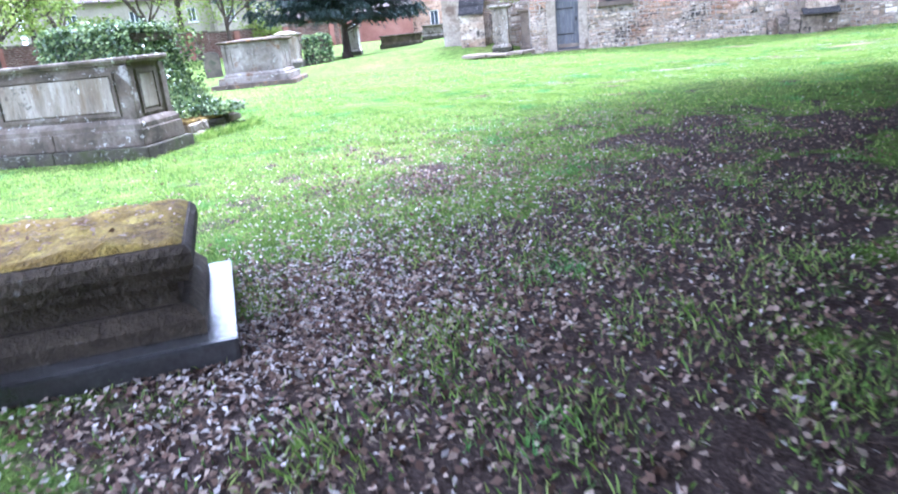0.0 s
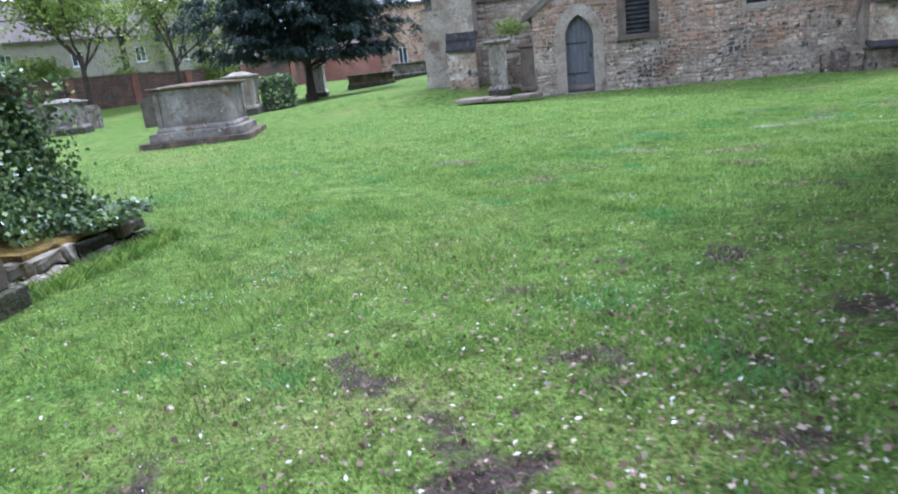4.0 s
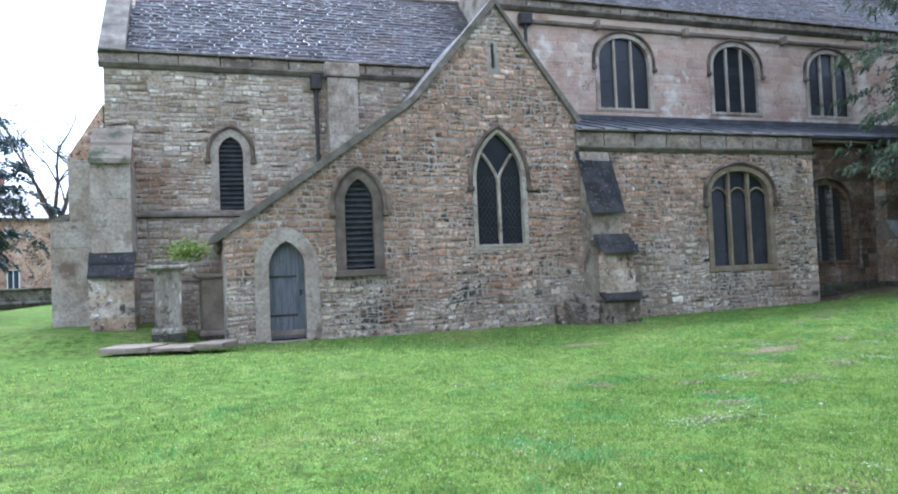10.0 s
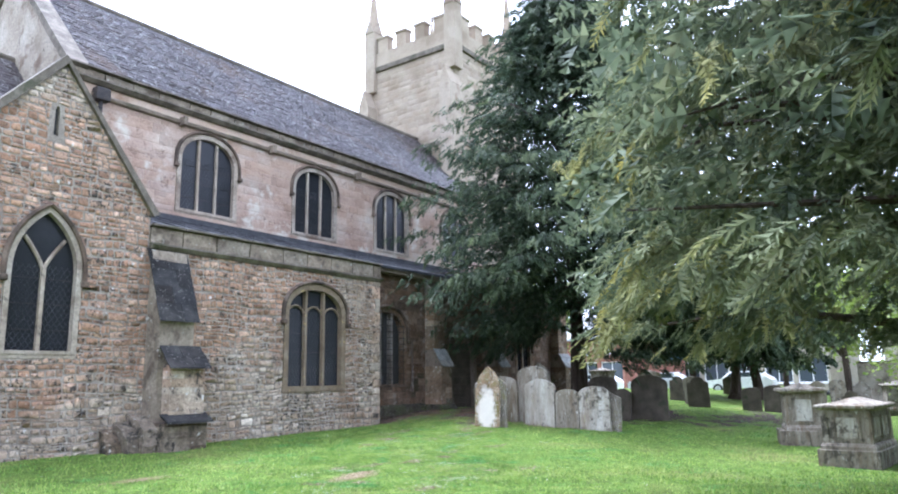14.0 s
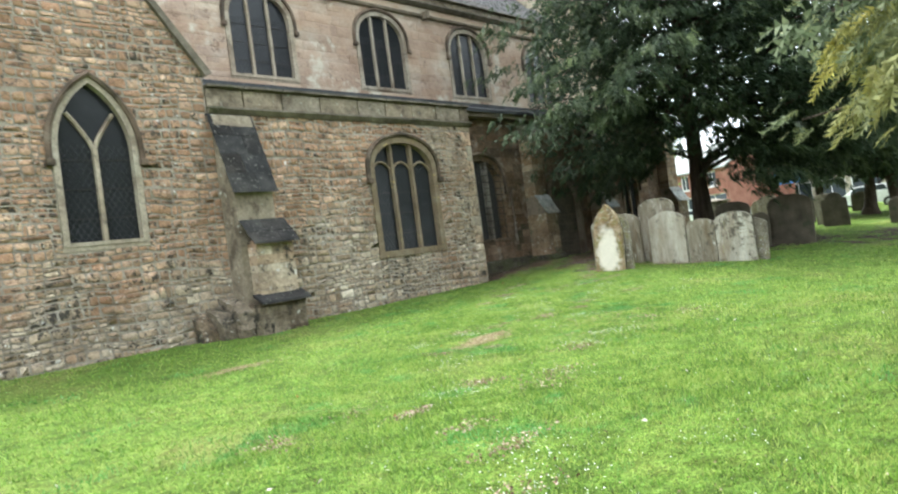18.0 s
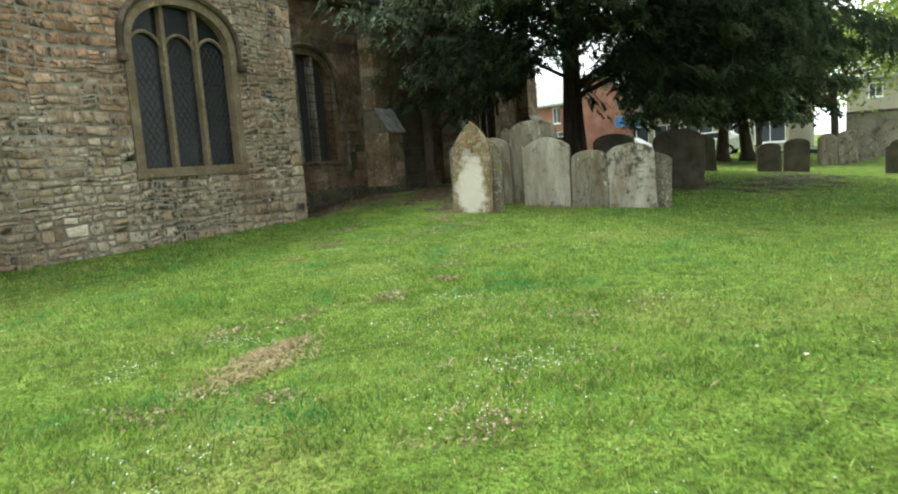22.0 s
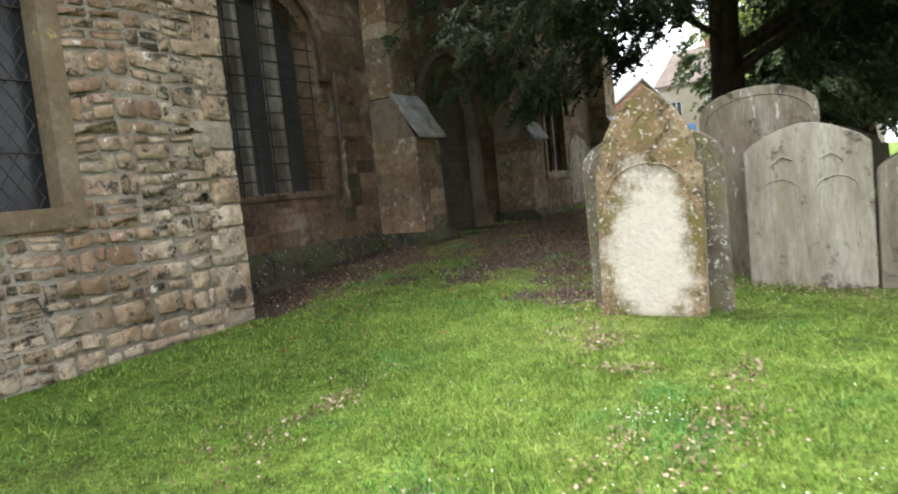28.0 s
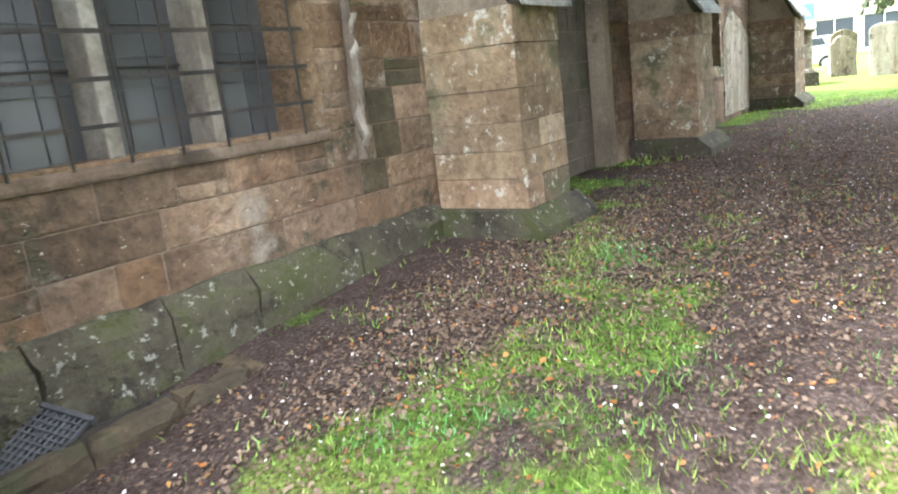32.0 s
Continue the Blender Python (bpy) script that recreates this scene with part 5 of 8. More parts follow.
# ---- ground ----
def grid_ground():
    xs = np.unique(np.concatenate([np.arange(-30, 50.1, 0.5), np.arange(-1.5, 5, 0.14), np.arange(14, 24, 0.2), np.linspace(-400, -30, 12), np.linspace(50, 400, 12)]))
    ys = np.unique(np.concatenate([np.arange(-32, 30.1, 0.5), np.arange(-26, -18.5, 0.14), np.arange(-3, 1, 0.2), np.linspace(-400, -32, 12), np.linspace(30, 400, 12)]))
    nx, ny = len(xs), len(ys)
    verts = [(x, y, ground_z(x, y) + (0.03 * noise.noise((x * 0.6, y * 0.6, 0)) if abs(x) < 50 and abs(y) < 32 else 0.0) - 0.02) for y in ys for x in xs]
    faces = [(j * nx + i, j * nx + i + 1, (j + 1) * nx + i + 1, (j + 1) * nx + i) for j in range(ny - 1) for i in range(nx - 1)]
    me = raw_mesh("ground", verts, faces, M_GROUND, 4)
    me.polygons.foreach_set("use_smooth", [True] * len(me.polygons))
    return tagged(new("ground", me), "bright green churchyard lawn with bare earth under the trees", "lawn", kind="structure")


def bare(x, y):
    """How far the earth is bare of grass: 1 under the trees and along the aisle, 0 on the lawn."""
    def blob(cx, cy, rx, ry, edge=0.35):
        d = math.hypot((x - cx) / rx, (y - cy) / ry)
        return min(1.0, max(0.0, (1 + edge - d) / (2 * edge)))
    b = max(0.60 * blob(3.4, -19.9, 2.0, 2.9, 0.4), 0.9 * blob(1.35, -23.6, 1.55, 1.75, 0.4), 0.86 * blob(2.4, -21.9, 1.3, 1.7, 0.5), 0.5 * blob(4.4, -20.3, 2.9, 2.5, 0.35), 0.5 * blob(0.5, -20.35, 0.9, 0.45, 0.6), 0.3 * blob(0.7, -20.0, 2.3, 2.6, 0.4), 0.5 * blob(2.4, -17.2, 1.3, 0.4, 0.5), 0.22 * blob(7.0, -19.5, 5.2, 5.6), blob(23.4, -1.4, 5.2, 2.4, 0.25), 0.9 * blob(17.2, 0.55, 2.4, 0.95, 0.3), 0.62 * blob(18.4, -1.2, 2.0, 1.4, 0.6), 0.7 * blob(17.4, -2.6, 1.2, 0.7, 0.5), 0.82 * blob(18.2, -1.8, 1.3, 0.9, 0.4), blob(22.9, -3.8, 4.2, 2.6),
            0.6 * blob(26, -8.0, 4.5, 1.6, 0.6))
    if b > 0.04:
        b += 0.62 * noise.noise((x * 1.7, y * 1.7, 3)) + 0.34 * noise.noise((x * 4.2, y * 4.2, 8))
    return max(0.0, min(1.0, b))


def ground_material():
    m, n, l, bsdf = nodes_of("lawn_ground")
    geo = n.new("ShaderNodeNewGeometry")
    coord = geo.outputs["Position"]
    big, mid, fine = noise_tex(n, l, coord, 0.35, 4), noise_tex(n, l, coord, 3.5, 5, 0.7), noise_tex(n, l, coord, 60, 3, 0.8)
    g = ramp(n, [(0.3, (0.065, 0.105, 0.022)), (0.5, (0.12, 0.20, 0.035)), (0.7, (0.19, 0.26, 0.06))])
    l.new(mid, g.inputs[0])
    g2 = blend(n, l, curve_of(n, l, big, 0.5, 0.72), g.outputs[0], (0.19, 0.225, 0.065))
    gaps = ramp(n, [(0.38, (0.30, 0.27, 0.25)), (0.56, (1.15, 1.15, 1.1))])
    l.new(noise_tex(n, l, coord, 38, 5, 0.8), gaps.inputs[0])
    g2 = blend(n, l, 1.0, g2, gaps.outputs[0], "MULTIPLY")
    e = ramp(n, [(0.3, (0.035, 0.026, 0.022)), (0.55, (0.072, 0.053, 0.045)), (0.75, (0.15, 0.112, 0.09))])
    l.new(fine, e.inputs[0])
    at = n.new("ShaderNodeAttribute")
    at.attribute_name = "bare"
    wob = n.new("ShaderNodeMath")
    wob.operation = "MULTIPLY_ADD"
    l.new(mid, wob.inputs[0])
    wob.inputs[1].default_value = 1.1
    l.new(at.outputs["Fac"], wob.inputs[2])
    col = blend(n, l, curve_of(n, l, wob.outputs[0], 0.88, 1.12), g2, e.outputs[0])
    fr = ramp(n, [(0.3, (0.6, 0.6, 0.6)), (0.7, (1.3, 1.3, 1.3))])
    l.new(fine, fr.inputs[0])
    col = blend(n, l, 1.0, col, fr.outputs[0], "MULTIPLY")
    thin = ramp(n, [(0.36, (0.66, 0.6, 0.56)), (0.58, (1.1, 1.1, 1.1))])
    l.new(noise_tex(n, l, coord, 8, 4, 0.7), thin.inputs[0])
    col = blend(n, l, 1.0, col, thin.outputs[0], "MULTIPLY")
    l.new(col, bsdf.inputs["Base Color"])
    bsdf.inputs["Roughness"].default_value = 0.95
    bsdf.inputs["Specular IOR Level"].default_value = 0.1
    bump(n, l, bsdf, fine, 0.8, 0.03)
    return m


M_GROUND = ground_material()
ground = grid_ground()
att = ground.data.attributes.new("bare", "FLOAT", "POINT")
att.data.foreach_set("value", [bare(v.co.x, v.co.y) for v in ground.data.vertices])


# ---- tombs and headstones ----
def headstone_outline(w, h, kind):
    a = w / 2
    if kind == "gothic":
        sh, q = 0.66 * h, 0.455 * w
        rise = [k / 7 for k in range(8)]
        arch = [(q * (1 - s ** 2.3), sh + (h - sh) * s) for s in rise] + [(-q * (1 - s ** 2.3), sh + (h - sh) * s) for s in rise[-2::-1]]
        return [(-a, 0), (a, 0), (a, sh * 0.97), (a - 0.03, sh)] + arch + [(-a + 0.03, sh), (-a, sh * 0.97)]
    if kind == "ogee":
        sh = 0.88 * h
        pts = [(-a, 0), (a, 0), (a, sh * 0.97)]
        pts += [(a * (1 - 2 * t), sh + (h - sh) * (0.5 - 0.5 * math.cos(2 * math.pi * min(1, max(0, t)))) ** 0.6) for t in (0.08, 0.18, 0.3, 0.42, 0.5, 0.58, 0.7, 0.82, 0.92)]
        return pts + [(-a, sh * 0.97)]
    if kind == "shoulder":
        sh, r = h - 0.30 * w, 0.33 * w
        pts = [(-a, 0), (a, 0), (a, sh - 0.02), (a - 0.05, sh + 0.03), (r, sh + 0.03)]
        pts += [(r * math.cos(t), sh + 0.03 + (h - sh - 0.03) * math.sin(t)) for t in (0.4, 0.8, 1.2, math.pi / 2, 1.94, 2.34, 2.74)]
        return pts + [(-r, sh + 0.03), (-a + 0.05, sh + 0.03), (-a, sh - 0.02)]
    sh = h - 0.24 * w
    return [(-a, 0), (a, 0), (a, sh)] + [(a * math.cos(t), sh + (h - sh) * math.sin(t)) for t in (0.3, 0.6, 0.9, 1.2, math.pi / 2, 1.94, 2.24, 2.54, 2.84)] + [(-a, sh)]


def rounded_slab(pts, y0, y1, r=0.014):
    """An outline given thickness, its front and back edges eased and its face a little uneven."""
    bm = bmesh.new()
    cx = sum(p[0] for p in pts) / len(pts)
    cz = sum(p[1] for p in pts) / len(pts)

    def ring(y, k):
        return [bm.verts.new((cx + (a - cx) * k, y, cz + (b - cz) * k)) for a, b in pts]
    span = max(p[1] for p in pts)
    k = 1 - 2 * r / span
    rings = [ring(y0, k), ring(y0 + r, 1), ring(y1 - r, 1), ring(y1, k)]
    n = len(pts)
    for a, b in zip(rings, rings[1:]):
        for i in range(n):
            bm.faces.new((a[i], a[(i + 1) % n], b[(i + 1) % n], b[i]))
    tris = tessellate_polygon([[Vector((a, b, 0)) for a, b in pts]])
    for i, j, q in tris:
        bm.faces.new((rings[0][i], rings[0][j], rings[0][q]))
        bm.faces.new((rings[3][q], rings[3][j], rings[3][i]))
    bmesh.ops.recalc_face_normals(bm, faces=bm.faces[:])
    return bm


def headstone(x, y, face, w, h, t, kind, material, label, lean=0.0, tilt=0.0, panel="", lines=0, panel_material=None, sink=0.06, group="headstones"):
    """A gravestone whose front looks towards the bearing face (degrees from +x)."""
    z = ground_z(x, y) - sink
    m = pose(x, y, z, 0, 0, face + 90) @ pose(0, 0, 0, lean, tilt, 0)
    hs = thing("headstone", m, label, "headstone", group)
    pts = headstone_outline(w, h + sink, kind)
    part("slab", rounded_slab(pts, -t / 2, t / 2), material, hs)
    pm = panel_material or material
    if panel == "gothic":
        ia = [(-0.42 * w, 0.06), (0.42 * w, 0.06), (0.42 * w, 0.50 * h)] + [(0.42 * w * (1 - q ** 2.0), 0.50 * h + 0.20 * h * math.sin(q * math.pi / 2)) for q in (0.25, 0.5, 0.75)] + [(0, 0.70 * h)] + \
             [(-0.42 * w * (1 - q ** 2.0), 0.50 * h + 0.20 * h * math.sin(q * math.pi / 2)) for q in (0.75, 0.5, 0.25)] + [(-0.42 * w, 0.50 * h)]
        part("panel", poly_bm(ia, -t / 2 - 0.005, -t / 2 + 0.01), pm, hs, "pale eroded inscription panel")
        ring = tube_bm([(a, -t / 2 - 0.012, b) for a, b in ia[2:]], 0.006, 6)
        part("moulding", ring, material, hs)
        nz = 0.79 * h
        tre = tube_bm([(-0.13 * w, -t / 2 - 0.003, nz), (-0.14 * w, -t / 2 - 0.003, nz + 0.05 * h), (-0.07 * w, -t / 2 - 0.003, nz + 0.10 * h), (0.0, -t / 2 - 0.003, nz + 0.13 * h), (0.07 * w, -t / 2 - 0.003, nz + 0.10 * h),
                       (0.14 * w, -t / 2 - 0.003, nz + 0.05 * h), (0.13 * w, -t / 2 - 0.003, nz)], 0.006, 5)
        part("carving", tre, material, hs)
    elif panel == "double":
        for s in (-1, 1):
            cx = s * 0.225 * w
            ia = [(cx - 0.17 * w, 0.16), (cx + 0.17 * w, 0.16), (cx + 0.17 * w, 0.62 * h)] + [(cx + 0.17 * w * math.cos(q), 0.62 * h + 0.09 * h * math.sin(q)) for q in (0.5, 1.0, 1.57, 2.14, 2.64)] + [(cx - 0.17 * w, 0.62 * h)]
            part("panel", poly_bm(ia, -t / 2 - 0.003, -t / 2 + 0.01), pm, hs, "pale eroded inscription panel")
            part("moulding", tube_bm([(a, -t / 2 - 0.006, b) for a, b in ia[2:]], 0.007, 5), material, hs)
            part("carving", tube_bm([(cx - s * 0.12 * w, -t / 2 - 0.004, 0.82 * h), (cx - s * 0.03 * w, -t / 2 - 0.006, 0.85 * h), (cx + s * 0.06 * w, -t / 2 - 0.006, 0.80 * h), (cx + s * 0.02 * w, -t / 2 - 0.005, 0.775 * h)], 0.011, 5), material, hs)
        part("divider", box_bm(-0.012, 0.012, -t / 2 - 0.008, -t / 2 + 0.004, 0.14, 0.66 * h, 0.004), material, hs)
    elif panel == "oval":
        part("panel", tube_bm([(0.40 * w * math.cos(q), -t / 2 - 0.002, 0.50 * h + 0.42 * h * math.sin(q)) for q in [k * math.pi / 12 for k in range(25)]], 0.012, 5), material, hs)
    if kind in ("round", "shoulder", "ogee") and not panel:
        edge = [(a * 0.9, -t / 2 - 0.003, b * 0.955) for a, b in pts[2:]]
        part("moulding", tube_bm(edge, 0.006, 4), material, hs)
    for k in range(lines):
        zz = h * (0.78 - 0.065 * k)
        ww = w * (0.28 + 0.10 * ((k * 7) % 3) / 2)
        part("inscription", box_bm(-ww, ww, -t / 2 - 0.0015, -t / 2 + 0.004, zz, zz + 0.009), M_GRAVE, hs)
    return hs


headstone(15.76, -3.525, 182, 0.73, 1.60, 0.13, "gothic", M_LICHEN_FRONT, "gothic headstone with orange lichen and a bleached panel", lean=-3, tilt=0.8, panel="gothic")
headstone(15.95, -3.54, 182, 0.99, 1.30, 0.10, "round", M_LICHEN, "lichen-spotted headstone close behind a gothic one", tilt=-1)
headstone(17.08, -3.2, 183, 1.06, 1.27, 0.12, "round", M_GRAVE, "grey weathered headstone with a curved top", lean=-2, tilt=-2.2, panel="double")
headstone(17.32, -4.12, 184, 0.92, 1.60, 0.13, "round", M_GRAVE, "tall pale headstone with an arched top", tilt=-1, lines=3)
headstone(17.03, -4.46, 184, 0.90, 1.27, 0.12, "ogee", M_GRAVE_PALE, "broad pale headstone with two arched panels", lean=-2, panel="double", panel_material=M_GRAVE_PALE)
headstone(17.15, -5.25, 188, 0.66, 1.02, 0.11, "round", M_GRAVE, "squat brown-grey headstone with a carved oval", panel="oval", tilt=0.5)
headstone(17.30, -6.0, 190, 0.84, 1.14, 0.11, "round", M_GRAVE_PALE, "pale headstone with a yellow lichen blotch", lines=4, tilt=-1.5)
headstone(17.50, -6.22, 190, 0.80, 0.98, 0.10, "ogee", M_LICHEN, "brown headstone leaning behind a paler one", tilt=2)
# the next three carry the yew's shade in their dark stone colour
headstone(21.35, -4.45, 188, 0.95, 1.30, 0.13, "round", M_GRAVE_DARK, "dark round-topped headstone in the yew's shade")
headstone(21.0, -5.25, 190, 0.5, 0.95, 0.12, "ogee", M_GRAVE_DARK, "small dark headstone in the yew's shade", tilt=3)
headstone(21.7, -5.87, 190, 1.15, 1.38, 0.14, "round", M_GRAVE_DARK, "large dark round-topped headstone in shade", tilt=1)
headstone(29.9, -4.95, 193, 0.88, 1.25, 0.12, "shoulder", M_GRAVE_DARK, "dark headstone standing alone on the lawn", tilt=-2)
headstone(30.1, -7.0, 195, 0.74, 0.92, 0.11, "round", M_GRAVE_DARK, "dark rounded headstone, one of a pair", tilt=-1)
headstone(30.4, -7.78, 197, 0.80, 1.06, 0.11, "round", M_GRAVE_DARK, "dark rounded headstone, one of a pair", tilt=1)
for k, (x, y, w, h, mt) in enumerate([(31.5, -4.2, 0.7, 1.2, M_GRAVE), (33.0, -3.0, 0.7, 1.1, M_GRAVE_DARK), (36.0, -8.5, 0.7, 1.2, M_GRAVE), (37.2, -9.2, 0.7, 1.3, M_GRAVE), (40.0, -9.8, 0.8, 1.2, M_TOMB),
                                      (33.8, -1.2, 0.75, 1.25, M_GRAVE), (36.5, -0.4, 0.75, 1.3, M_GRAVE_PALE), (38.5, 0.8, 0.7, 1.1, M_GRAVE), (41.5, 1.2, 0.8, 1.3, M_GRAVE), (43.0, -2.8, 0.8, 1.0, M_GRAVE_DARK), (30.0, -10.6, 0.7, 1.0, M_GRAVE_DARK)]):
    headstone(x, y, 195 + (k * 37) % 20 - 10, w, h, 0.12, ("round", "shoulder", "ogee")[k % 3], mt, "weathered headstone far across the lawn", tilt=(k * 5) % 7 - 3, group="distant headstones")
headstone(-23.9, 5.8, -62, 0.95, 1.15, 0.14, "round", M_GRAVE_DARK, "dark round-topped headstone on open lawn", tilt=2)
headstone(-20.5, 7.15, -60, 0.8, 1.0, 0.13, "round", M_GRAVE, "grey headstone beside a chest tomb")
headstone(-15.5, 3.8, -60, 0.75, 1.1, 0.13, "round", M_GRAVE_DARK, "brown headstone behind a large chest tomb", tilt=-2)


def chest_tomb(x, y, rz, length, width, height, material, label, plinth=(0.28, 0.22), steps=1, pilasters=True, panels=(2, 1), slab=0.10, over=0.09, moss=None, ridge=False, name="chest_tomb", sink=0.08, panel_material=None, plinth_material=None, cap=None):
    z = ground_z(x, y) - sink
    t = thing(name, pose(x, y, z, 0, 0, rz), label, "tomb", "chest tombs")
    a, b = length / 2, width / 2
    zz = 0.0
    ph, po = plinth
    for k in range(steps):
        o = po * (steps - k) / steps
        h = (ph + sink) / steps
        # the plinth is laid of several long blocks
        for sx0, sx1 in ((-a - o, -0.1 * a), (-0.1 * a, a + o)):
            part("plinth", box_bm(sx0 + 0.004, sx1 - 0.004, -b - o, b + o, zz, zz + h, 0.018), (plinth_material or M_MOSS_STONE) if k == 0 else material, t)
        zz += h
    body_top = height + sink - slab
    prof = [(0.05, zz), (0.05, zz + 0.06), (0.02, zz + 0.10), (0.0, zz + 0.12)]
    bm = bmesh.new()
    rings = [[bm.verts.new((sx * (a + o), sy * (b + o), q)) for sx, sy in ((-1, -1), (1, -1), (1, 1), (-1, 1))] for o, q in prof]
    for r, s in zip(rings, rings[1:]):
        for i in range(4):
            bm.faces.new((r[i], r[(i + 1) % 4], s[(i + 1) % 4], s[i]))
    bm.faces.new(rings[-1])
    part("base_moulding", bm, material, t)
    part("body", box_bm(-a + 0.03, a - 0.03, -b + 0.03, b - 0.03, zz + 0.05, body_top, 0.01), material, t)
    z0, z1 = zz + 0.10, body_top - 0.02
    if pilasters:
        for sx in (-1, 1):
            for sy in (-1, 1):
                part("corner_pilaster", box_bm(sx * a - 0.11 if sx > 0 else -a - 0.005, a + 0.005 if sx > 0 else -a + 0.11, sy * b - 0.11 if sy > 0 else -b - 0.005, b + 0.005 if sy > 0 else -b + 0.11, z0, z1, 0.012), material, t)
    nl, ns = panels
    pm = panel_material or material
    for k in range(nl):
        u0, u1 = -a + 0.18 + (2 * a - 0.36) * k / nl + 0.04, -a + 0.18 + (2 * a - 0.36) * (k + 1) / nl - 0.04
        for sy in (-1, 1):
            y0, y1 = (-b + 0.008, -b + 0.05) if sy < 0 else (b - 0.05, b - 0.008)
            fr = [(u0, z0 + 0.06), (u1, z0 + 0.06), (u1, z1 - 0.06), (u0, z1 - 0.06)]
            inn = [(u0 + 0.04, z0 + 0.10), (u1 - 0.04, z0 + 0.10), (u1 - 0.04, z1 - 0.10), (u0 + 0.04, z1 - 0.10)]
            part("panel_moulding", band_bm(inn, fr, y0, y1), material, t)
            part("panel", box_bm(u0 + 0.06, u1 - 0.06, y0 + (0.008 if sy < 0 else 0), y1 - (0 if sy < 0 else 0.008), z0 + 0.12, z1 - 0.12, 0.006), pm, t)
    for k in range(ns):
        v0, v1 = -b + 0.16 + (2 * b - 0.32) * k / ns + 0.03, -b + 0.16 + (2 * b - 0.32) * (k + 1) / ns - 0.03
        for sx in (-1, 1):
            x0, x1 = (-a + 0.008, -a + 0.05) if sx < 0 else (a - 0.05, a - 0.008)
            fr = [(v0, z0 + 0.06), (v1, z0 + 0.06), (v1, z1 - 0.06), (v0, z1 - 0.06)]
            inn = [(v0 + 0.04, z0 + 0.10), (v1 - 0.04, z0 + 0.10), (v1 - 0.04, z1 - 0.10), (v0 + 0.04, z1 - 0.10)]
            part("panel_moulding", band_bm(inn, fr, x0, x1, plane="yz"), material, t)
            part("panel", box_bm(x0 + (0.008 if sx < 0 else 0), x1 - (0 if sx < 0 else 0.008), v0 + 0.06, v1 - 0.06, z0 + 0.12, z1 - 0.12, 0.006), pm, t)
    # the top slab with a moulded edge
    bm = bmesh.new()
    prof = [(0.02, body_top), (over * 0.5, body_top + slab * 0.2), (over, body_top + slab * 0.45), (over, body_top + slab * 0.8), (over - 0.02, body_top + slab)]
    rings = [[bm.verts.new((sx * (a + o), sy * (b + o), q)) for sx, sy in ((-1, -1), (1, -1), (1, 1), (-1, 1))] for o, q in prof]
    for r, s in zip(rings, rings[1:]):
        for i in range(4):
            bm.faces.new((r[i], r[(i + 1) % 4], s[(i + 1) % 4], s[i]))
    bm.faces.new(rings[-1])
    bm.faces.new(rings[0][::-1])
    part("top_slab", bm, cap or material, t)
    top = height + sink
    if ridge:
        bm = bmesh.new()
        lo = [bm.verts.new((sx * (a - 0.05), sy * (b - 0.05), top)) for sx, sy in ((-1, -1), (1, -1), (1, 1), (-1, 1))]
        hi = [bm.verts.new((sx * a * 0.45, 0.0, top + (0.12 if ridge is True else ridge))) for sx in (-1, 1)]
        bm.faces.new((lo[0], lo[1], hi[1], hi[0]))
        bm.faces.new((lo[2], lo[3], hi[0], hi[1]))
        bm.faces.new((lo[1], lo[2], hi[1]))
        bm.faces.new((lo[3], lo[0], hi[0]))
        part("ridge_cap", bm, cap or material, t)
    if moss:
        mr = random.Random(int(x * 10) + 50)
        bm = bmesh.new()
        nx, ny = 60, 30
        grid = []
        for j in range(ny + 1):
            for i in range(nx + 1):
                px, py = (-1 + 2 * i / nx) * (a + over - 0.03), (-1 + 2 * j / ny) * (b + over - 0.03)
                edge = 0 if i in (0, nx) or j in (0, ny) else 1
                grid.append(bm.verts.new((px, py, top + 0.004 + edge * (0.026 + 0.022 * noise.noise((px * 5, py * 5, x)) + 0.016 * noise.noise((px * 13, py * 13, x))))))
        for j in range(ny):
            for i in range(nx):
                q = j * (nx + 1) + i
                bm.faces.new((grid[q], grid[q + 1], grid[q + nx + 2], grid[q + nx + 1]))
        part("moss", bm, moss, t, "orange-brown moss", smooth=True)
    return t


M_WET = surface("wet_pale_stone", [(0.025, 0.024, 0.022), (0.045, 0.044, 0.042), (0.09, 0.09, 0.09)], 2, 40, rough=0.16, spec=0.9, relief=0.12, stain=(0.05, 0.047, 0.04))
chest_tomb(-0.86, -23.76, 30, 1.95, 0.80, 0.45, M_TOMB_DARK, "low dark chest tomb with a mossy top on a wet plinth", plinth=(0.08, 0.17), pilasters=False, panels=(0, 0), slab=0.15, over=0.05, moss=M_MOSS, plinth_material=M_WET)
chest_tomb(-4.80, -17.98, 3, 2.1, 0.80, 1.19, M_TOMB_BROWN, "tall brown panelled chest tomb with white lichen", plinth=(0.34, 0.15), steps=2, panels=(1, 1), slab=0.08, over=0.05, panel_material=M_GRAVE, plinth_material=M_MOSS_STONE)
chest_tomb(-9.05, -4.45, 16, 1.75, 2.05, 1.36, M_TOMB, "large panelled chest tomb with rust-stained top on a broad plinth", plinth=(0.30, 0.42), steps=2, panels=(2, 2), slab=0.08, over=0.12, ridge=0.05, cap=M_RUST, plinth_material=M_RUST)
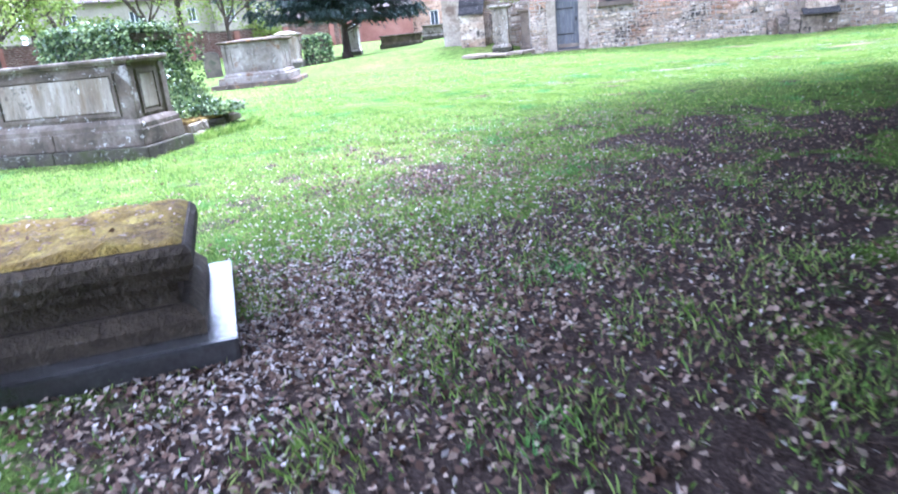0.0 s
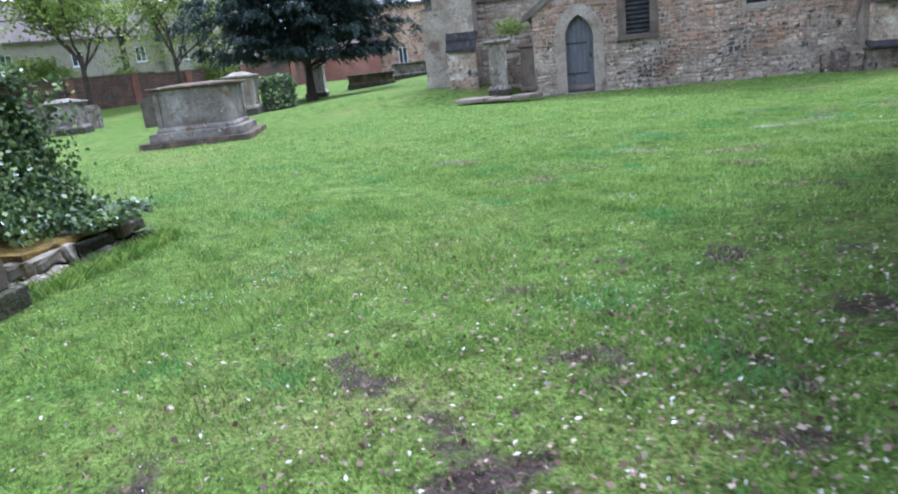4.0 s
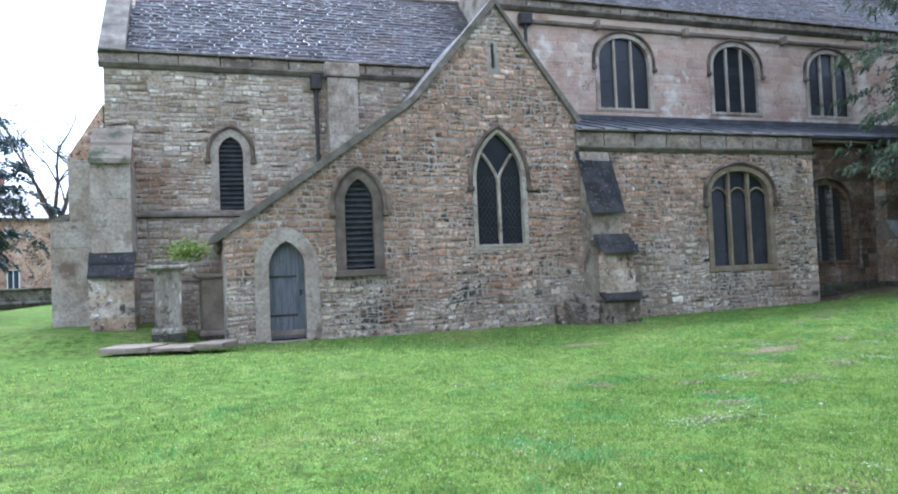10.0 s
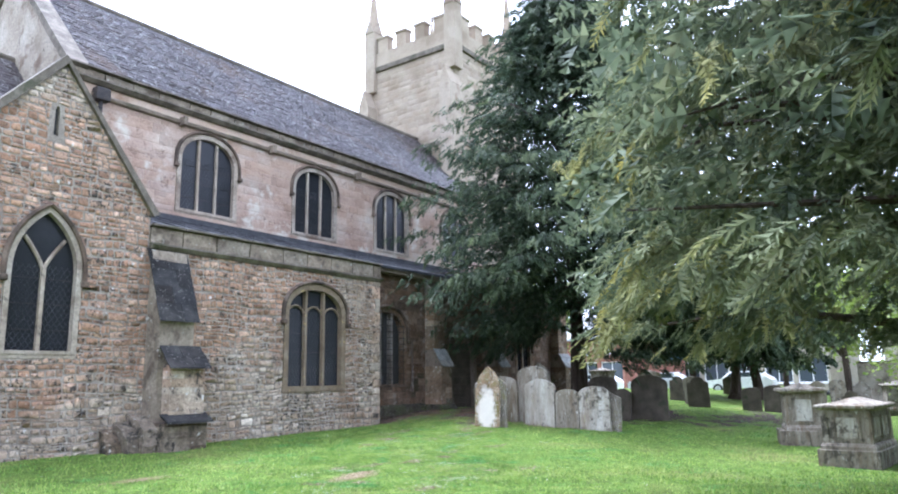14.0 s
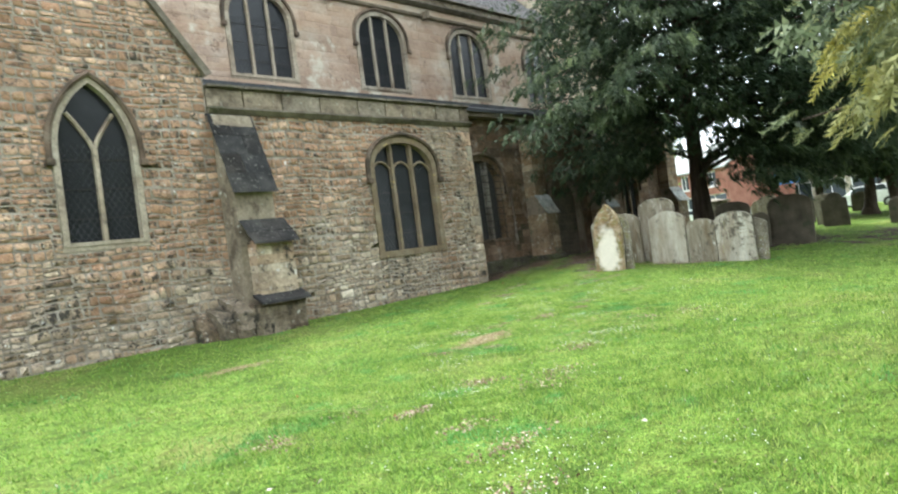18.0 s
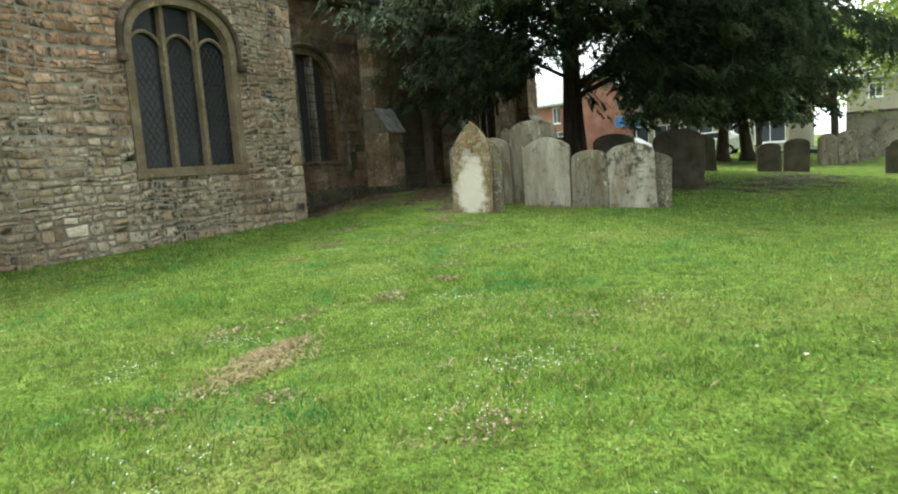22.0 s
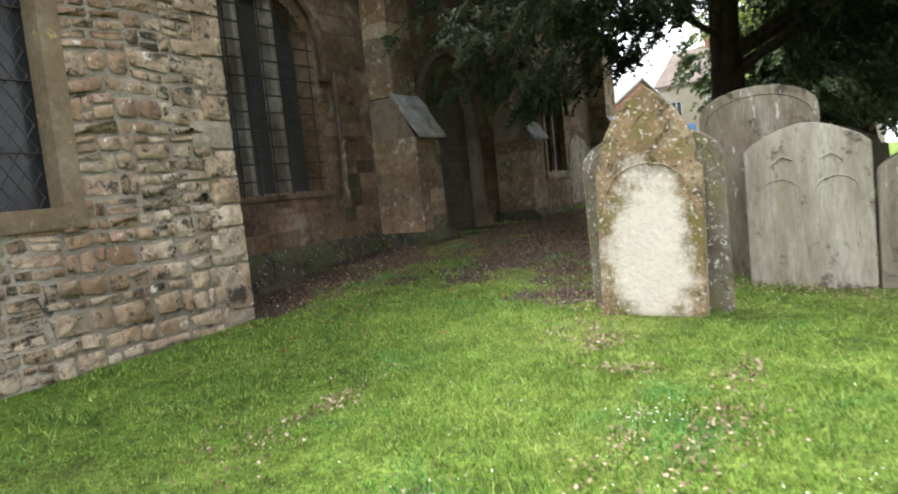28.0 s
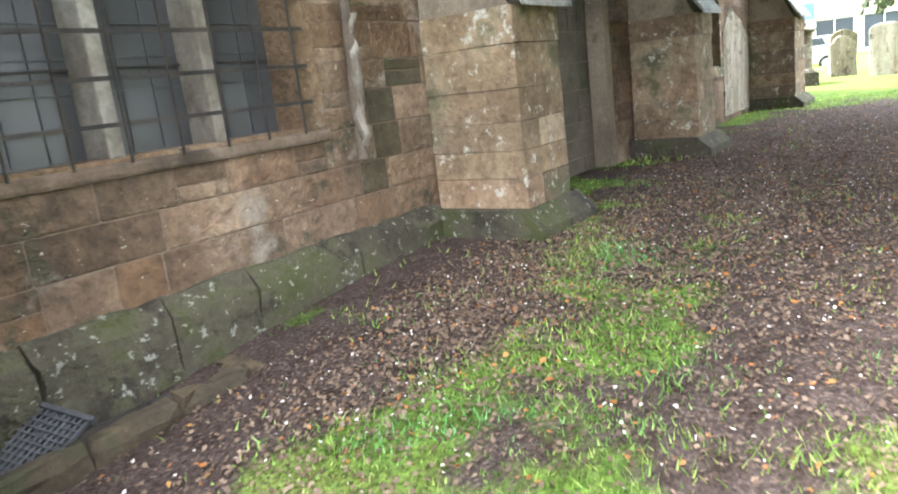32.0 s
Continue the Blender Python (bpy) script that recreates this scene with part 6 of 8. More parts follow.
chest_tomb(-19.6, 4.1, 20, 1.6, 1.1, 1.25, M_TOMB, "grey panelled chest tomb with a hipped top", plinth=(0.2, 0.1), panels=(3, 1), ridge=True)
chest_tomb(-11.7, 3.6, 15, 1.0, 1.0, 1.45, M_GRAVE, "pale square tomb with a pointed cap", plinth=(0.25, 0.1), panels=(1, 1), ridge=True)
chest_tomb(-13.6, 17.0, 10, 1.0, 0.8, 1.7, M_GRAVE_PALE, "pale upright pedestal tomb under the evergreen", plinth=(0.2, 0.1), panels=(1, 1))
chest_tomb(-11.4, 20.5, 12, 2.6, 1.1, 0.75, M_TOMB_DARK, "long low dark chest tomb", plinth=(0.15, 0.1), panels=(0, 0), slab=0.12)
chest_tomb(-9.3, 23.5, 12, 2.6, 1.1, 0.9, M_TOMB, "long low grey chest tomb", plinth=(0.15, 0.1), panels=(2, 1), slab=0.12)
chest_tomb(-2.05, 1.25, 4, 0.62, 0.55, 1.62, M_GRAVE, "tall mossy pedestal tomb beside the chapel door", plinth=(0.12, 0.06), panels=(0, 0), slab=0.12, over=0.13, pilasters=False)
chest_tomb(-1.05, 1.9, 4, 0.7, 0.9, 1.5, M_DARKSTONE, "dark mossy tomb in the corner by the chapel", plinth=(0.1, 0.05), panels=(0, 0), pilasters=False)
chest_tomb(18.75, -10.85, 15, 0.86, 0.86, 1.34, M_GRAVE, "square pedestal tomb with a panel and a weathered cap", plinth=(0.34, 0.16), panels=(1, 1), ridge=True, panel_material=M_GRAVE_PALE, plinth_material=M_GRAVE, over=0.14, slab=0.13)
chest_tomb(15.35, -12.42, -6, 1.7, 0.85, 1.12, M_GRAVE, "pale chest tomb with fluted corner pilasters", plinth=(0.3, 0.1), panels=(2, 1), ridge=True, panel_material=M_GRAVE_PALE, plinth_material=M_GRAVE)
chest_tomb(35.0, 1.6, 10, 1.3, 1.0, 1.35, M_TOMB, "square tomb on the far lawn", plinth=(0.3, 0.15), panels=(1, 1), ridge=True)
chest_tomb(33.5, -11.8, 10, 1.9, 0.9, 1.2, M_TOMB, "grey chest tomb on the far lawn", plinth=(0.2, 0.1), panels=(2, 1), ridge=True)
chest_tomb(41.0, -12.4, 5, 2.0, 0.9, 1.1, M_TOMB, "grey chest tomb near the boundary wall", plinth=(0.2, 0.1), panels=(2, 1))

ledger = thing("ledger_slab", pose(-1.95, -0.75, 0.02, 0, 0, -25), "broken flat ledger slab beside the chapel", "slab")
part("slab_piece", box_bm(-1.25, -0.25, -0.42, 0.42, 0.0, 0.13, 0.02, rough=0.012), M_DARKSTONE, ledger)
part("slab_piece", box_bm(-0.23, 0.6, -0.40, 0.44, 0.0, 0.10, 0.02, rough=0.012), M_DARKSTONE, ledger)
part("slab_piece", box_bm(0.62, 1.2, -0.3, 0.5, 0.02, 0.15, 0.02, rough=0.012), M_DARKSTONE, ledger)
sunk = thing("ledger_slab", pose(-2.0, -12.15, ground_z(-2, -12.15) - 0.045, 0, 0, 8), "flat grave slab sunk in the lawn", "slab")
part("slab_piece", box_bm(-0.6, 0.6, -0.2, 0.2, -0.04, 0.03, 0.01), M_TOMB, sunk)

# the ivy-grown tomb
ivy_t = thing("ivy_tomb", pose(-5.06, -16.3, ground_z(-5, -16.3) - 0.08), "chest tomb smothered in ivy on a mossy plinth", "tomb", "chest tombs")
pl = random.Random(3)
for zc0, zc1, out in ((0.0, 0.15, 0.03), (0.15, 0.29, 0.0)):
    u = -1.2 - out
    while u < 1.15:
        v = min(1.2 + out, u + pl.uniform(0.28, 0.5))
        # the end towards the path is laid of short stones, the rest of longer ones
        cuts = [-0.80 - out, 0.0, 0.76 + out]
        if v > 1.15:
            cuts = [-0.80 - out] + sorted(pl.uniform(-0.6, 0.6) * 0.25 + c for c in (-0.5, -0.18, 0.15, 0.45)) + [0.76 + out]
        for ya, yb in zip(cuts, cuts[1:]):
            jut = pl.uniform(-0.03, 0.015) if v > 1.15 else 0.0
            part("plinth_block", box_bm(u + 0.002, v - 0.002 + jut, ya + 0.003, yb - 0.003, zc0 + 0.004, zc1 + pl.uniform(-0.03, 0.015), 0.02, rough=0.026), M_GRAVE if pl.random() < 0.75 else M_MOSS_STONE, ivy_t)
        u = v
part("moss", roughen(box_bm(-1.12, 1.10, -0.72, 0.69, 0.26, 0.315, 0.0), 0.022, 12, 1.0, 5), M_MOSS, ivy_t, "orange moss")
part("body", box_bm(-0.95, 0.30, -0.52, 0.48, 0.34, 1.45, 0.02), M_TOMB, ivy_t)
part("top_slab", box_bm(-1.05, 0.38, -0.62, 0.58, 1.45, 1.58, 0.03), M_TOMB_DARK, ivy_t)


def leaf_cloud(points, normals, size, rs, aspect=0.9, jitter=0.6):
    """Five-cornered leaves at points, each lying roughly across its normal."""
    n = len(points)
    nrm = normals + rs.normal(0, jitter, (n, 3))
    nrm /= np.linalg.norm(nrm, axis=1, keepdims=True)
    ref = rs.normal(0, 1, (n, 3))
    u = np.cross(nrm, ref)
    u /= np.linalg.norm(u, axis=1, keepdims=True) + 1e-9
    v = np.cross(nrm, u)
    s = size * rs.uniform(0.6, 1.3, (n, 1))
    shape = [(-0.5, 0.0, 0.0), (-0.1, -0.5 * aspect, 0.08), (0.55, 0.0, -0.05), (-0.1, 0.5 * aspect, 0.08)]
    verts = np.stack([points + s * (a * u + b * v + c * nrm) for a, b, c in shape], 1).reshape(-1, 3)
    faces = np.arange(4 * n).reshape(-1, 4)
    return verts, faces


def ivy_leaves():
    rs = np.random.RandomState(8)
    pts, nrm = [], []
    n = 24000
    for k in range(n):
        f = rs.rand()
        if f < 0.30:
            p, q = (rs.uniform(-1.05, 0.42), rs.uniform(-0.65, 0.6), 1.58 + abs(rs.normal(0, 0.07))), (0, 0, 1)
        elif f < 0.62:
            h = rs.rand() ** 0.8
            p, q = (0.28 + (1 - h) ** 2.6 * 0.72 + abs(rs.normal(0, 0.05)), rs.uniform(-0.62, 0.62), 0.36 + h * 1.25), (1, 0, 0.3)
        elif f < 0.86:
            h = rs.rand()
            p, q = (rs.uniform(-1.05, 0.45), -0.60 - (1 - h) ** 2 * 0.15 - abs(rs.normal(0, 0.05)), 0.45 + h * 1.15), (0, -1, 0.3)
            if -0.35 < p[0] < 0.2 and p[2] < 1.25 and rs.rand() < 0.85:
                continue
        elif f < 0.94:
            p, q = (rs.uniform(0.5, 1.3), rs.uniform(-0.1, 0.8), 0.32 + abs(rs.normal(0, 0.07))), (0.3, 0, 1)
        else:
            h = rs.rand()
            p, q = (rs.uniform(-1.0, 0.8), 0.55 + abs(rs.normal(0, 0.08)), 0.4 + h * 1.2), (0, 1, 0.3)
        pts.append(p)
        nrm.append(q)
    v, f = leaf_cloud(np.array(pts), np.array(nrm, float), 0.05, rs)
    return raw_mesh("ivy", v, f, M_IVY, 4)


iv = new("ivy", ivy_leaves())
iv.parent = ivy_t
tagged(iv, "glossy dark green ivy", kind="stuff")


def ivy_on(parent, x0, x1, y0, y1, z0, z1, n, seed, size=0.08, top=0.35):
    rs = np.random.RandomState(seed)
    p = np.empty((n, 3))
    q = np.zeros((n, 3))
    side = rs.rand(n)
    p[:, 0], p[:, 1], p[:, 2] = rs.uniform(x0, x1, n), rs.uniform(y0, y1, n), rs.uniform(z0, z1, n)
    q[:, 2] = 0.4
    for k in range(n):
        if side[k] < top:
            p[k, 2], q[k, 2] = z1 + abs(rs.normal(0, 0.05)), 1
        elif side[k] < top + (1 - top) * 0.4:
            p[k, 1], q[k, 1] = y0 - abs(rs.normal(0, 0.04)), -1
        elif side[k] < top + (1 - top) * 0.8:
            p[k, 0], q[k, 0] = x1 + abs(rs.normal(0, 0.04)), 1
        else:
            p[k, 0], q[k, 0] = x0 - abs(rs.normal(0, 0.04)), -1
    v, f = leaf_cloud(p, q, size, rs)
    ob = new("ivy", raw_mesh("ivy", v, f, M_IVY, 4))
    ob.parent = parent
    return tagged(ob, "green ivy", kind="stuff")


ivy_box = thing("ivy_tomb", pose(-10.9, 5.0, ground_z(-10.9, 5.0) - 0.05, 0, 0, 15), "square tomb hidden under clipped ivy", "tomb", "chest tombs")
part("body", box_bm(-0.55, 0.55, -0.5, 0.5, 0.0, 1.2, 0.02), M_TOMB_DARK, ivy_box)
ivy_on(ivy_box, -0.56, 0.56, -0.52, 0.52, 0.1, 1.2, 1800, 21, 0.10)
weeds = thing("plant_clump", pose(-1.75, 1.3, 1.95), "green and yellow weeds growing on the pedestal tomb", "plant")
rs_w = np.random.RandomState(4)
pw = rs_w.normal(0, 1, (500, 3)) * (0.22, 0.18, 0.12) + (0.15, 0.1, 0.12)
vw, fw = leaf_cloud(pw, np.tile((0.0, -0.4, 1.0), (500, 1)), 0.09, rs_w)
wob = new("leaves", raw_mesh("leaves", vw, fw, M_SPRING, 4))
wob.parent = weeds
tagged(wob, kind="stuff")


# ---- trees ----
def frond_mesh(name, origin, ahead, length, rs, material, pairs=4, width=0.36, flat=0.55, young=None):
    """Feathery fronds: pairs of narrow leaflets along a short drooping axis, one island for each frond."""
    n = len(origin)
    ahead = ahead / (np.linalg.norm(ahead, axis=1, keepdims=True) + 1e-9)
    ref = np.tile((0.0, 0.0, 1.0), (n, 1)) + rs.normal(0, flat, (n, 3))
    side = np.cross(ahead, ref)
    side /= np.linalg.norm(side, axis=1, keepdims=True) + 1e-9
    up = np.cross(side, ahead)
    ln = length * rs.uniform(0.55, 1.25, (n, 1))
    down = np.array((0, 0, 1.0))
    axis = [origin + ln * (t * ahead - 0.26 * t * t * down) for t in (k / pairs for k in range(pairs + 1))]
    cols = list(axis)
    faces = []
    for k in range(pairs):
        t = (k + 0.5) / pairs
        for sgn in (-1, 1):
            reach = width * (1 - 0.6 * t) * rs.uniform(0.7, 1.2, (n, 1))
            cols.append(axis[k] + ln * (sgn * reach * side + (0.22 + 0.1 * t) * ahead + rs.normal(0, 0.06, (n, 1)) * up - 0.05 * down))
            faces.append((k, k + 1, len(cols) - 1))
    per = len(cols)
    v = np.stack(cols, 1).reshape(-1, 3)
    f = (np.array(faces)[None] + (np.arange(n) * per)[:, None, None]).reshape(-1, 3)
    me = raw_mesh(name, v, f, material, 3)
    if young is not None:
        me.attributes.new("young", "FLOAT", "POINT").data.foreach_set("value", np.repeat(young, per).astype(np.float32))
    return me


def evergreen(x, y, label, seed, top, low, radius, boughs, sprays, spray, material, trunk_r=0.4, droop=0.35, trunks=((0, 0),), profile=None, lift=0.25, keep=None, name="yew_tree", core=None, pairs=3, flat=0.55, inside=0.72, limb_share=3, sparse=None, core_pairs=3, hang=()):
    """A conifer: tapered trunk, limbs, boughs with side branchlets, and fronds along each branchlet."""
    rs = np.random.RandomState(seed)
    z0 = ground_z(x, y)
    tree = thing(name, pose(x, y, z0 - 0.1), label, "tree")
    for tx, ty in trunks:
        path = [(tx, ty, 0), (tx * 0.9, ty * 0.9, 0.5), (tx * 0.6 + 0.05, ty * 0.6, top * 0.25), (tx * 0.2, ty * 0.2 + 0.1, top * 0.55), (0, 0, top * 0.93)]
        bm = tube_bm(path, trunk_r, 12, taper=0.04)
        for v in bm.verts:
            a = math.atan2(v.co.y - ty, v.co.x - tx)
            if v.co.z < 0.2:
                v.co.x += 0.35 * trunk_r * math.cos(a)
                v.co.y += 0.35 * trunk_r * math.sin(a)
            k = 1 + 0.12 * math.sin(5 * a + v.co.z)
            v.co.x, v.co.y = tx + (v.co.x - tx) * k, ty + (v.co.y - ty) * k
        part("trunk", bm, M_BARK, tree, smooth=True)
    profile = profile or (lambda h: math.sin(math.pi * min(1, 0.16 + 0.84 * h)) ** 0.6)
    org, drc, yng = [], [], []
    limbs = bmesh.new()
    ts = np.array((0.0, 0.3, 0.6, 0.85, 1.0))
    for k in range(boughs + len(hang)):
        h = rs.rand() ** 1.15
        az = k * 2.39996 + rs.normal(0, 0.3)
        r = radius * profile(h) * rs.uniform(0.58, 1.18)
        zs = low + (top - low) * h
        if k >= boughs:
            az, r, zs = hang[k - boughs]
        za = max(0.8, zs - r * lift)
        d = np.array((math.cos(az), math.sin(az)))
        zz = za + (zs - za) * np.sin(ts * math.pi / 2) * 1.0 - droop * r * 0.35 * ts ** 3
        if k % limb_share == 0:
            path = [(d[0] * r * t * 0.93, d[1] * r * t * 0.93, z) for t, z in zip(ts, zz)]
            if keep is not None:
                ok = keep(*(np.array([p[i] for p in path]) + (x, y, z0)[i] for i in range(3)))
                reach = 1
                while reach < 5 and (ok[reach] or ts[reach] < 0.25):
                    reach += 1
                path = path[:reach]
            if len(path) > 2:
                tube_bm(path, 0.025 + 0.008 * r, 5, limbs, taper=0.006)
        m = int(sprays * (0.35 + 0.65 * r / radius))
        nb = int(4 + 1.5 * r)
        tb = 0.28 + 0.72 * rs.rand(nb) ** 0.7
        tb[0] = 0.97
        ang = np.where(np.arange(nb) % 2, 1, -1) * rs.uniform(0.45, 1.15, nb)
        ang[0] = 0.0
        reach_b = rs.uniform(0.5, 1.1, nb) * (0.3 + 0.17 * r) * (1.2 - 0.55 * tb)
        rise = rs.normal(0, 0.14, nb)
        b = rs.randint(0, nb, m)
        q = rs.rand(m) ** 0.75
        ca_, sa_ = np.cos(ang[b]), np.sin(ang[b])
        bx, by = d[0] * ca_ - d[1] * sa_, d[0] * sa_ + d[1] * ca_
        along = q * reach_b[b]
        px = d[0] * r * tb[b] + bx * along + rs.normal(0, 0.05, m)
        py = d[1] * r * tb[b] + by * along + rs.normal(0, 0.05, m)
        pz = np.interp(tb[b], ts, zz) + rise[b] * along - (0.18 + droop * 0.5) * along ** 2 + rs.normal(0, 0.05, m)
        fan = np.where(rs.rand(m) < 0.5, 1, -1) * rs.uniform(0.15, 0.95, m)
        cf, sf = np.cos(fan), np.sin(fan)
        org.append(np.stack([px, py, pz], 1))
        drc.append(np.stack([bx * cf - by * sf, bx * sf + by * cf, rs.normal(-0.35, 0.2, m) - 0.55 * q], 1))
        yng.append(np.clip(tb[b] * (0.3 + 0.7 * q), 0, 1) ** 2 * rs.uniform(0.0, 1.0, nb)[b] ** 1.5 * rs.uniform(0.5, 1.0, m))
    part("limb", limbs, M_BARK, tree)
    org, drc, yng = np.concatenate(org), np.concatenate(drc), np.concatenate(yng)
    if keep is not None:
        ok = keep(org[:, 0] + x, org[:, 1] + y, org[:, 2] + z0)
        org, drc, yng = org[ok], drc[ok], yng[ok]
    if sparse is not None:
        ok = ~sparse(org[:, 0] + x, org[:, 1] + y) | (rs.rand(len(org)) < 0.3)
        org, drc, yng = org[ok], drc[ok], yng[ok]
    ob = new("crown", frond_mesh("crown", org, drc, spray, rs, material, pairs, flat=flat, young=yng))
    ob.parent = tree
    tagged(ob, kind="stuff")
    if core:
        # the dense dark inside of the crown
        n, size = core
        h = rs.rand(n) ** 1.1
        az = rs.uniform(0, 2 * math.pi, n)
        r = radius * np.array([profile(q) for q in h]) * inside * rs.rand(n) ** 0.5
        org = np.stack([r * np.cos(az), r * np.sin(az), low + 0.45 + (top - low - 0.9) * h], 1)
        if keep is not None:
            ok = keep(org[:, 0] + x, org[:, 1] + y, org[:, 2] + z0 - 0.35)
            org, az = org[ok], az[ok]
        if sparse is not None:
            ok = ~sparse(org[:, 0] + x, org[:, 1] + y) | (rs.rand(len(org)) < 0.4)
            org, az = org[ok], az[ok]
        m = len(org)
        drc = np.stack([np.cos(az) + rs.normal(0, 0.5, m), np.sin(az) + rs.normal(0, 0.5, m), rs.normal(-0.3, 0.3, m)], 1)
        ob = new("inner_crown", frond_mesh("inner_crown", org, drc, size, rs, material, core_pairs, 0.42, flat=0.9))
        ob.parent = tree
        tagged(ob, kind="stuff")
    return tree


evergreen(22.3, -3.15, "tall dark yew with drooping boughs beside the church", 31, 15.8, 2.3, 6.9, 560, 135, 0.27, M_YEW, 0.42, pairs=5, inside=0.8, limb_share=5,
          profile=lambda h: (1 - h) ** 0.55 * 0.95 + 0.12 if h > 0.12 else 0.75 + 2.0 * h,
          keep=lambda X, Y, Z: ~((Y > 0.3) & (Z < 5.2)) & ~((Y > 3.2) & (Z < 14.5)) & ~((X < 18.0) & (Z < 3.6)) & ~((X < 20.0) & (Z < 2.15 + 0.25 * np.abs(Y + 0.9) + 0.2 * np.sin(7 * X) * np.sin(6 * Y)))
          & ~((Y > -4.2 + 0.1 * (X - 20)) & (X > 20.0) & (Z < np.minimum(3.1 + 0.2 * (X - 20) + 0.3 * np.sin(5 * X) * np.sin(4 * Y), 1.85 + 0.5 * np.abs(Y + 0.9) + 0.4 * np.abs(X - 20.6))))
          , core=(26000, 0.31), core_pairs=4, sparse=lambda X, Y: Y > -1.7, hang=[(math.radians(110 + 4 * (k % 7)), 2.5 + 0.33 * (k % 4), 2.45 + 0.17 * (k % 5)) for k in range(16)])


def one_sided(X, Y, Z):
    """The conifer grows away from the church, with a ragged edge on that side."""
    rag = 0.3 * np.sin(Z * 2.1 + X) * np.sin(Z * 0.9 + 1) + 0.18 * np.sin(Z * 5.3 + 2 * X) - 0.18
    slope = 0.47 - 0.36 * np.clip((Z - 1.3) / (1.1 * np.clip(X + 0.9, 0.5, 20)) - 0.33, 0, 0.5)
    return (Y < -14.25 + slope * (X + 0.7) + rag) & (Y < -16.9 + 1.03 * (X + 1.16) + rag) & (X > np.where(Y < -18, 0.7, 0.9) + 0.5 * rag)


evergreen(8.0, -17.6, "broad grey-green conifer with hanging sprays over the lawn", 47, 11.0, 2.1, 8.2, 440, 270, 0.2, M_CONIFER, 0.38, droop=0.4, core=(60000, 0.24), core_pairs=4, pairs=7, sparse=lambda X, Y: (X > 8.5) | (Y < -20.5), inside=0.9, limb_share=2,
          profile=lambda h: 0.88 * (1 - h) ** 0.42 + 0.14, name="conifer_tree",
          keep=lambda X, Y, Z: one_sided(X, Y, Z) & (Z > 1.8 + 0.3 * np.sin(X * 3) * np.sin(Y * 3.7)) & (Z > 2.5 - 0.28 * np.clip(X, 0, 3)))
evergreen(6.3, -25.3, "dark conifer overhanging the start of the lawn", 48, 12.0, 2.2, 9.4, 420, 100, 0.8, M_YEW, 0.4, droop=0.15, core=(16000, 1.0), pairs=2, inside=0.92,
          keep=lambda X, Y, Z: (Z > 2.5 + 0.12 * np.clip(3.5 - X, 0, 6)) & (X > 0.4 + 0.5 * np.sin(2 * Y)) & (Y < -19.6 + 0.4 * np.sin(3 * X)), name="conifer_tree")
# trees added out of view, only to block low skylight from south and east
for sx, sy, seed in ((2.5, -33.0, 90), (10.0, -33.5, 91), (15.5, -27.5, 92), (17.0, -19.5, 93)):
    evergreen(sx, sy, "unseen dark evergreen added behind the path to block low skylight", seed, 10.0, 0.6, 4.2, 60, 40, 1.1, M_YEW, 0.3, core=(2200, 1.3), pairs=2, name="unseen_shade_tree")
evergreen(39.0, -4.6, "dark spreading yew across the churchyard", 53, 9.0, 2.4, 4.7, 120, 80, 0.5, M_YEW, 0.35, trunks=((-0.5, 0.4), (0.7, -0.6)), core=(3000, 0.8))
evergreen(-12.7, 13.6, "rounded blue-green holly on a dark leaning trunk", 61, 9.6, 2.5, 5.2, 230, 90, 0.32, M_HOLLY, 0.30, core=(6000, 0.45), profile=lambda h: math.sin(math.pi * min(1, 0.2 + 0.78 * h)) ** 0.5, droop=0.2, flat=0.9, name="holly_tree")


def branches(bm, rs, base, direction, length, radius, depth, tips):
    steps = 4
    pts, p, d = [Vector(base)], Vector(base), Vector(direction).normalized()
    for _ in range(steps):
        d = (d + Vector(rs.normal(0, 0.14, 3)) + Vector((0, 0, 0.06))).normalized()
        p = p + d * (length / steps)
        pts.append(p.copy())
    tube_bm(pts, radius, 6 if depth > 1 else 4, bm, taper=radius * 0.45)
    if depth == 0:
        tips.append((pts[-1], d))
        return
    for k in range(rs.randint(2, 4) + (1 if depth > 1 else 0)):
        q = pts[rs.randint(2, steps + 1)]
        nd = (d + Vector(rs.normal(0, 0.6, 3)) + Vector((0, 0, 0.15))).normalized()
        branches(bm, rs, q, nd, length * rs.uniform(0.55, 0.75), radius * 0.5, depth - 1, tips)


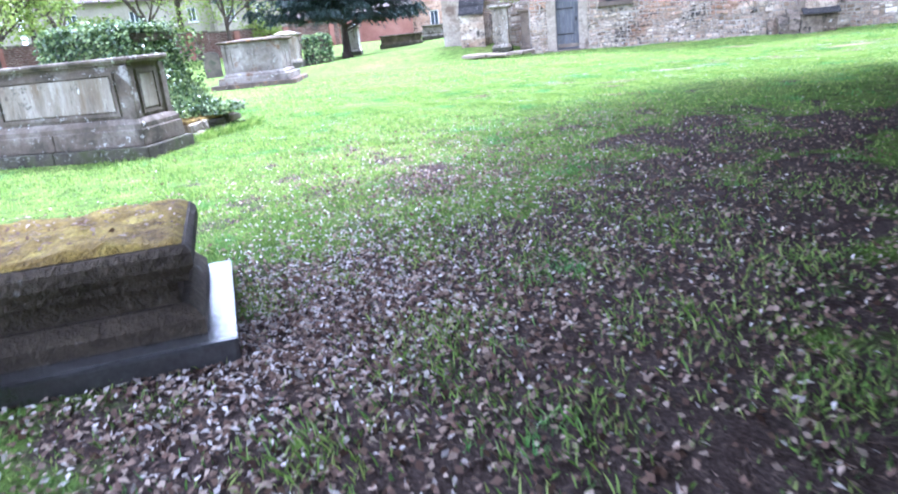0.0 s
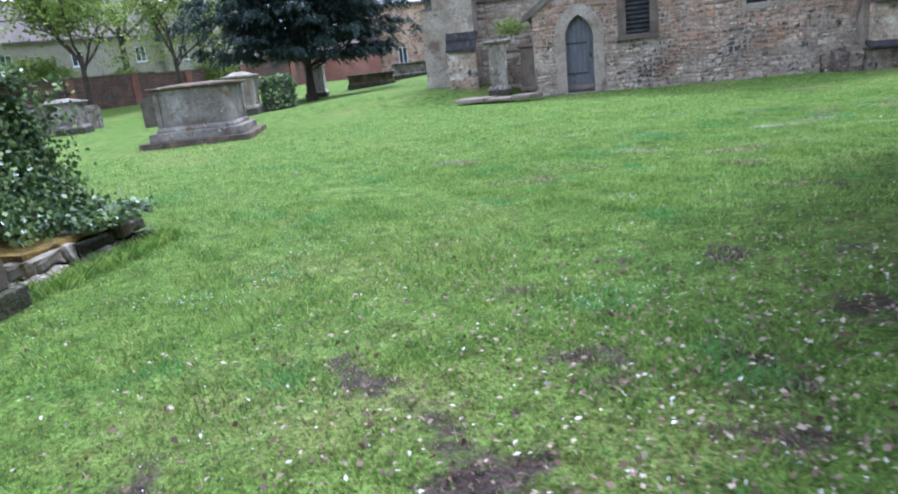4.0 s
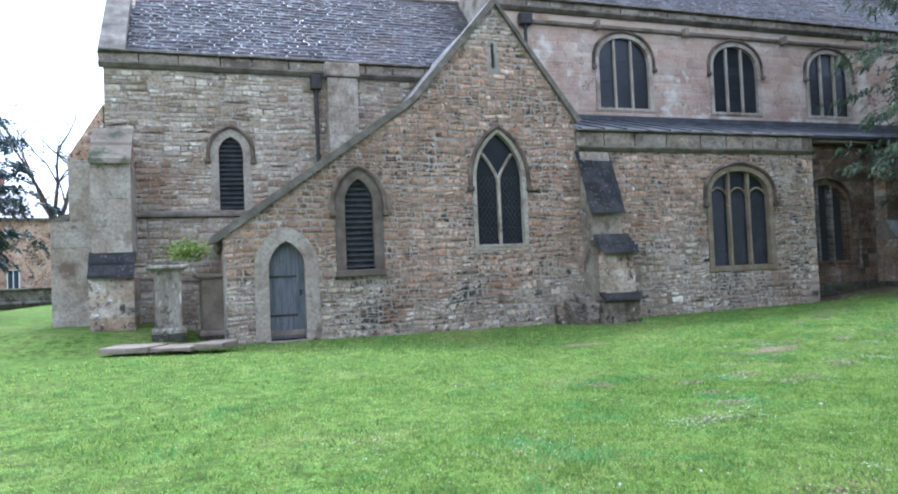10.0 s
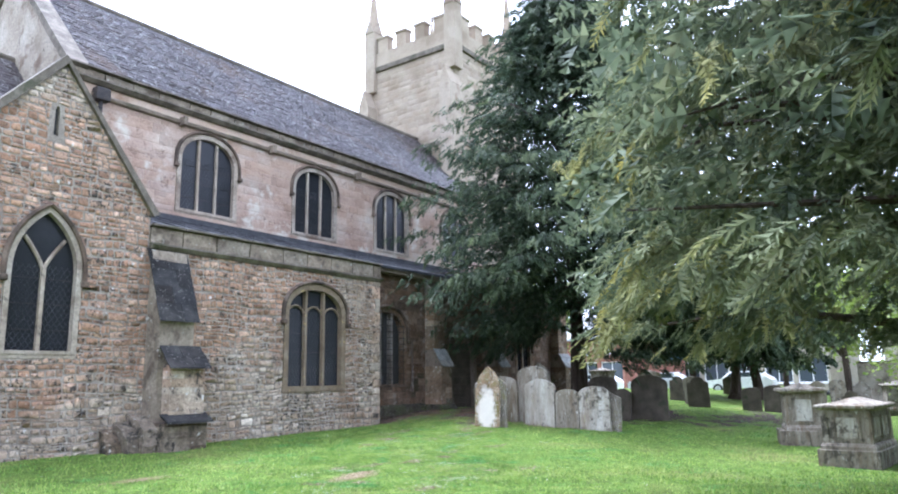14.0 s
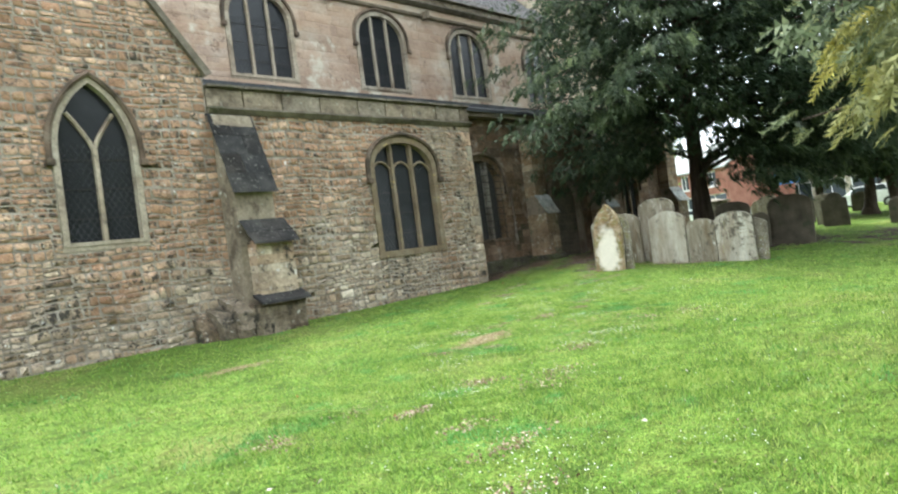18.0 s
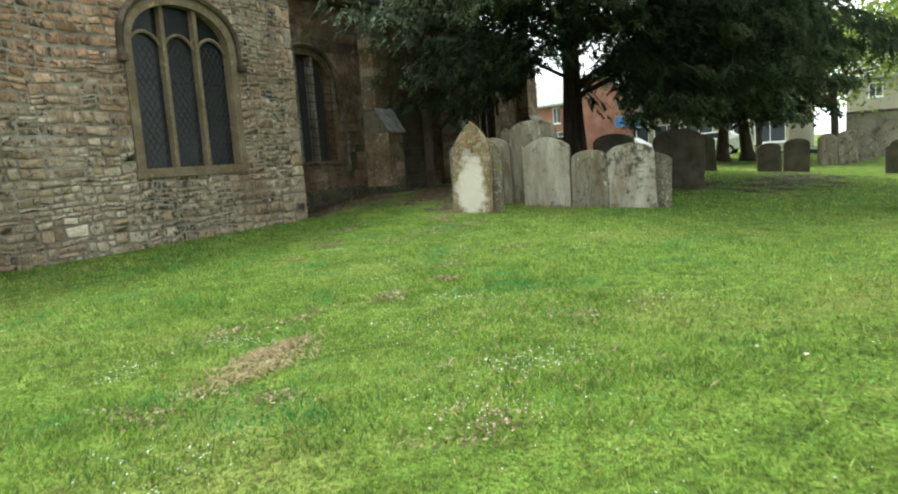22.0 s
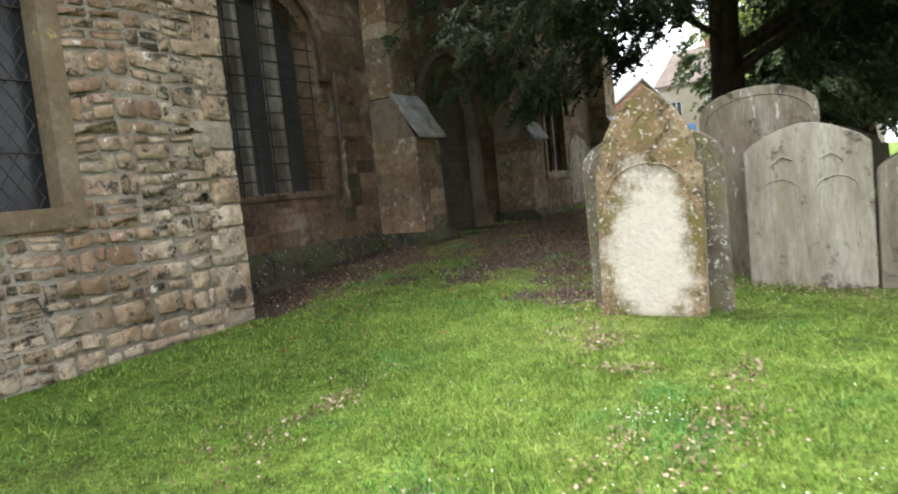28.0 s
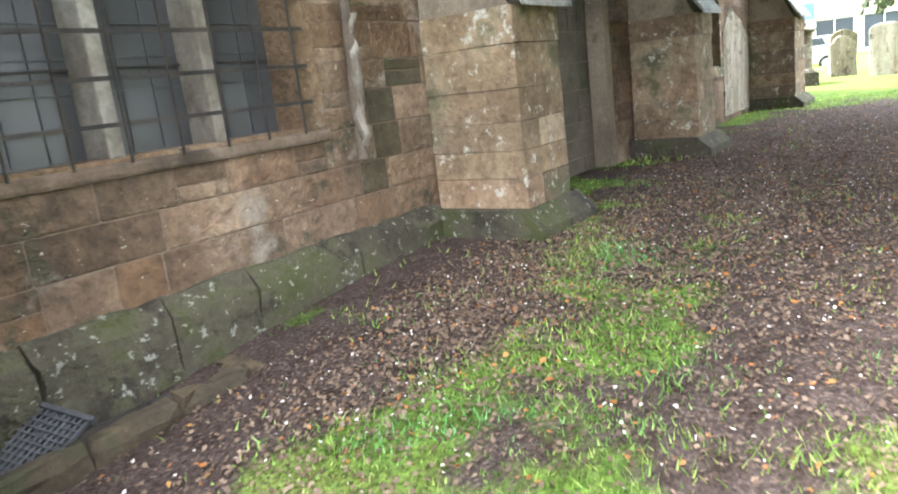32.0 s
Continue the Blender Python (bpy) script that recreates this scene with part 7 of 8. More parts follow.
def leafy_tree(x, y, label, seed, height, trunk_r, leaves, size, spread, material=M_SPRING, depth=3, name="deciduous_tree"):
    rs = np.random.RandomState(seed)
    z = ground_z(x, y)
    tree = thing(name, pose(x, y, z - 0.1), label, "tree")
    bm, tips = bmesh.new(), []
    tube_bm([(0, 0, 0), (0.05, 0, height * 0.18), (0.0, 0.06, height * 0.36)], trunk_r, 10, bm, taper=trunk_r * 0.75)
    for k in range(5):
        a = k * 1.257 + rs.normal(0, 0.2)
        branches(bm, rs, (0.0, 0.06, height * (0.26 + 0.025 * k)), (math.cos(a) * spread, math.sin(a) * spread, 1.0), height * 0.30, trunk_r * 0.5, depth, tips)
    part("trunk", bm, M_BARK, tree)
    if leaves:
        pts, nrm = [], []
        per = max(1, leaves // len(tips))
        for p, d in tips:
            q = np.array(p) + rs.normal(0, 1, (per, 3)) * (0.062 * height, 0.062 * height, 0.05 * height) * rs.uniform(0.4, 1.5)
            pts.append(q)
            nrm.append(np.tile((0, 0, 1.0), (per, 1)))
        v, f = leaf_cloud(np.concatenate(pts), np.concatenate(nrm), size, rs, jitter=0.9)
        ob = new("crown", raw_mesh("crown", v, f, material, 4))
        ob.parent = tree
        tagged(ob, kind="stuff")
    return tree


leafy_tree(-31.5, 27.5, "slender tree in pale green spring leaf by the wall", 71, 15.0, 0.26, 16000, 0.20, 0.7)
leafy_tree(-27.0, 30.5, "slender tree in pale green spring leaf by the wall", 70, 13.0, 0.22, 12000, 0.20, 0.6)
leafy_tree(-37.0, 18.0, "young tree in pale green spring leaf by the wall", 72, 13.0, 0.22, 14000, 0.22, 0.8)
leafy_tree(-30.5, 12.5, "multi-stemmed bare spring tree before the brick wall", 73, 9.5, 0.16, 2500, 0.14, 0.35)
leafy_tree(-45.0, 4.0, "pale green leafy tree overhanging the lawn", 74, 11.0, 0.3, 12000, 0.25, 0.9)
leafy_tree(-9.5, 31.0, "bare grey tree behind the chancel", 75, 13.5, 0.24, 0, 0.1, 0.42)
leafy_tree(-6.5, 34.5, "bare grey tree behind the chancel", 76, 12.0, 0.2, 600, 0.12, 0.42)
leafy_tree(29.5, -14.6, "fresh green lime tree beside the lawn", 77, 9.5, 0.24, 14000, 0.15, 0.9)
leafy_tree(46.5, -8.5, "fresh green tree near the street", 78, 9.0, 0.22, 9000, 0.22, 0.8)
leafy_tree(37.5, -2.4, "fresh green tree in spring leaf beyond the yew", 80, 8.0, 0.2, 2600, 0.15, 0.6)
leafy_tree(50.0, -4.5, "fresh green tree near the street", 87, 9.0, 0.22, 8000, 0.22, 0.8)
leafy_tree(44.0, 11.0, "fresh green tree near the street", 79, 8.5, 0.2, 9000, 0.2, 0.9)


def bush(x, y, w, d, h, seed, label, material=M_SPRING, n=3500, size=0.14):
    rs = np.random.RandomState(seed)
    z = ground_z(x, y)
    b = thing("bush", pose(x, y, z - 0.05), label, "bush")
    bm = bmesh.new()
    for k in range(14):
        a = k * 2.4
        tube_bm([(0.1 * math.cos(a), 0.1 * math.sin(a), 0), (0.25 * w * math.cos(a), 0.25 * d * math.sin(a), h * 0.5), (0.4 * w * math.cos(a), 0.4 * d * math.sin(a), h * rs.uniform(0.7, 0.95))], 0.025, 5, bm, taper=0.006)
    part("stems", bm, M_BARK, b)
    q = rs.normal(0, 1, (n, 3))
    q /= np.linalg.norm(q, axis=1, keepdims=True)
    lump = 1 + 0.28 * np.sin(3.1 * q[:, :1] + seed) * np.cos(4.3 * q[:, 1:2]) + 0.12 * np.sin(9 * q[:, 2:3] + 7 * q[:, :1])
    p = q * lump * rs.uniform(0.7, 1.05, (n, 1)) * (w / 2, d / 2, h / 2) + (0, 0, h / 2)
    p[:, 2] = np.maximum(p[:, 2], 0.05)
    v, f = leaf_cloud(p, q, size, rs)
    ob = new("leaves", raw_mesh("leaves", v, f, material, 4))
    ob.parent = b
    tagged(ob, kind="stuff")


leafy_tree(-25.0, -1.0, "pale green tree drooping over the lawn", 94, 8.5, 0.24, 16000, 0.16, 1.0)
leafy_tree(-29.0, 6.0, "fresh green tree before the brick wall", 95, 8.0, 0.2, 10000, 0.18, 0.9)
leafy_tree(-27.5, 17.0, "pale green spring tree before the brick wall", 96, 9.5, 0.18, 9000, 0.18, 0.7)
leafy_tree(-24.5, 22.0, "multi-stemmed spring tree before the brick wall", 88, 8.5, 0.16, 6000, 0.16, 0.5)
leafy_tree(-35.0, 9.0, "pale green spring tree before the brick wall", 89, 9.5, 0.2, 9000, 0.2, 0.8)
bush(-34.0, 20.5, 6, 3, 3.6, 81, "large pale green shrub over the brick wall", n=6000, size=0.2)
bush(-29.5, 24.0, 3, 2, 2.4, 82, "yellow-green shrub against the brick wall", n=2500, size=0.18)
bush(-25.0, 28.0, 3.5, 2, 2.6, 83, "yellow-green shrub against the brick wall", n=2500, size=0.18)
bush(-38.5, 13.0, 5, 3, 4.2, 84, "dark green shrub beside the brick wall", M_IVY, n=5000, size=0.2)
bush(20.6, -2.7, 0.9, 0.8, 0.75, 85, "small straggling ivy bush under the yew", M_HOLLY, n=420, size=0.075)
bush(45.0, 11.0, 4, 3, 2.6, 86, "green shrub near the street", n=3000, size=0.16)


# ---- boundary walls, houses, street ----
def brick_wall(x0, y0, x1, y1, z1, label, name="boundary_wall", material=M_BRICK, thick=0.35):
    length = math.hypot(x1 - x0, y1 - y0)
    ang = math.degrees(math.atan2(y1 - y0, x1 - x0))
    w = thing(name, pose(x0, y0, 0, 0, 0, ang), label, "wall", kind="structure")
    part("core", box_bm(0, length, 0.01, thick, -0.6, z1 - 0.12), M_MORTAR, w)
    r = random.Random(int(x0 * 3) + 11)
    verts, faces = [], []
    z, row = -0.1, 0
    while z < z1 - 0.14:
        u = -0.15 * (row % 2)
        while u < length:
            a, b = max(0, u), min(length, u + 0.30)
            if b - a > 0.05:
                base = len(verts)
                verts += [(uu, -out, zz) for uu, out, zz in stone_verts(a + 0.006, b - 0.006, z + 0.006, z + 0.114, 0.012, r)]
                faces += [[base + k for k in f] for f in STONE_FACES]
            u += 0.30
        z += 0.12
        row += 1
    bo = new("bricks", raw_mesh("bricks", verts, faces, material, 4))
    bo.parent = w
    tagged(bo, kind="stuff")
    u = 0.0
    while u < length - 0.1:
        v = min(length, u + 0.9)
        part("coping_block", box_bm(u + 0.004, v - 0.004, -0.06, thick + 0.06, z1 - 0.12, z1, 0.02), M_COPING, w)
        u = v
    k = 0
    u = 2.0
    while u < length:
        part("pier", box_bm(u, u + 0.45, -0.12, 0.02, -0.5, z1 - 0.1, 0.01), M_HOUSE_RED, w)
        u += 4.2
    return w


brick_wall(-46.0, -4.0, -36.0, 10.5, 2.7, "old red brick boundary wall with a stone coping")
brick_wall(-36.0, 10.5, -27.5, 24.5, 2.6, "old red brick boundary wall with a stone coping")
brick_wall(-27.5, 24.5, -20.5, 33.5, 2.5, "old red brick boundary wall with a stone coping")


def house(x, y, rz, w, d, h, roof, wall, label, storeys=2, bays=4, name="house", win=(0.9, 1.3), shop=False, roof_m=M_TILE, roof_kind="gable"):
    """A house whose front looks along its own -y."""
    t = thing(name, pose(x, y, 0, 0, 0, rz), label, "house")
    holes, wins = [], []
    sh = h / storeys
    for s in range(storeys):
        for b in range(bays):
            cx = -w / 2 + w * (b + 0.5) / bays
            z0 = s * sh + 0.9
            if shop and s == 0:
                holes.append([(cx - 0.42 * w / bays, 0.5), (cx + 0.42 * w / bays, 0.5), (cx + 0.42 * w / bays, 2.6), (cx - 0.42 * w / bays, 2.6)])
            else:
                holes.append([(cx - win[0] / 2, z0), (cx + win[0] / 2, z0), (cx + win[0] / 2, z0 + win[1]), (cx - win[0] / 2, z0 + win[1])])
    part("wall", poly_bm([(-w / 2, -0.5), (w / 2, -0.5), (w / 2, h), (-w / 2, h)], 0, 0.3, holes), wall, t)
    for sx in (-1, 1):
        bm = poly_bm([(0.3, -0.5), (d, -0.5), (d, h), ((d + 0.3) / 2, h + roof - 0.15), (0.3, h)], sx * w / 2 - (0.3 if sx > 0 else 0), sx * w / 2 + (0.3 if sx < 0 else 0), plane="yz")
        part("side_wall", bm, wall, t)
    part("back_wall", box_bm(-w / 2 + 0.3, w / 2 - 0.3, d - 0.3, d, -0.5, h), wall, t)
    for hl in holes:
        (a, z0), (b, _), (_, z1), _ = hl
        wn_ = part("window", band_bm([(a + 0.07, z0 + 0.07), (b - 0.07, z0 + 0.07), (b - 0.07, z1 - 0.07), (a + 0.07, z1 - 0.07)], hl, 0.08, 0.16), M_WHITE, t)
        part("pane", box_bm(a + 0.05, b - 0.05, 0.13, 0.145, z0 + 0.05, z1 - 0.05), M_PANE, wn_)
        part("sill", box_bm(a - 0.06, b + 0.06, -0.08, 0.1, z0 - 0.09, z0 - 0.005), M_WHITE, wn_)
        part("glazing_bar", box_bm((a + b) / 2 - 0.025, (a + b) / 2 + 0.025, 0.085, 0.125, z0 + 0.07, z1 - 0.07), M_WHITE, wn_)
    mid = (d + 0.3) / 2
    for y0, y1 in ((-0.35, mid), (d + 0.35, mid)):
        part("roof", poly_bm([(y0, h - 0.1), (y1, h + roof), (y1, h + roof + 0.16), (y0, h + 0.06)], -w / 2 - 0.2, w / 2 + 0.2, plane="yz"), roof_m, t)
    ch = part("chimney", box_bm(-w * 0.32, -w * 0.32 + 0.9, mid - 0.35, mid + 0.35, h + roof * 0.5, h + roof + 1.3, 0.03), wall if wall is M_HOUSE_RED else M_HOUSE_RED, t)
    for k in (0.22, 0.62):
        part("chimney_pot", tube_bm([(-w * 0.32 + k, mid, h + roof + 1.28), (-w * 0.32 + k, mid, h + roof + 1.75)], 0.13, 8), M_BRICK, ch)
    return t


house(-41.0, 35.5, 50, 16, 8, 6.2, 3.6, M_HOUSE, "cream rendered house behind the brick wall", bays=3)
house(-50.0, 24.0, 55, 10, 8, 6.0, 3.4, M_HOUSE, "cream gabled house behind the wall", bays=3)
house(-32.0, 43.0, 40, 9, 7, 5.8, 3.2, M_HOUSE, "cream house with a steep tiled roof", bays=3)
house(-20.5, 37.0, 26, 11, 5, 3.0, 2.0, M_HOUSE_RED, "low red brick outbuilding beyond the lawn", storeys=1, bays=1)
house(-10.5, 43.0, 18, 15, 6, 6.4, 2.2, M_RUBBLE, "low rubble-stone building with a dark doorway", storeys=1, bays=2, win=(0.8, 1.9), roof_m=M_SLATE)
house(-2.0, 55.0, 8, 10, 7, 6.5, 3.4, M_HOUSE, "pale house behind bare trees", bays=3)
house(63.0, 18.0, -112, 16, 8, 4.8, 2.4, M_HOUSE_RED, "red brick shops across the street", bays=5, shop=True, roof_m=M_SLATE_G)
house(67.0, 2.0, -100, 14, 8, 6.8, 3.0, M_HOUSE, "white-fronted shops across the street", bays=5, shop=True)
house(64.0, -15.5, -88, 13, 8, 4.6, 3.0, M_HOUSE, "low cream house beyond the far wall", bays=4, storeys=2, win=(0.9, 1.0), roof_m=M_SLATE_G)
house(60.0, 34.0, -130, 14, 8, 7.0, 3.2, M_HOUSE, "pale town house with a tiled roof", bays=4, storeys=3, win=(0.8, 1.1))
sign = thing("shop_sign", pose(63.6, 6.5, 2.6, 0, 0, -100), "blue shop fascia across the street", "sign")
part("board", box_bm(-1.4, 1.4, -0.5, -0.4, 0.0, 0.9, 0.02), M_BLUE, sign)

far_wall = brick_wall(47.0, -26.0, 47.0, -9.0, 1.9, "grey rubble boundary wall at the far side", material=M_RUBBLE)
road = mesh_ob("road", box_bm(51.5, 57.5, -40, 60, -0.3, 0.03), M_TARMAC)
tagged(road, "grey tarmac street beyond the churchyard", "road", kind="structure")
M_CAR = surface("white_car_paint", [(0.72, 0.72, 0.72), (0.77, 0.77, 0.77), (0.8, 0.8, 0.8)], 1, 10, rough=0.25, spec=0.6)
M_CAR2 = surface("silver_car_paint", [(0.4, 0.41, 0.42), (0.45, 0.46, 0.47), (0.5, 0.5, 0.52)], 1, 10, rough=0.25, spec=0.6)
M_TYRE = surface("tyre_rubber", [(0.015, 0.015, 0.015), (0.02, 0.02, 0.02), (0.03, 0.03, 0.03)], 5, 40)


def car(x, y, rz, paint, label):
    c = thing("car", pose(x, y, 0.03, 0, 0, rz), label, "car", "parked cars")
    side = [(-2.1, 0.35), (2.1, 0.35), (2.12, 0.7), (1.95, 0.86), (1.1, 0.95), (0.5, 1.42), (-1.2, 1.46), (-1.95, 1.0), (-2.12, 0.85)]
    bm = poly_bm(side, -0.85, 0.85)
    for v in bm.verts:
        if v.co.z > 1.0:
            v.co.y *= 0.82
    part("body", bm, paint, c)
    for s in (-1, 1):
        part("side_window", poly_bm([(-1.3, 0.98), (0.85, 0.98), (0.42, 1.36), (-1.12, 1.39)], s * 0.80 - 0.02, s * 0.80 + 0.02), M_PANE, c)
        for wx in (-1.3, 1.3):
            wh = part("wheel", tube_bm([(wx, s * 0.68, 0.32), (wx, s * 0.88, 0.32)], 0.32, 16), M_TYRE, c)
            part("rim", tube_bm([(wx, s * 0.87, 0.32), (wx, s * 0.90, 0.32)], 0.2, 12), M_CAR2, wh)
    part("windscreen", poly_bm([(-0.66, 0.97), (0.66, 0.97), (0.58, 1.38), (-0.58, 1.38)], 0, 0.02), M_PANE, c).matrix_basis = pose(0.80, 0, 0.0, 0, 0, 90)
    for s in (-0.6, 0.6):
        part("headlight", box_bm(2.05, 2.14, s - 0.16, s + 0.16, 0.62, 0.76, 0.02), M_WHITE, c)
    return c


car(50.3, 9.2, 92, M_CAR, "white hatchback parked along the street")
car(50.3, 4.0, 90, M_CAR2, "silver car parked along the street")
car(50.4, 14.6, 94, M_CAR, "white car parked along the street")
car(50.3, -1.6, 90, M_CAR, "white car parked along the street")


# ---- small things by the aisle wall ----
plinth = thing("aisle_plinth", pose(X_CORNER, Y_AISLE, 0.0), "mossy chamfered plinth along the aisle wall", "plinth", kind="structure")
pr = random.Random(9)
u = 0.0
while u < 3.45:
    v = min(3.45, u + pr.uniform(0.45, 0.85))
    part("plinth_stone", roughen(poly_bm([(0.02, 0.49), (-0.02, 0.48), (-0.08, 0.39), (-0.10, -0.1), (0.02, -0.1)], u + 0.002, v - 0.002, plane="yz"), 0.013, 5, u, 7), M_MOSS_STONE, plinth)
    u = v
gutter = thing("stone_gutter", pose(X_CORNER, Y_AISLE - 0.14, 0.0), "dark stone gutter kerb at the foot of the wall", "kerb")
u = 0.05
while u < 1.36:
    v = min(1.36, u + pr.uniform(0.35, 0.6))
    part("kerb_stone", box_bm(u + 0.004, v - 0.004, -0.30, -0.19, -0.05, 0.17 + 0.01 * math.sin(9 * u), 0.02, rough=0.022), M_KERB, gutter)
    part("channel_stone", box_bm(u + 0.004, v - 0.004, -0.19, -0.0, -0.05, 0.10, 0.01), M_GUTTER, gutter)
    u = v
part("end_stone", box_bm(1.36, 1.47, -0.27, -0.0, -0.05, 0.15, 0.02, rough=0.02), M_KERB, gutter)
grate = thing("drain_grate", pose(X_CORNER + 0.50, Y_AISLE - 0.28, 0.17, 14, -22, 12), "grey perforated drain cover askew in the gutter", "grate")
for k in range(9):
    part("bar", box_bm(-0.15, 0.15, -0.105 + 0.026 * k, -0.093 + 0.026 * k, 0.0, 0.012), M_LEAD, grate)
for k in range(11):
    part("cross_rib", box_bm(-0.15 + 0.0295 * k, -0.143 + 0.0295 * k, -0.11, 0.12, 0.0125, 0.02), M_LEAD, grate)
for q in (-1, 1):
    part("rim", box_bm(q * 0.155 - 0.01, q * 0.155 + 0.01, -0.12, 0.125, -0.01, 0.022), M_LEAD, grate)
pipe2 = thing("downpipe", pose(18.0, Y_AISLE - 0.09, 0), "rusty iron pipe stub on the aisle wall", "pipe")
part("pipe", tube_bm([(0, 0, 0.92), (0.0, 0, 1.2), (0.02, 0, 1.6), (0.03, 0, 2.6)], 0.035, 8), M_SILL, pipe2)
part("lime_crust", roughen(tube_bm([(0.01, -0.012, 1.0), (0.02, -0.016, 1.35), (0.035, -0.012, 1.75)], 0.034, 8), 0.02, 9, 2.0), M_MULLION, pipe2, "pale lime crust")


# ---- lawn: blades, petals, dead leaves ----
PATH_PLAN = [(1.9, -27.5), (0.8, -22.8), (-0.9, -18.6), (-1.0, -14.4), (1.5, -11.8), (5.0, -8.8), (9.5, -5.8), (13.5, -3.2), (17.0, -1.8), (21.0, -1.6)]


def plan_distance(P):
    best = np.full(len(P), 1e9)
    for (ax, ay), (bx, by) in zip(PATH_PLAN, PATH_PLAN[1:]):
        d = np.array((bx - ax, by - ay))
        t = np.clip(((P - (ax, ay)) @ d) / (d @ d), 0, 1)
        best = np.minimum(best, np.linalg.norm(P - ((ax, ay) + t[:, None] * d), axis=1))
    return best


def heights(P):
    return np.array([ground_z(a, b) + 0.03 * noise.noise((a * 0.6, b * 0.6, 0)) - 0.02 for a, b in P])


def lattice(P, f, seed):
    """Smooth noise at many points, about -1 to 1."""
    return np.sin(P[:, 0] * f + seed) * np.cos(P[:, 1] * f * 1.13 + 2 * seed) * 0.6 + np.sin(P[:, 0] * f * 2.3 + P[:, 1] * f * 1.7 + seed) * 0.4


def along_path(n, reach, rs):
    """Points scattered within reach of the line walked."""
    seg = np.array([(a + b) for a, b in zip(PATH_PLAN, PATH_PLAN[1:])], float)
    d = seg[:, 2:] - seg[:, :2]
    ln = np.linalg.norm(d, axis=1)
    k = rs.choice(len(seg), n, p=ln / ln.sum())
    side = np.stack([-d[:, 1], d[:, 0]], 1) / ln[:, None]
    return seg[k, :2] + d[k] * rs.uniform(-0.05, 1.05, (n, 1)) + side[k] * rs.uniform(-reach, reach, (n, 1))


def blades(n, box, near, far, length, width, seed, clump=None, material=M_GRASS):
    rs = np.random.RandomState(seed)
    P = along_path(n, far, rs) if box is None else np.stack([rs.uniform(box[0], box[1], n), rs.uniform(box[2], box[3], n)], 1)
    d = plan_distance(P)
    ok = (d >= near) & (d < far) & ~((P[:, 1] > -0.02) & (P[:, 0] > -1) & (P[:, 0] < X_CORNER)) & ~(P[:, 1] > 0.95)
    if clump is not None:
        ok &= lattice(P, 5.1, 1) + 0.8 * lattice(P, 13.0, 2) + 0.5 * lattice(P, 31.0, 6) > clump
    P = P[ok]
    b = np.array([bare(x, y) for x, y in P])
    lump = lattice(P, 2.1, seed) * 0.25 + lattice(P, 5.3, seed + 1) * 0.25
    thin = 0.16 + 0.16 * lattice(P, 9.0, 2) + 0.5 * lattice(P, 27.0, 4)
    P = P[rs.rand(len(P)) > np.clip(np.maximum(b * 1.25 + lump * 0.6 * (b > 0.02) - 0.02, thin), 0, 0.97)]
    m = len(P)
    z = heights(P)
    L = length * rs.uniform(0.5, 1.3, m) * (1 + 0.6 * np.clip(lattice(P, 1.3, 3) + lattice(P, 4.1, 5) + 0.6 * lattice(P, 11.0, 7), -0.9, 1.7))
    a = rs.uniform(0, 2 * math.pi, m)
    lean = rs.uniform(0.15, 1.1, m) * L
    c, s = np.cos(a), np.sin(a)
    w = width * rs.uniform(0.7, 1.3, m)
    x, y = P[:, 0], P[:, 1]
    t = rs.uniform(0, 2 * math.pi, m)
    cw, sw = np.cos(t) * w, np.sin(t) * w
    v = np.stack([np.stack([x - sw, y + cw, z], 1), np.stack([x + sw, y - cw, z], 1), np.stack([x + c * lean, y + s * lean, z + L], 1)], 1)
    me = raw_mesh("grass", v.reshape(-1, 3), np.arange(3 * m).reshape(-1, 3), material, 3)
    return tagged(new("grass", me), "short bright green lawn grass", "grass", kind="stuff")


blades(520000, None, 0.0, 2.0, 0.028, 0.0038, 1)
blades(700000, (-9, 25, -29, 1), 2.0, 5.0, 0.034, 0.0055, 2)
blades(260000, (-16, 30, -30, 1), 5.0, 11.0, 0.04, 0.008, 3)
blades(120000, None, 0.0, 3.0, 0.036, 0.0042, 4, clump=0.5, material=M_GRASS_DARK)


def scatter(n, rects, size, material, seed, label, category, lift=0.012, tilt=0.5, aspect=0.75, name="fallen_leaves"):
    rs = np.random.RandomState(seed)
    pts = []
    for cx, cy, sx, sy, share in rects:
        k = int(n * share)
        pts.append(np.stack([rs.normal(cx, sx, k), rs.normal(cy, sy, k)], 1))
    P = np.concatenate(pts)
    P = P[~((P[:, 1] > -0.05) & (P[:, 0] > -1) & (P[:, 0] < X_CORNER)) & ~(P[:, 1] > 0.6)]
    z = heights(P) + lift
    v, f = leaf_cloud(np.column_stack([P, z]), np.tile((0.0, 0.0, 1.0), (len(P), 1)), size, rs, aspect=aspect, jitter=tilt)
    return tagged(new(name, raw_mesh(name, v, f, material, 4)), label, category, kind="stuff")


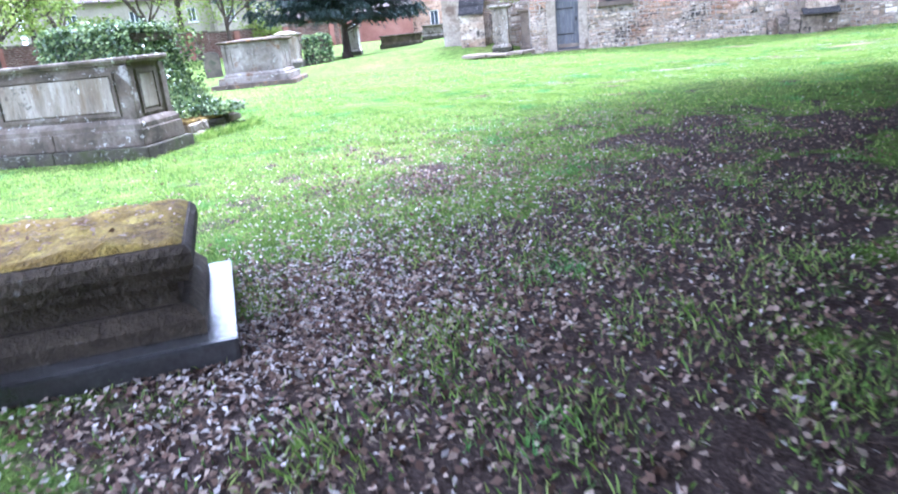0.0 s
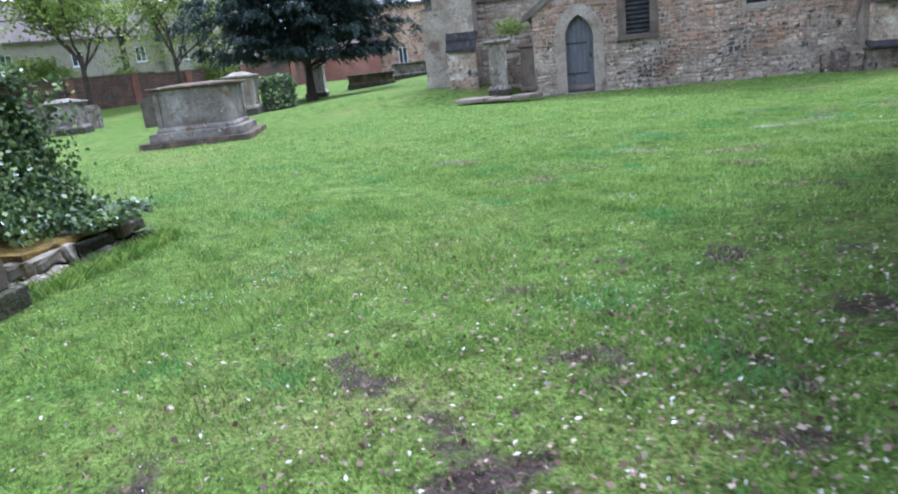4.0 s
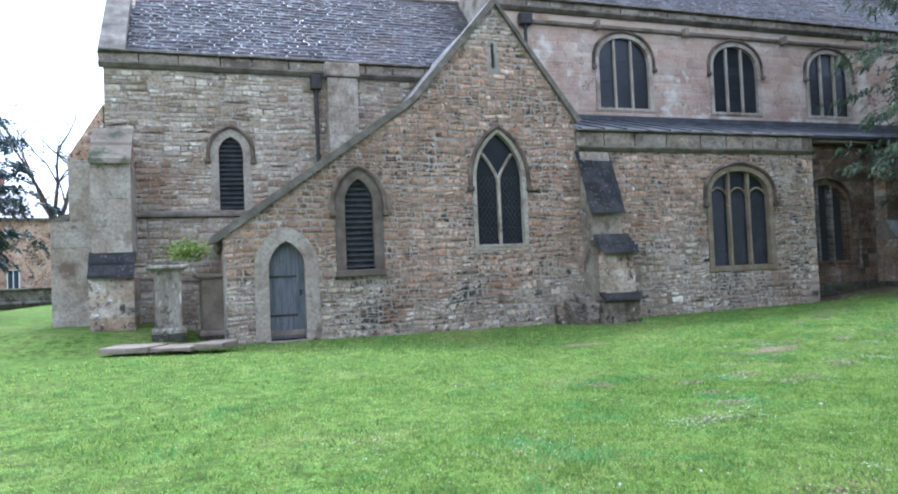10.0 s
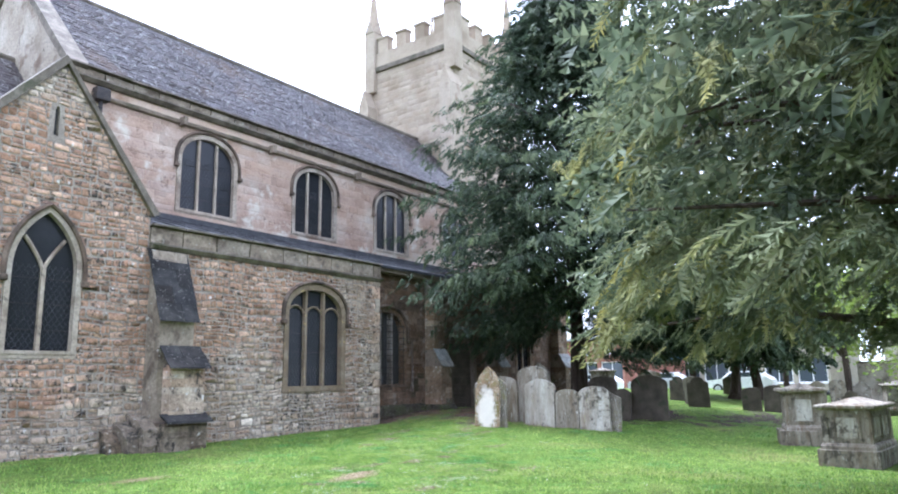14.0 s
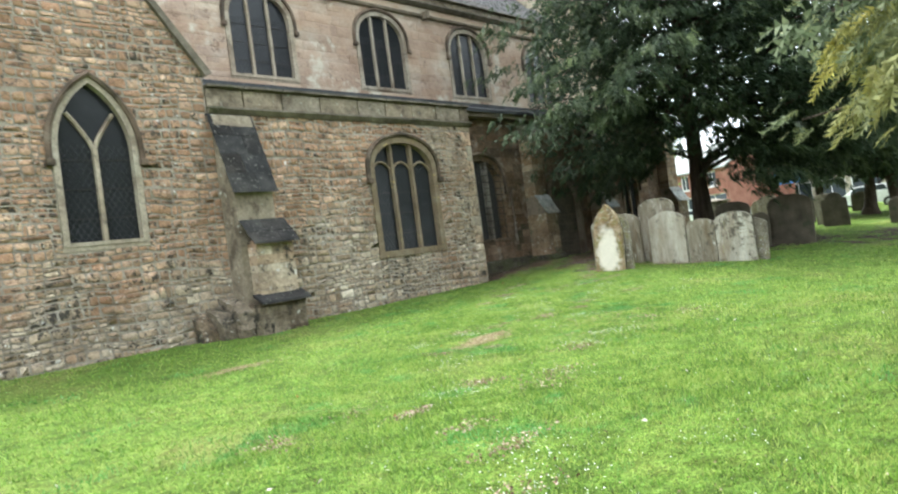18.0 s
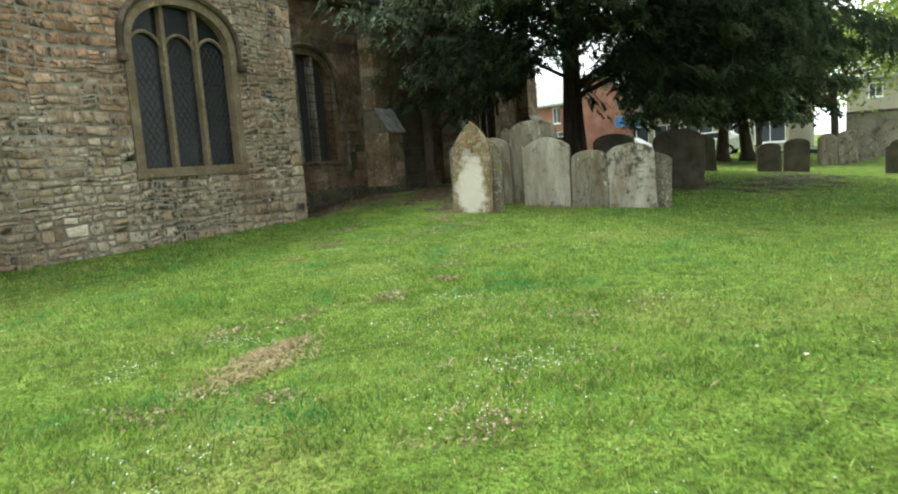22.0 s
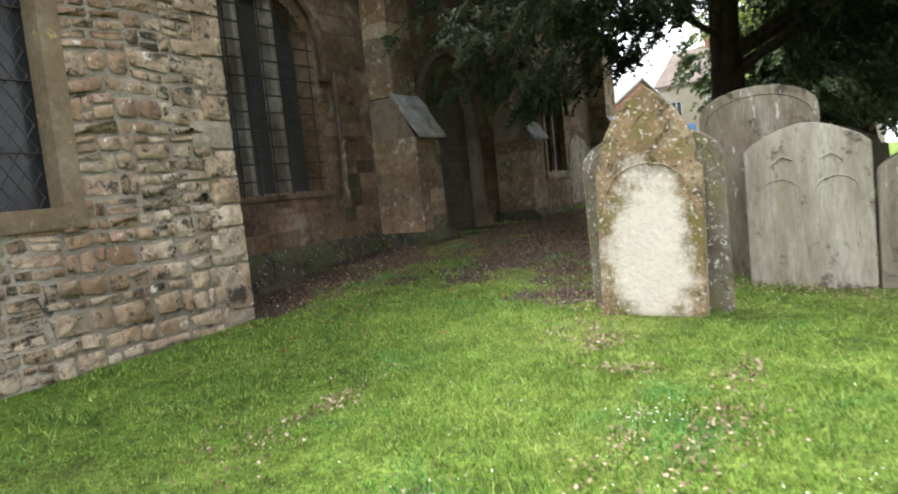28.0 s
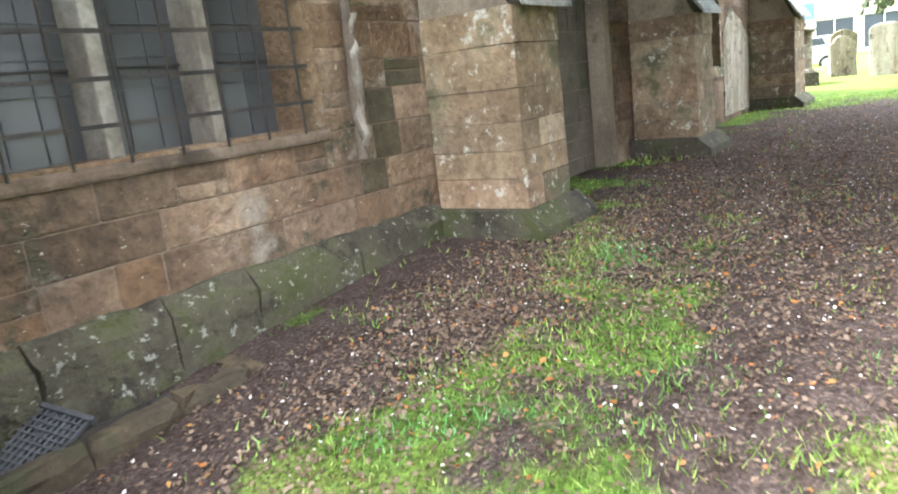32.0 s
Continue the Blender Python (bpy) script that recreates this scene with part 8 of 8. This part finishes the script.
dr = random.Random(31)
UNDER = [(0.55, -23.3, 0.55, 0.7, 0.42), (1.9, -23.3, 0.9, 0.9, 0.24), (3.4, -21.5, 2.0, 2.0, 0.16), (0.4, -20.6, 0.6, 0.3, 0.06), (0.8, -24.6, 0.8, 0.5, 0.12)]
BY_AISLE = [(21.5, -0.9, 2.6, 0.9, 0.62), (17.6, -0.1, 1.1, 0.35, 0.2), (18.4, -1.3, 1.0, 0.7, 0.14), (17.2, -2.6, 0.7, 0.5, 0.04)]
scatter(11000, UNDER, 0.031, M_LITTER, 11, "brown dead leaves and twigs under the conifer", "leaf litter")
scatter(4300, [(0.5, -23.2, 0.5, 0.75, 0.66), (0.6, -21.6, 0.9, 0.8, 0.12), (1.4, -22.6, 1.2, 1.3, 0.22)], 0.032, M_PETAL, 12, "pale fallen petals and leaf scraps on bare earth", "fallen petals", aspect=0.5, name="fallen_petals")
scatter(34000, BY_AISLE, 0.024, M_MULCH, 13, "brown dead leaves on the earth beside the aisle", "leaf litter")
scatter(1800, BY_AISLE, 0.017, M_PETAL, 19, "pale leaf scraps on the earth beside the aisle", "leaf litter")
scatter(1500, BY_AISLE, 0.024, M_ORANGE, 14, "orange fallen leaves on earth and grass", "fallen leaves")
scatter(150, [(16.4, -1.4, 1.2, 0.7, 0.8), (10, -6, 4, 3, 0.2)], 0.03, M_ORANGE, 15, "orange fallen leaves lying on the grass", "fallen leaves", lift=0.03)
scatter(5000, [(0.8, -20.5, 1.6, 2.2, 1.0)], 0.02, M_LITTER, 21, "scattered brown leaves in the thin grass", "leaf litter", lift=0.02)
DAISY_CLUMPS = [(px_ + dr.uniform(-2.4, 2.4), py_ + dr.uniform(-1.8, 1.8), dr.uniform(0.06, 0.3), dr.uniform(0.06, 0.25), dr.uniform(0.004, 0.016)) for px_, py_ in ((-0.6, -16.5), (1.5, -11.5), (5.0, -9.0), (8.5, -6.8), (11.5, -5.0)) for q in range(9)]
scatter(8000, DAISY_CLUMPS + [(-0.5, -17, 2.2, 3.0, 0.16), (3.0, -10.5, 3.5, 2.0, 0.14), (11.5, -4.4, 3.0, 1.5, 0.12)], 0.010, M_DAISY, 16, "small white daisies and petals in the lawn", "daisies", lift=0.035, name="daisies")
scatter(3500, [(-0.6, -17.5, 1.2, 2.4, 0.5), (2.5, -11.0, 3.0, 1.5, 0.25), (11.0, -4.6, 3.0, 1.2, 0.25)], 0.014, M_LITTER, 22, "scraps of brown leaf in the lawn", "leaf litter", lift=0.02)
scatter(3600, [(0.8, -20.4, 1.3, 1.5, 0.8), (1.0, -18.0, 1.6, 0.8, 0.2)], 0.03, M_LITTER, 24, "brown dead leaves caught in the thin grass", "leaf litter", lift=0.034)
scatter(800, [(0.9, -20.8, 1.2, 1.3, 0.8), (1.2, -18.3, 1.5, 0.9, 0.2)], 0.026, M_PETAL, 25, "pale leaf scraps caught in the thin grass", "fallen petals", aspect=0.5, lift=0.034, name="fallen_petals")
scatter(2600, [(3.4, -20.6, 1.5, 1.6, 1.0)], 0.03, M_LITTER, 23, "dark dead leaves in the thin shaded grass", "leaf litter", lift=0.02)
SCRAPS = [(px_ + dr.uniform(-2.2, 2.2), py_ + dr.uniform(-1.6, 1.6), dr.uniform(0.06, 0.22), dr.uniform(0.04, 0.14), dr.uniform(0.01, 0.035)) for px_, py_ in ((0.5, -13.5), (5.0, -9.0), (8.5, -6.8), (11.8, -4.6), (14.0, -3.0)) for q in range(9)]
scatter(6000, SCRAPS + [(16.75, -4.3, 0.15, 0.7, 0.12), (16.0, -3.0, 0.3, 0.2, 0.04)], 0.022, M_LITTER, 26, "brown dead leaves and bare scraps in the worn lawn", "leaf litter", lift=0.03)
scatter(150, [(1.6, -21, 1.6, 2.0, 0.6), (4.0, -10, 3.5, 2.5, 0.4)], 0.032, M_PETAL, 17, "larger pale fallen leaves on the lawn", "fallen leaves", lift=0.035)
scatter(3000, [(7.42, -6.42, 0.26, 0.09, 0.3), (7.8, -6.22, 0.2, 0.06, 0.3), (5.4, -4.0, 0.3, 0.09, 0.2), (9.3, -7.2, 0.5, 0.4, 0.1), (8.2, -8.0, 0.6, 0.5, 0.1)], 0.06, M_STRAW, 18, "dry straw-coloured patch of dead grass", "dead grass", lift=0.026, aspect=0.12, tilt=0.35, name="dry_grass")



def tufts(places, n, reach, length, seed):
    """Rank tufts of grass standing in the bare earth."""
    rs = np.random.RandomState(seed)
    P = np.concatenate([np.stack([rs.normal(x, reach * s, n), rs.normal(y, reach * s, n)], 1) for x, y, s in places])
    m = len(P)
    z = heights(P)
    L = length * rs.uniform(0.5, 1.3, m)
    a = rs.uniform(0, 2 * math.pi, m)
    lean = rs.uniform(0.2, 1.1, m) * L
    c, s = np.cos(a), np.sin(a)
    w = 0.0028 * rs.uniform(0.7, 1.4, m)
    x, y = P[:, 0], P[:, 1]
    v = np.stack([np.stack([x - s * w, y + c * w, z], 1), np.stack([x + s * w, y - c * w, z], 1),
                  np.stack([x + c * lean * 0.4 + s * w * 0.8, y + s * lean * 0.4 - c * w * 0.8, z + L * 0.6], 1), np.stack([x + c * lean, y + s * lean, z + L], 1)], 1)
    return tagged(new("grass_tufts", raw_mesh("grass_tufts", v.reshape(-1, 3), np.arange(4 * m).reshape(-1, 4), M_GRASS, 4)), "rank green tufts of grass in bare earth", "grass", kind="stuff")


tufts([(1.2, -23.75, 1), (1.12, -23.35, 0.9), (-0.1, -22.4, 1.3), (2.1, -23.4, 1), (1.45, -22.7, 1.2), (0.85, -22.2, 1.3), (2.6, -22.7, 1.1), (1.7, -24.15, 0.8), (0.5, -21.5, 1.4), (1.6, -21.6, 1.5), (2.2, -22.0, 1.3),
       (3.0, -21.3, 1.5), (0.95, -24.3, 0.8), (2.5, -23.9, 0.9)], 280, 0.17, 0.042, 33)
tufts([(-3.75 + 0.05 * (k % 3), -17.2 + 0.13 * k, 0.5) for k in range(14)] + [(-4.0 - 0.2 * k, -17.28, 0.5) for k in range(5)], 90, 0.16, 0.10, 34)
rs = np.random.RandomState(40)
lx, ly = rs.uniform(-0.97, 0.97, 420), rs.uniform(-0.4, 0.4, 420)
ca, sa = math.cos(radians(30)), math.sin(radians(30))
on_tomb = np.stack([-0.82 + lx * ca - ly * sa, -23.76 + lx * sa + ly * ca, np.full(420, ground_z(-0.82, -23.76) + 0.508)], 1)
v, f = leaf_cloud(on_tomb, np.tile((0.0, 0.0, 1.0), (420, 1)), 0.03, rs, aspect=0.6, jitter=0.3)
tagged(new("fallen_leaves", raw_mesh("fallen_leaves", v, f, M_LITTER, 4)), "brown dead leaves lying on the mossy tomb", "leaf litter", kind="stuff")

# the stones nearest to the path, one by one
stone_parts("stone", near, 0.012, M_RUBBLE_ONE, wall_chapel, rng, (0.004, 0.026), 1.6)
M_DAMP = surface("green_damp_ashlar", [(0.03, 0.027, 0.018), (0.062, 0.053, 0.033), (0.11, 0.09, 0.06)], 2, 20, stain=(0.05, 0.06, 0.02), stain_scale=2.5, spot=(0.2, 0.2, 0.15), spot_scale=24, spot_at=(0.66, 0.72), vary="object", relief=0.8)
wet_a = [q for q in near_a if q[0] > 18.0 - 0.2 * math.sin(5 * q[2]) and q[3] < 1.55]
stone_parts("ashlar_block", wet_a, Y_AISLE + 0.012, M_DAMP, wall_aisle, rng, (0.001, 0.005), 0.3)
stone_parts("ashlar_block", [q for q in near_a if q not in wet_a], Y_AISLE + 0.012, M_AISLE_ONE, wall_aisle, rng, (0.001, 0.005), 0.3)
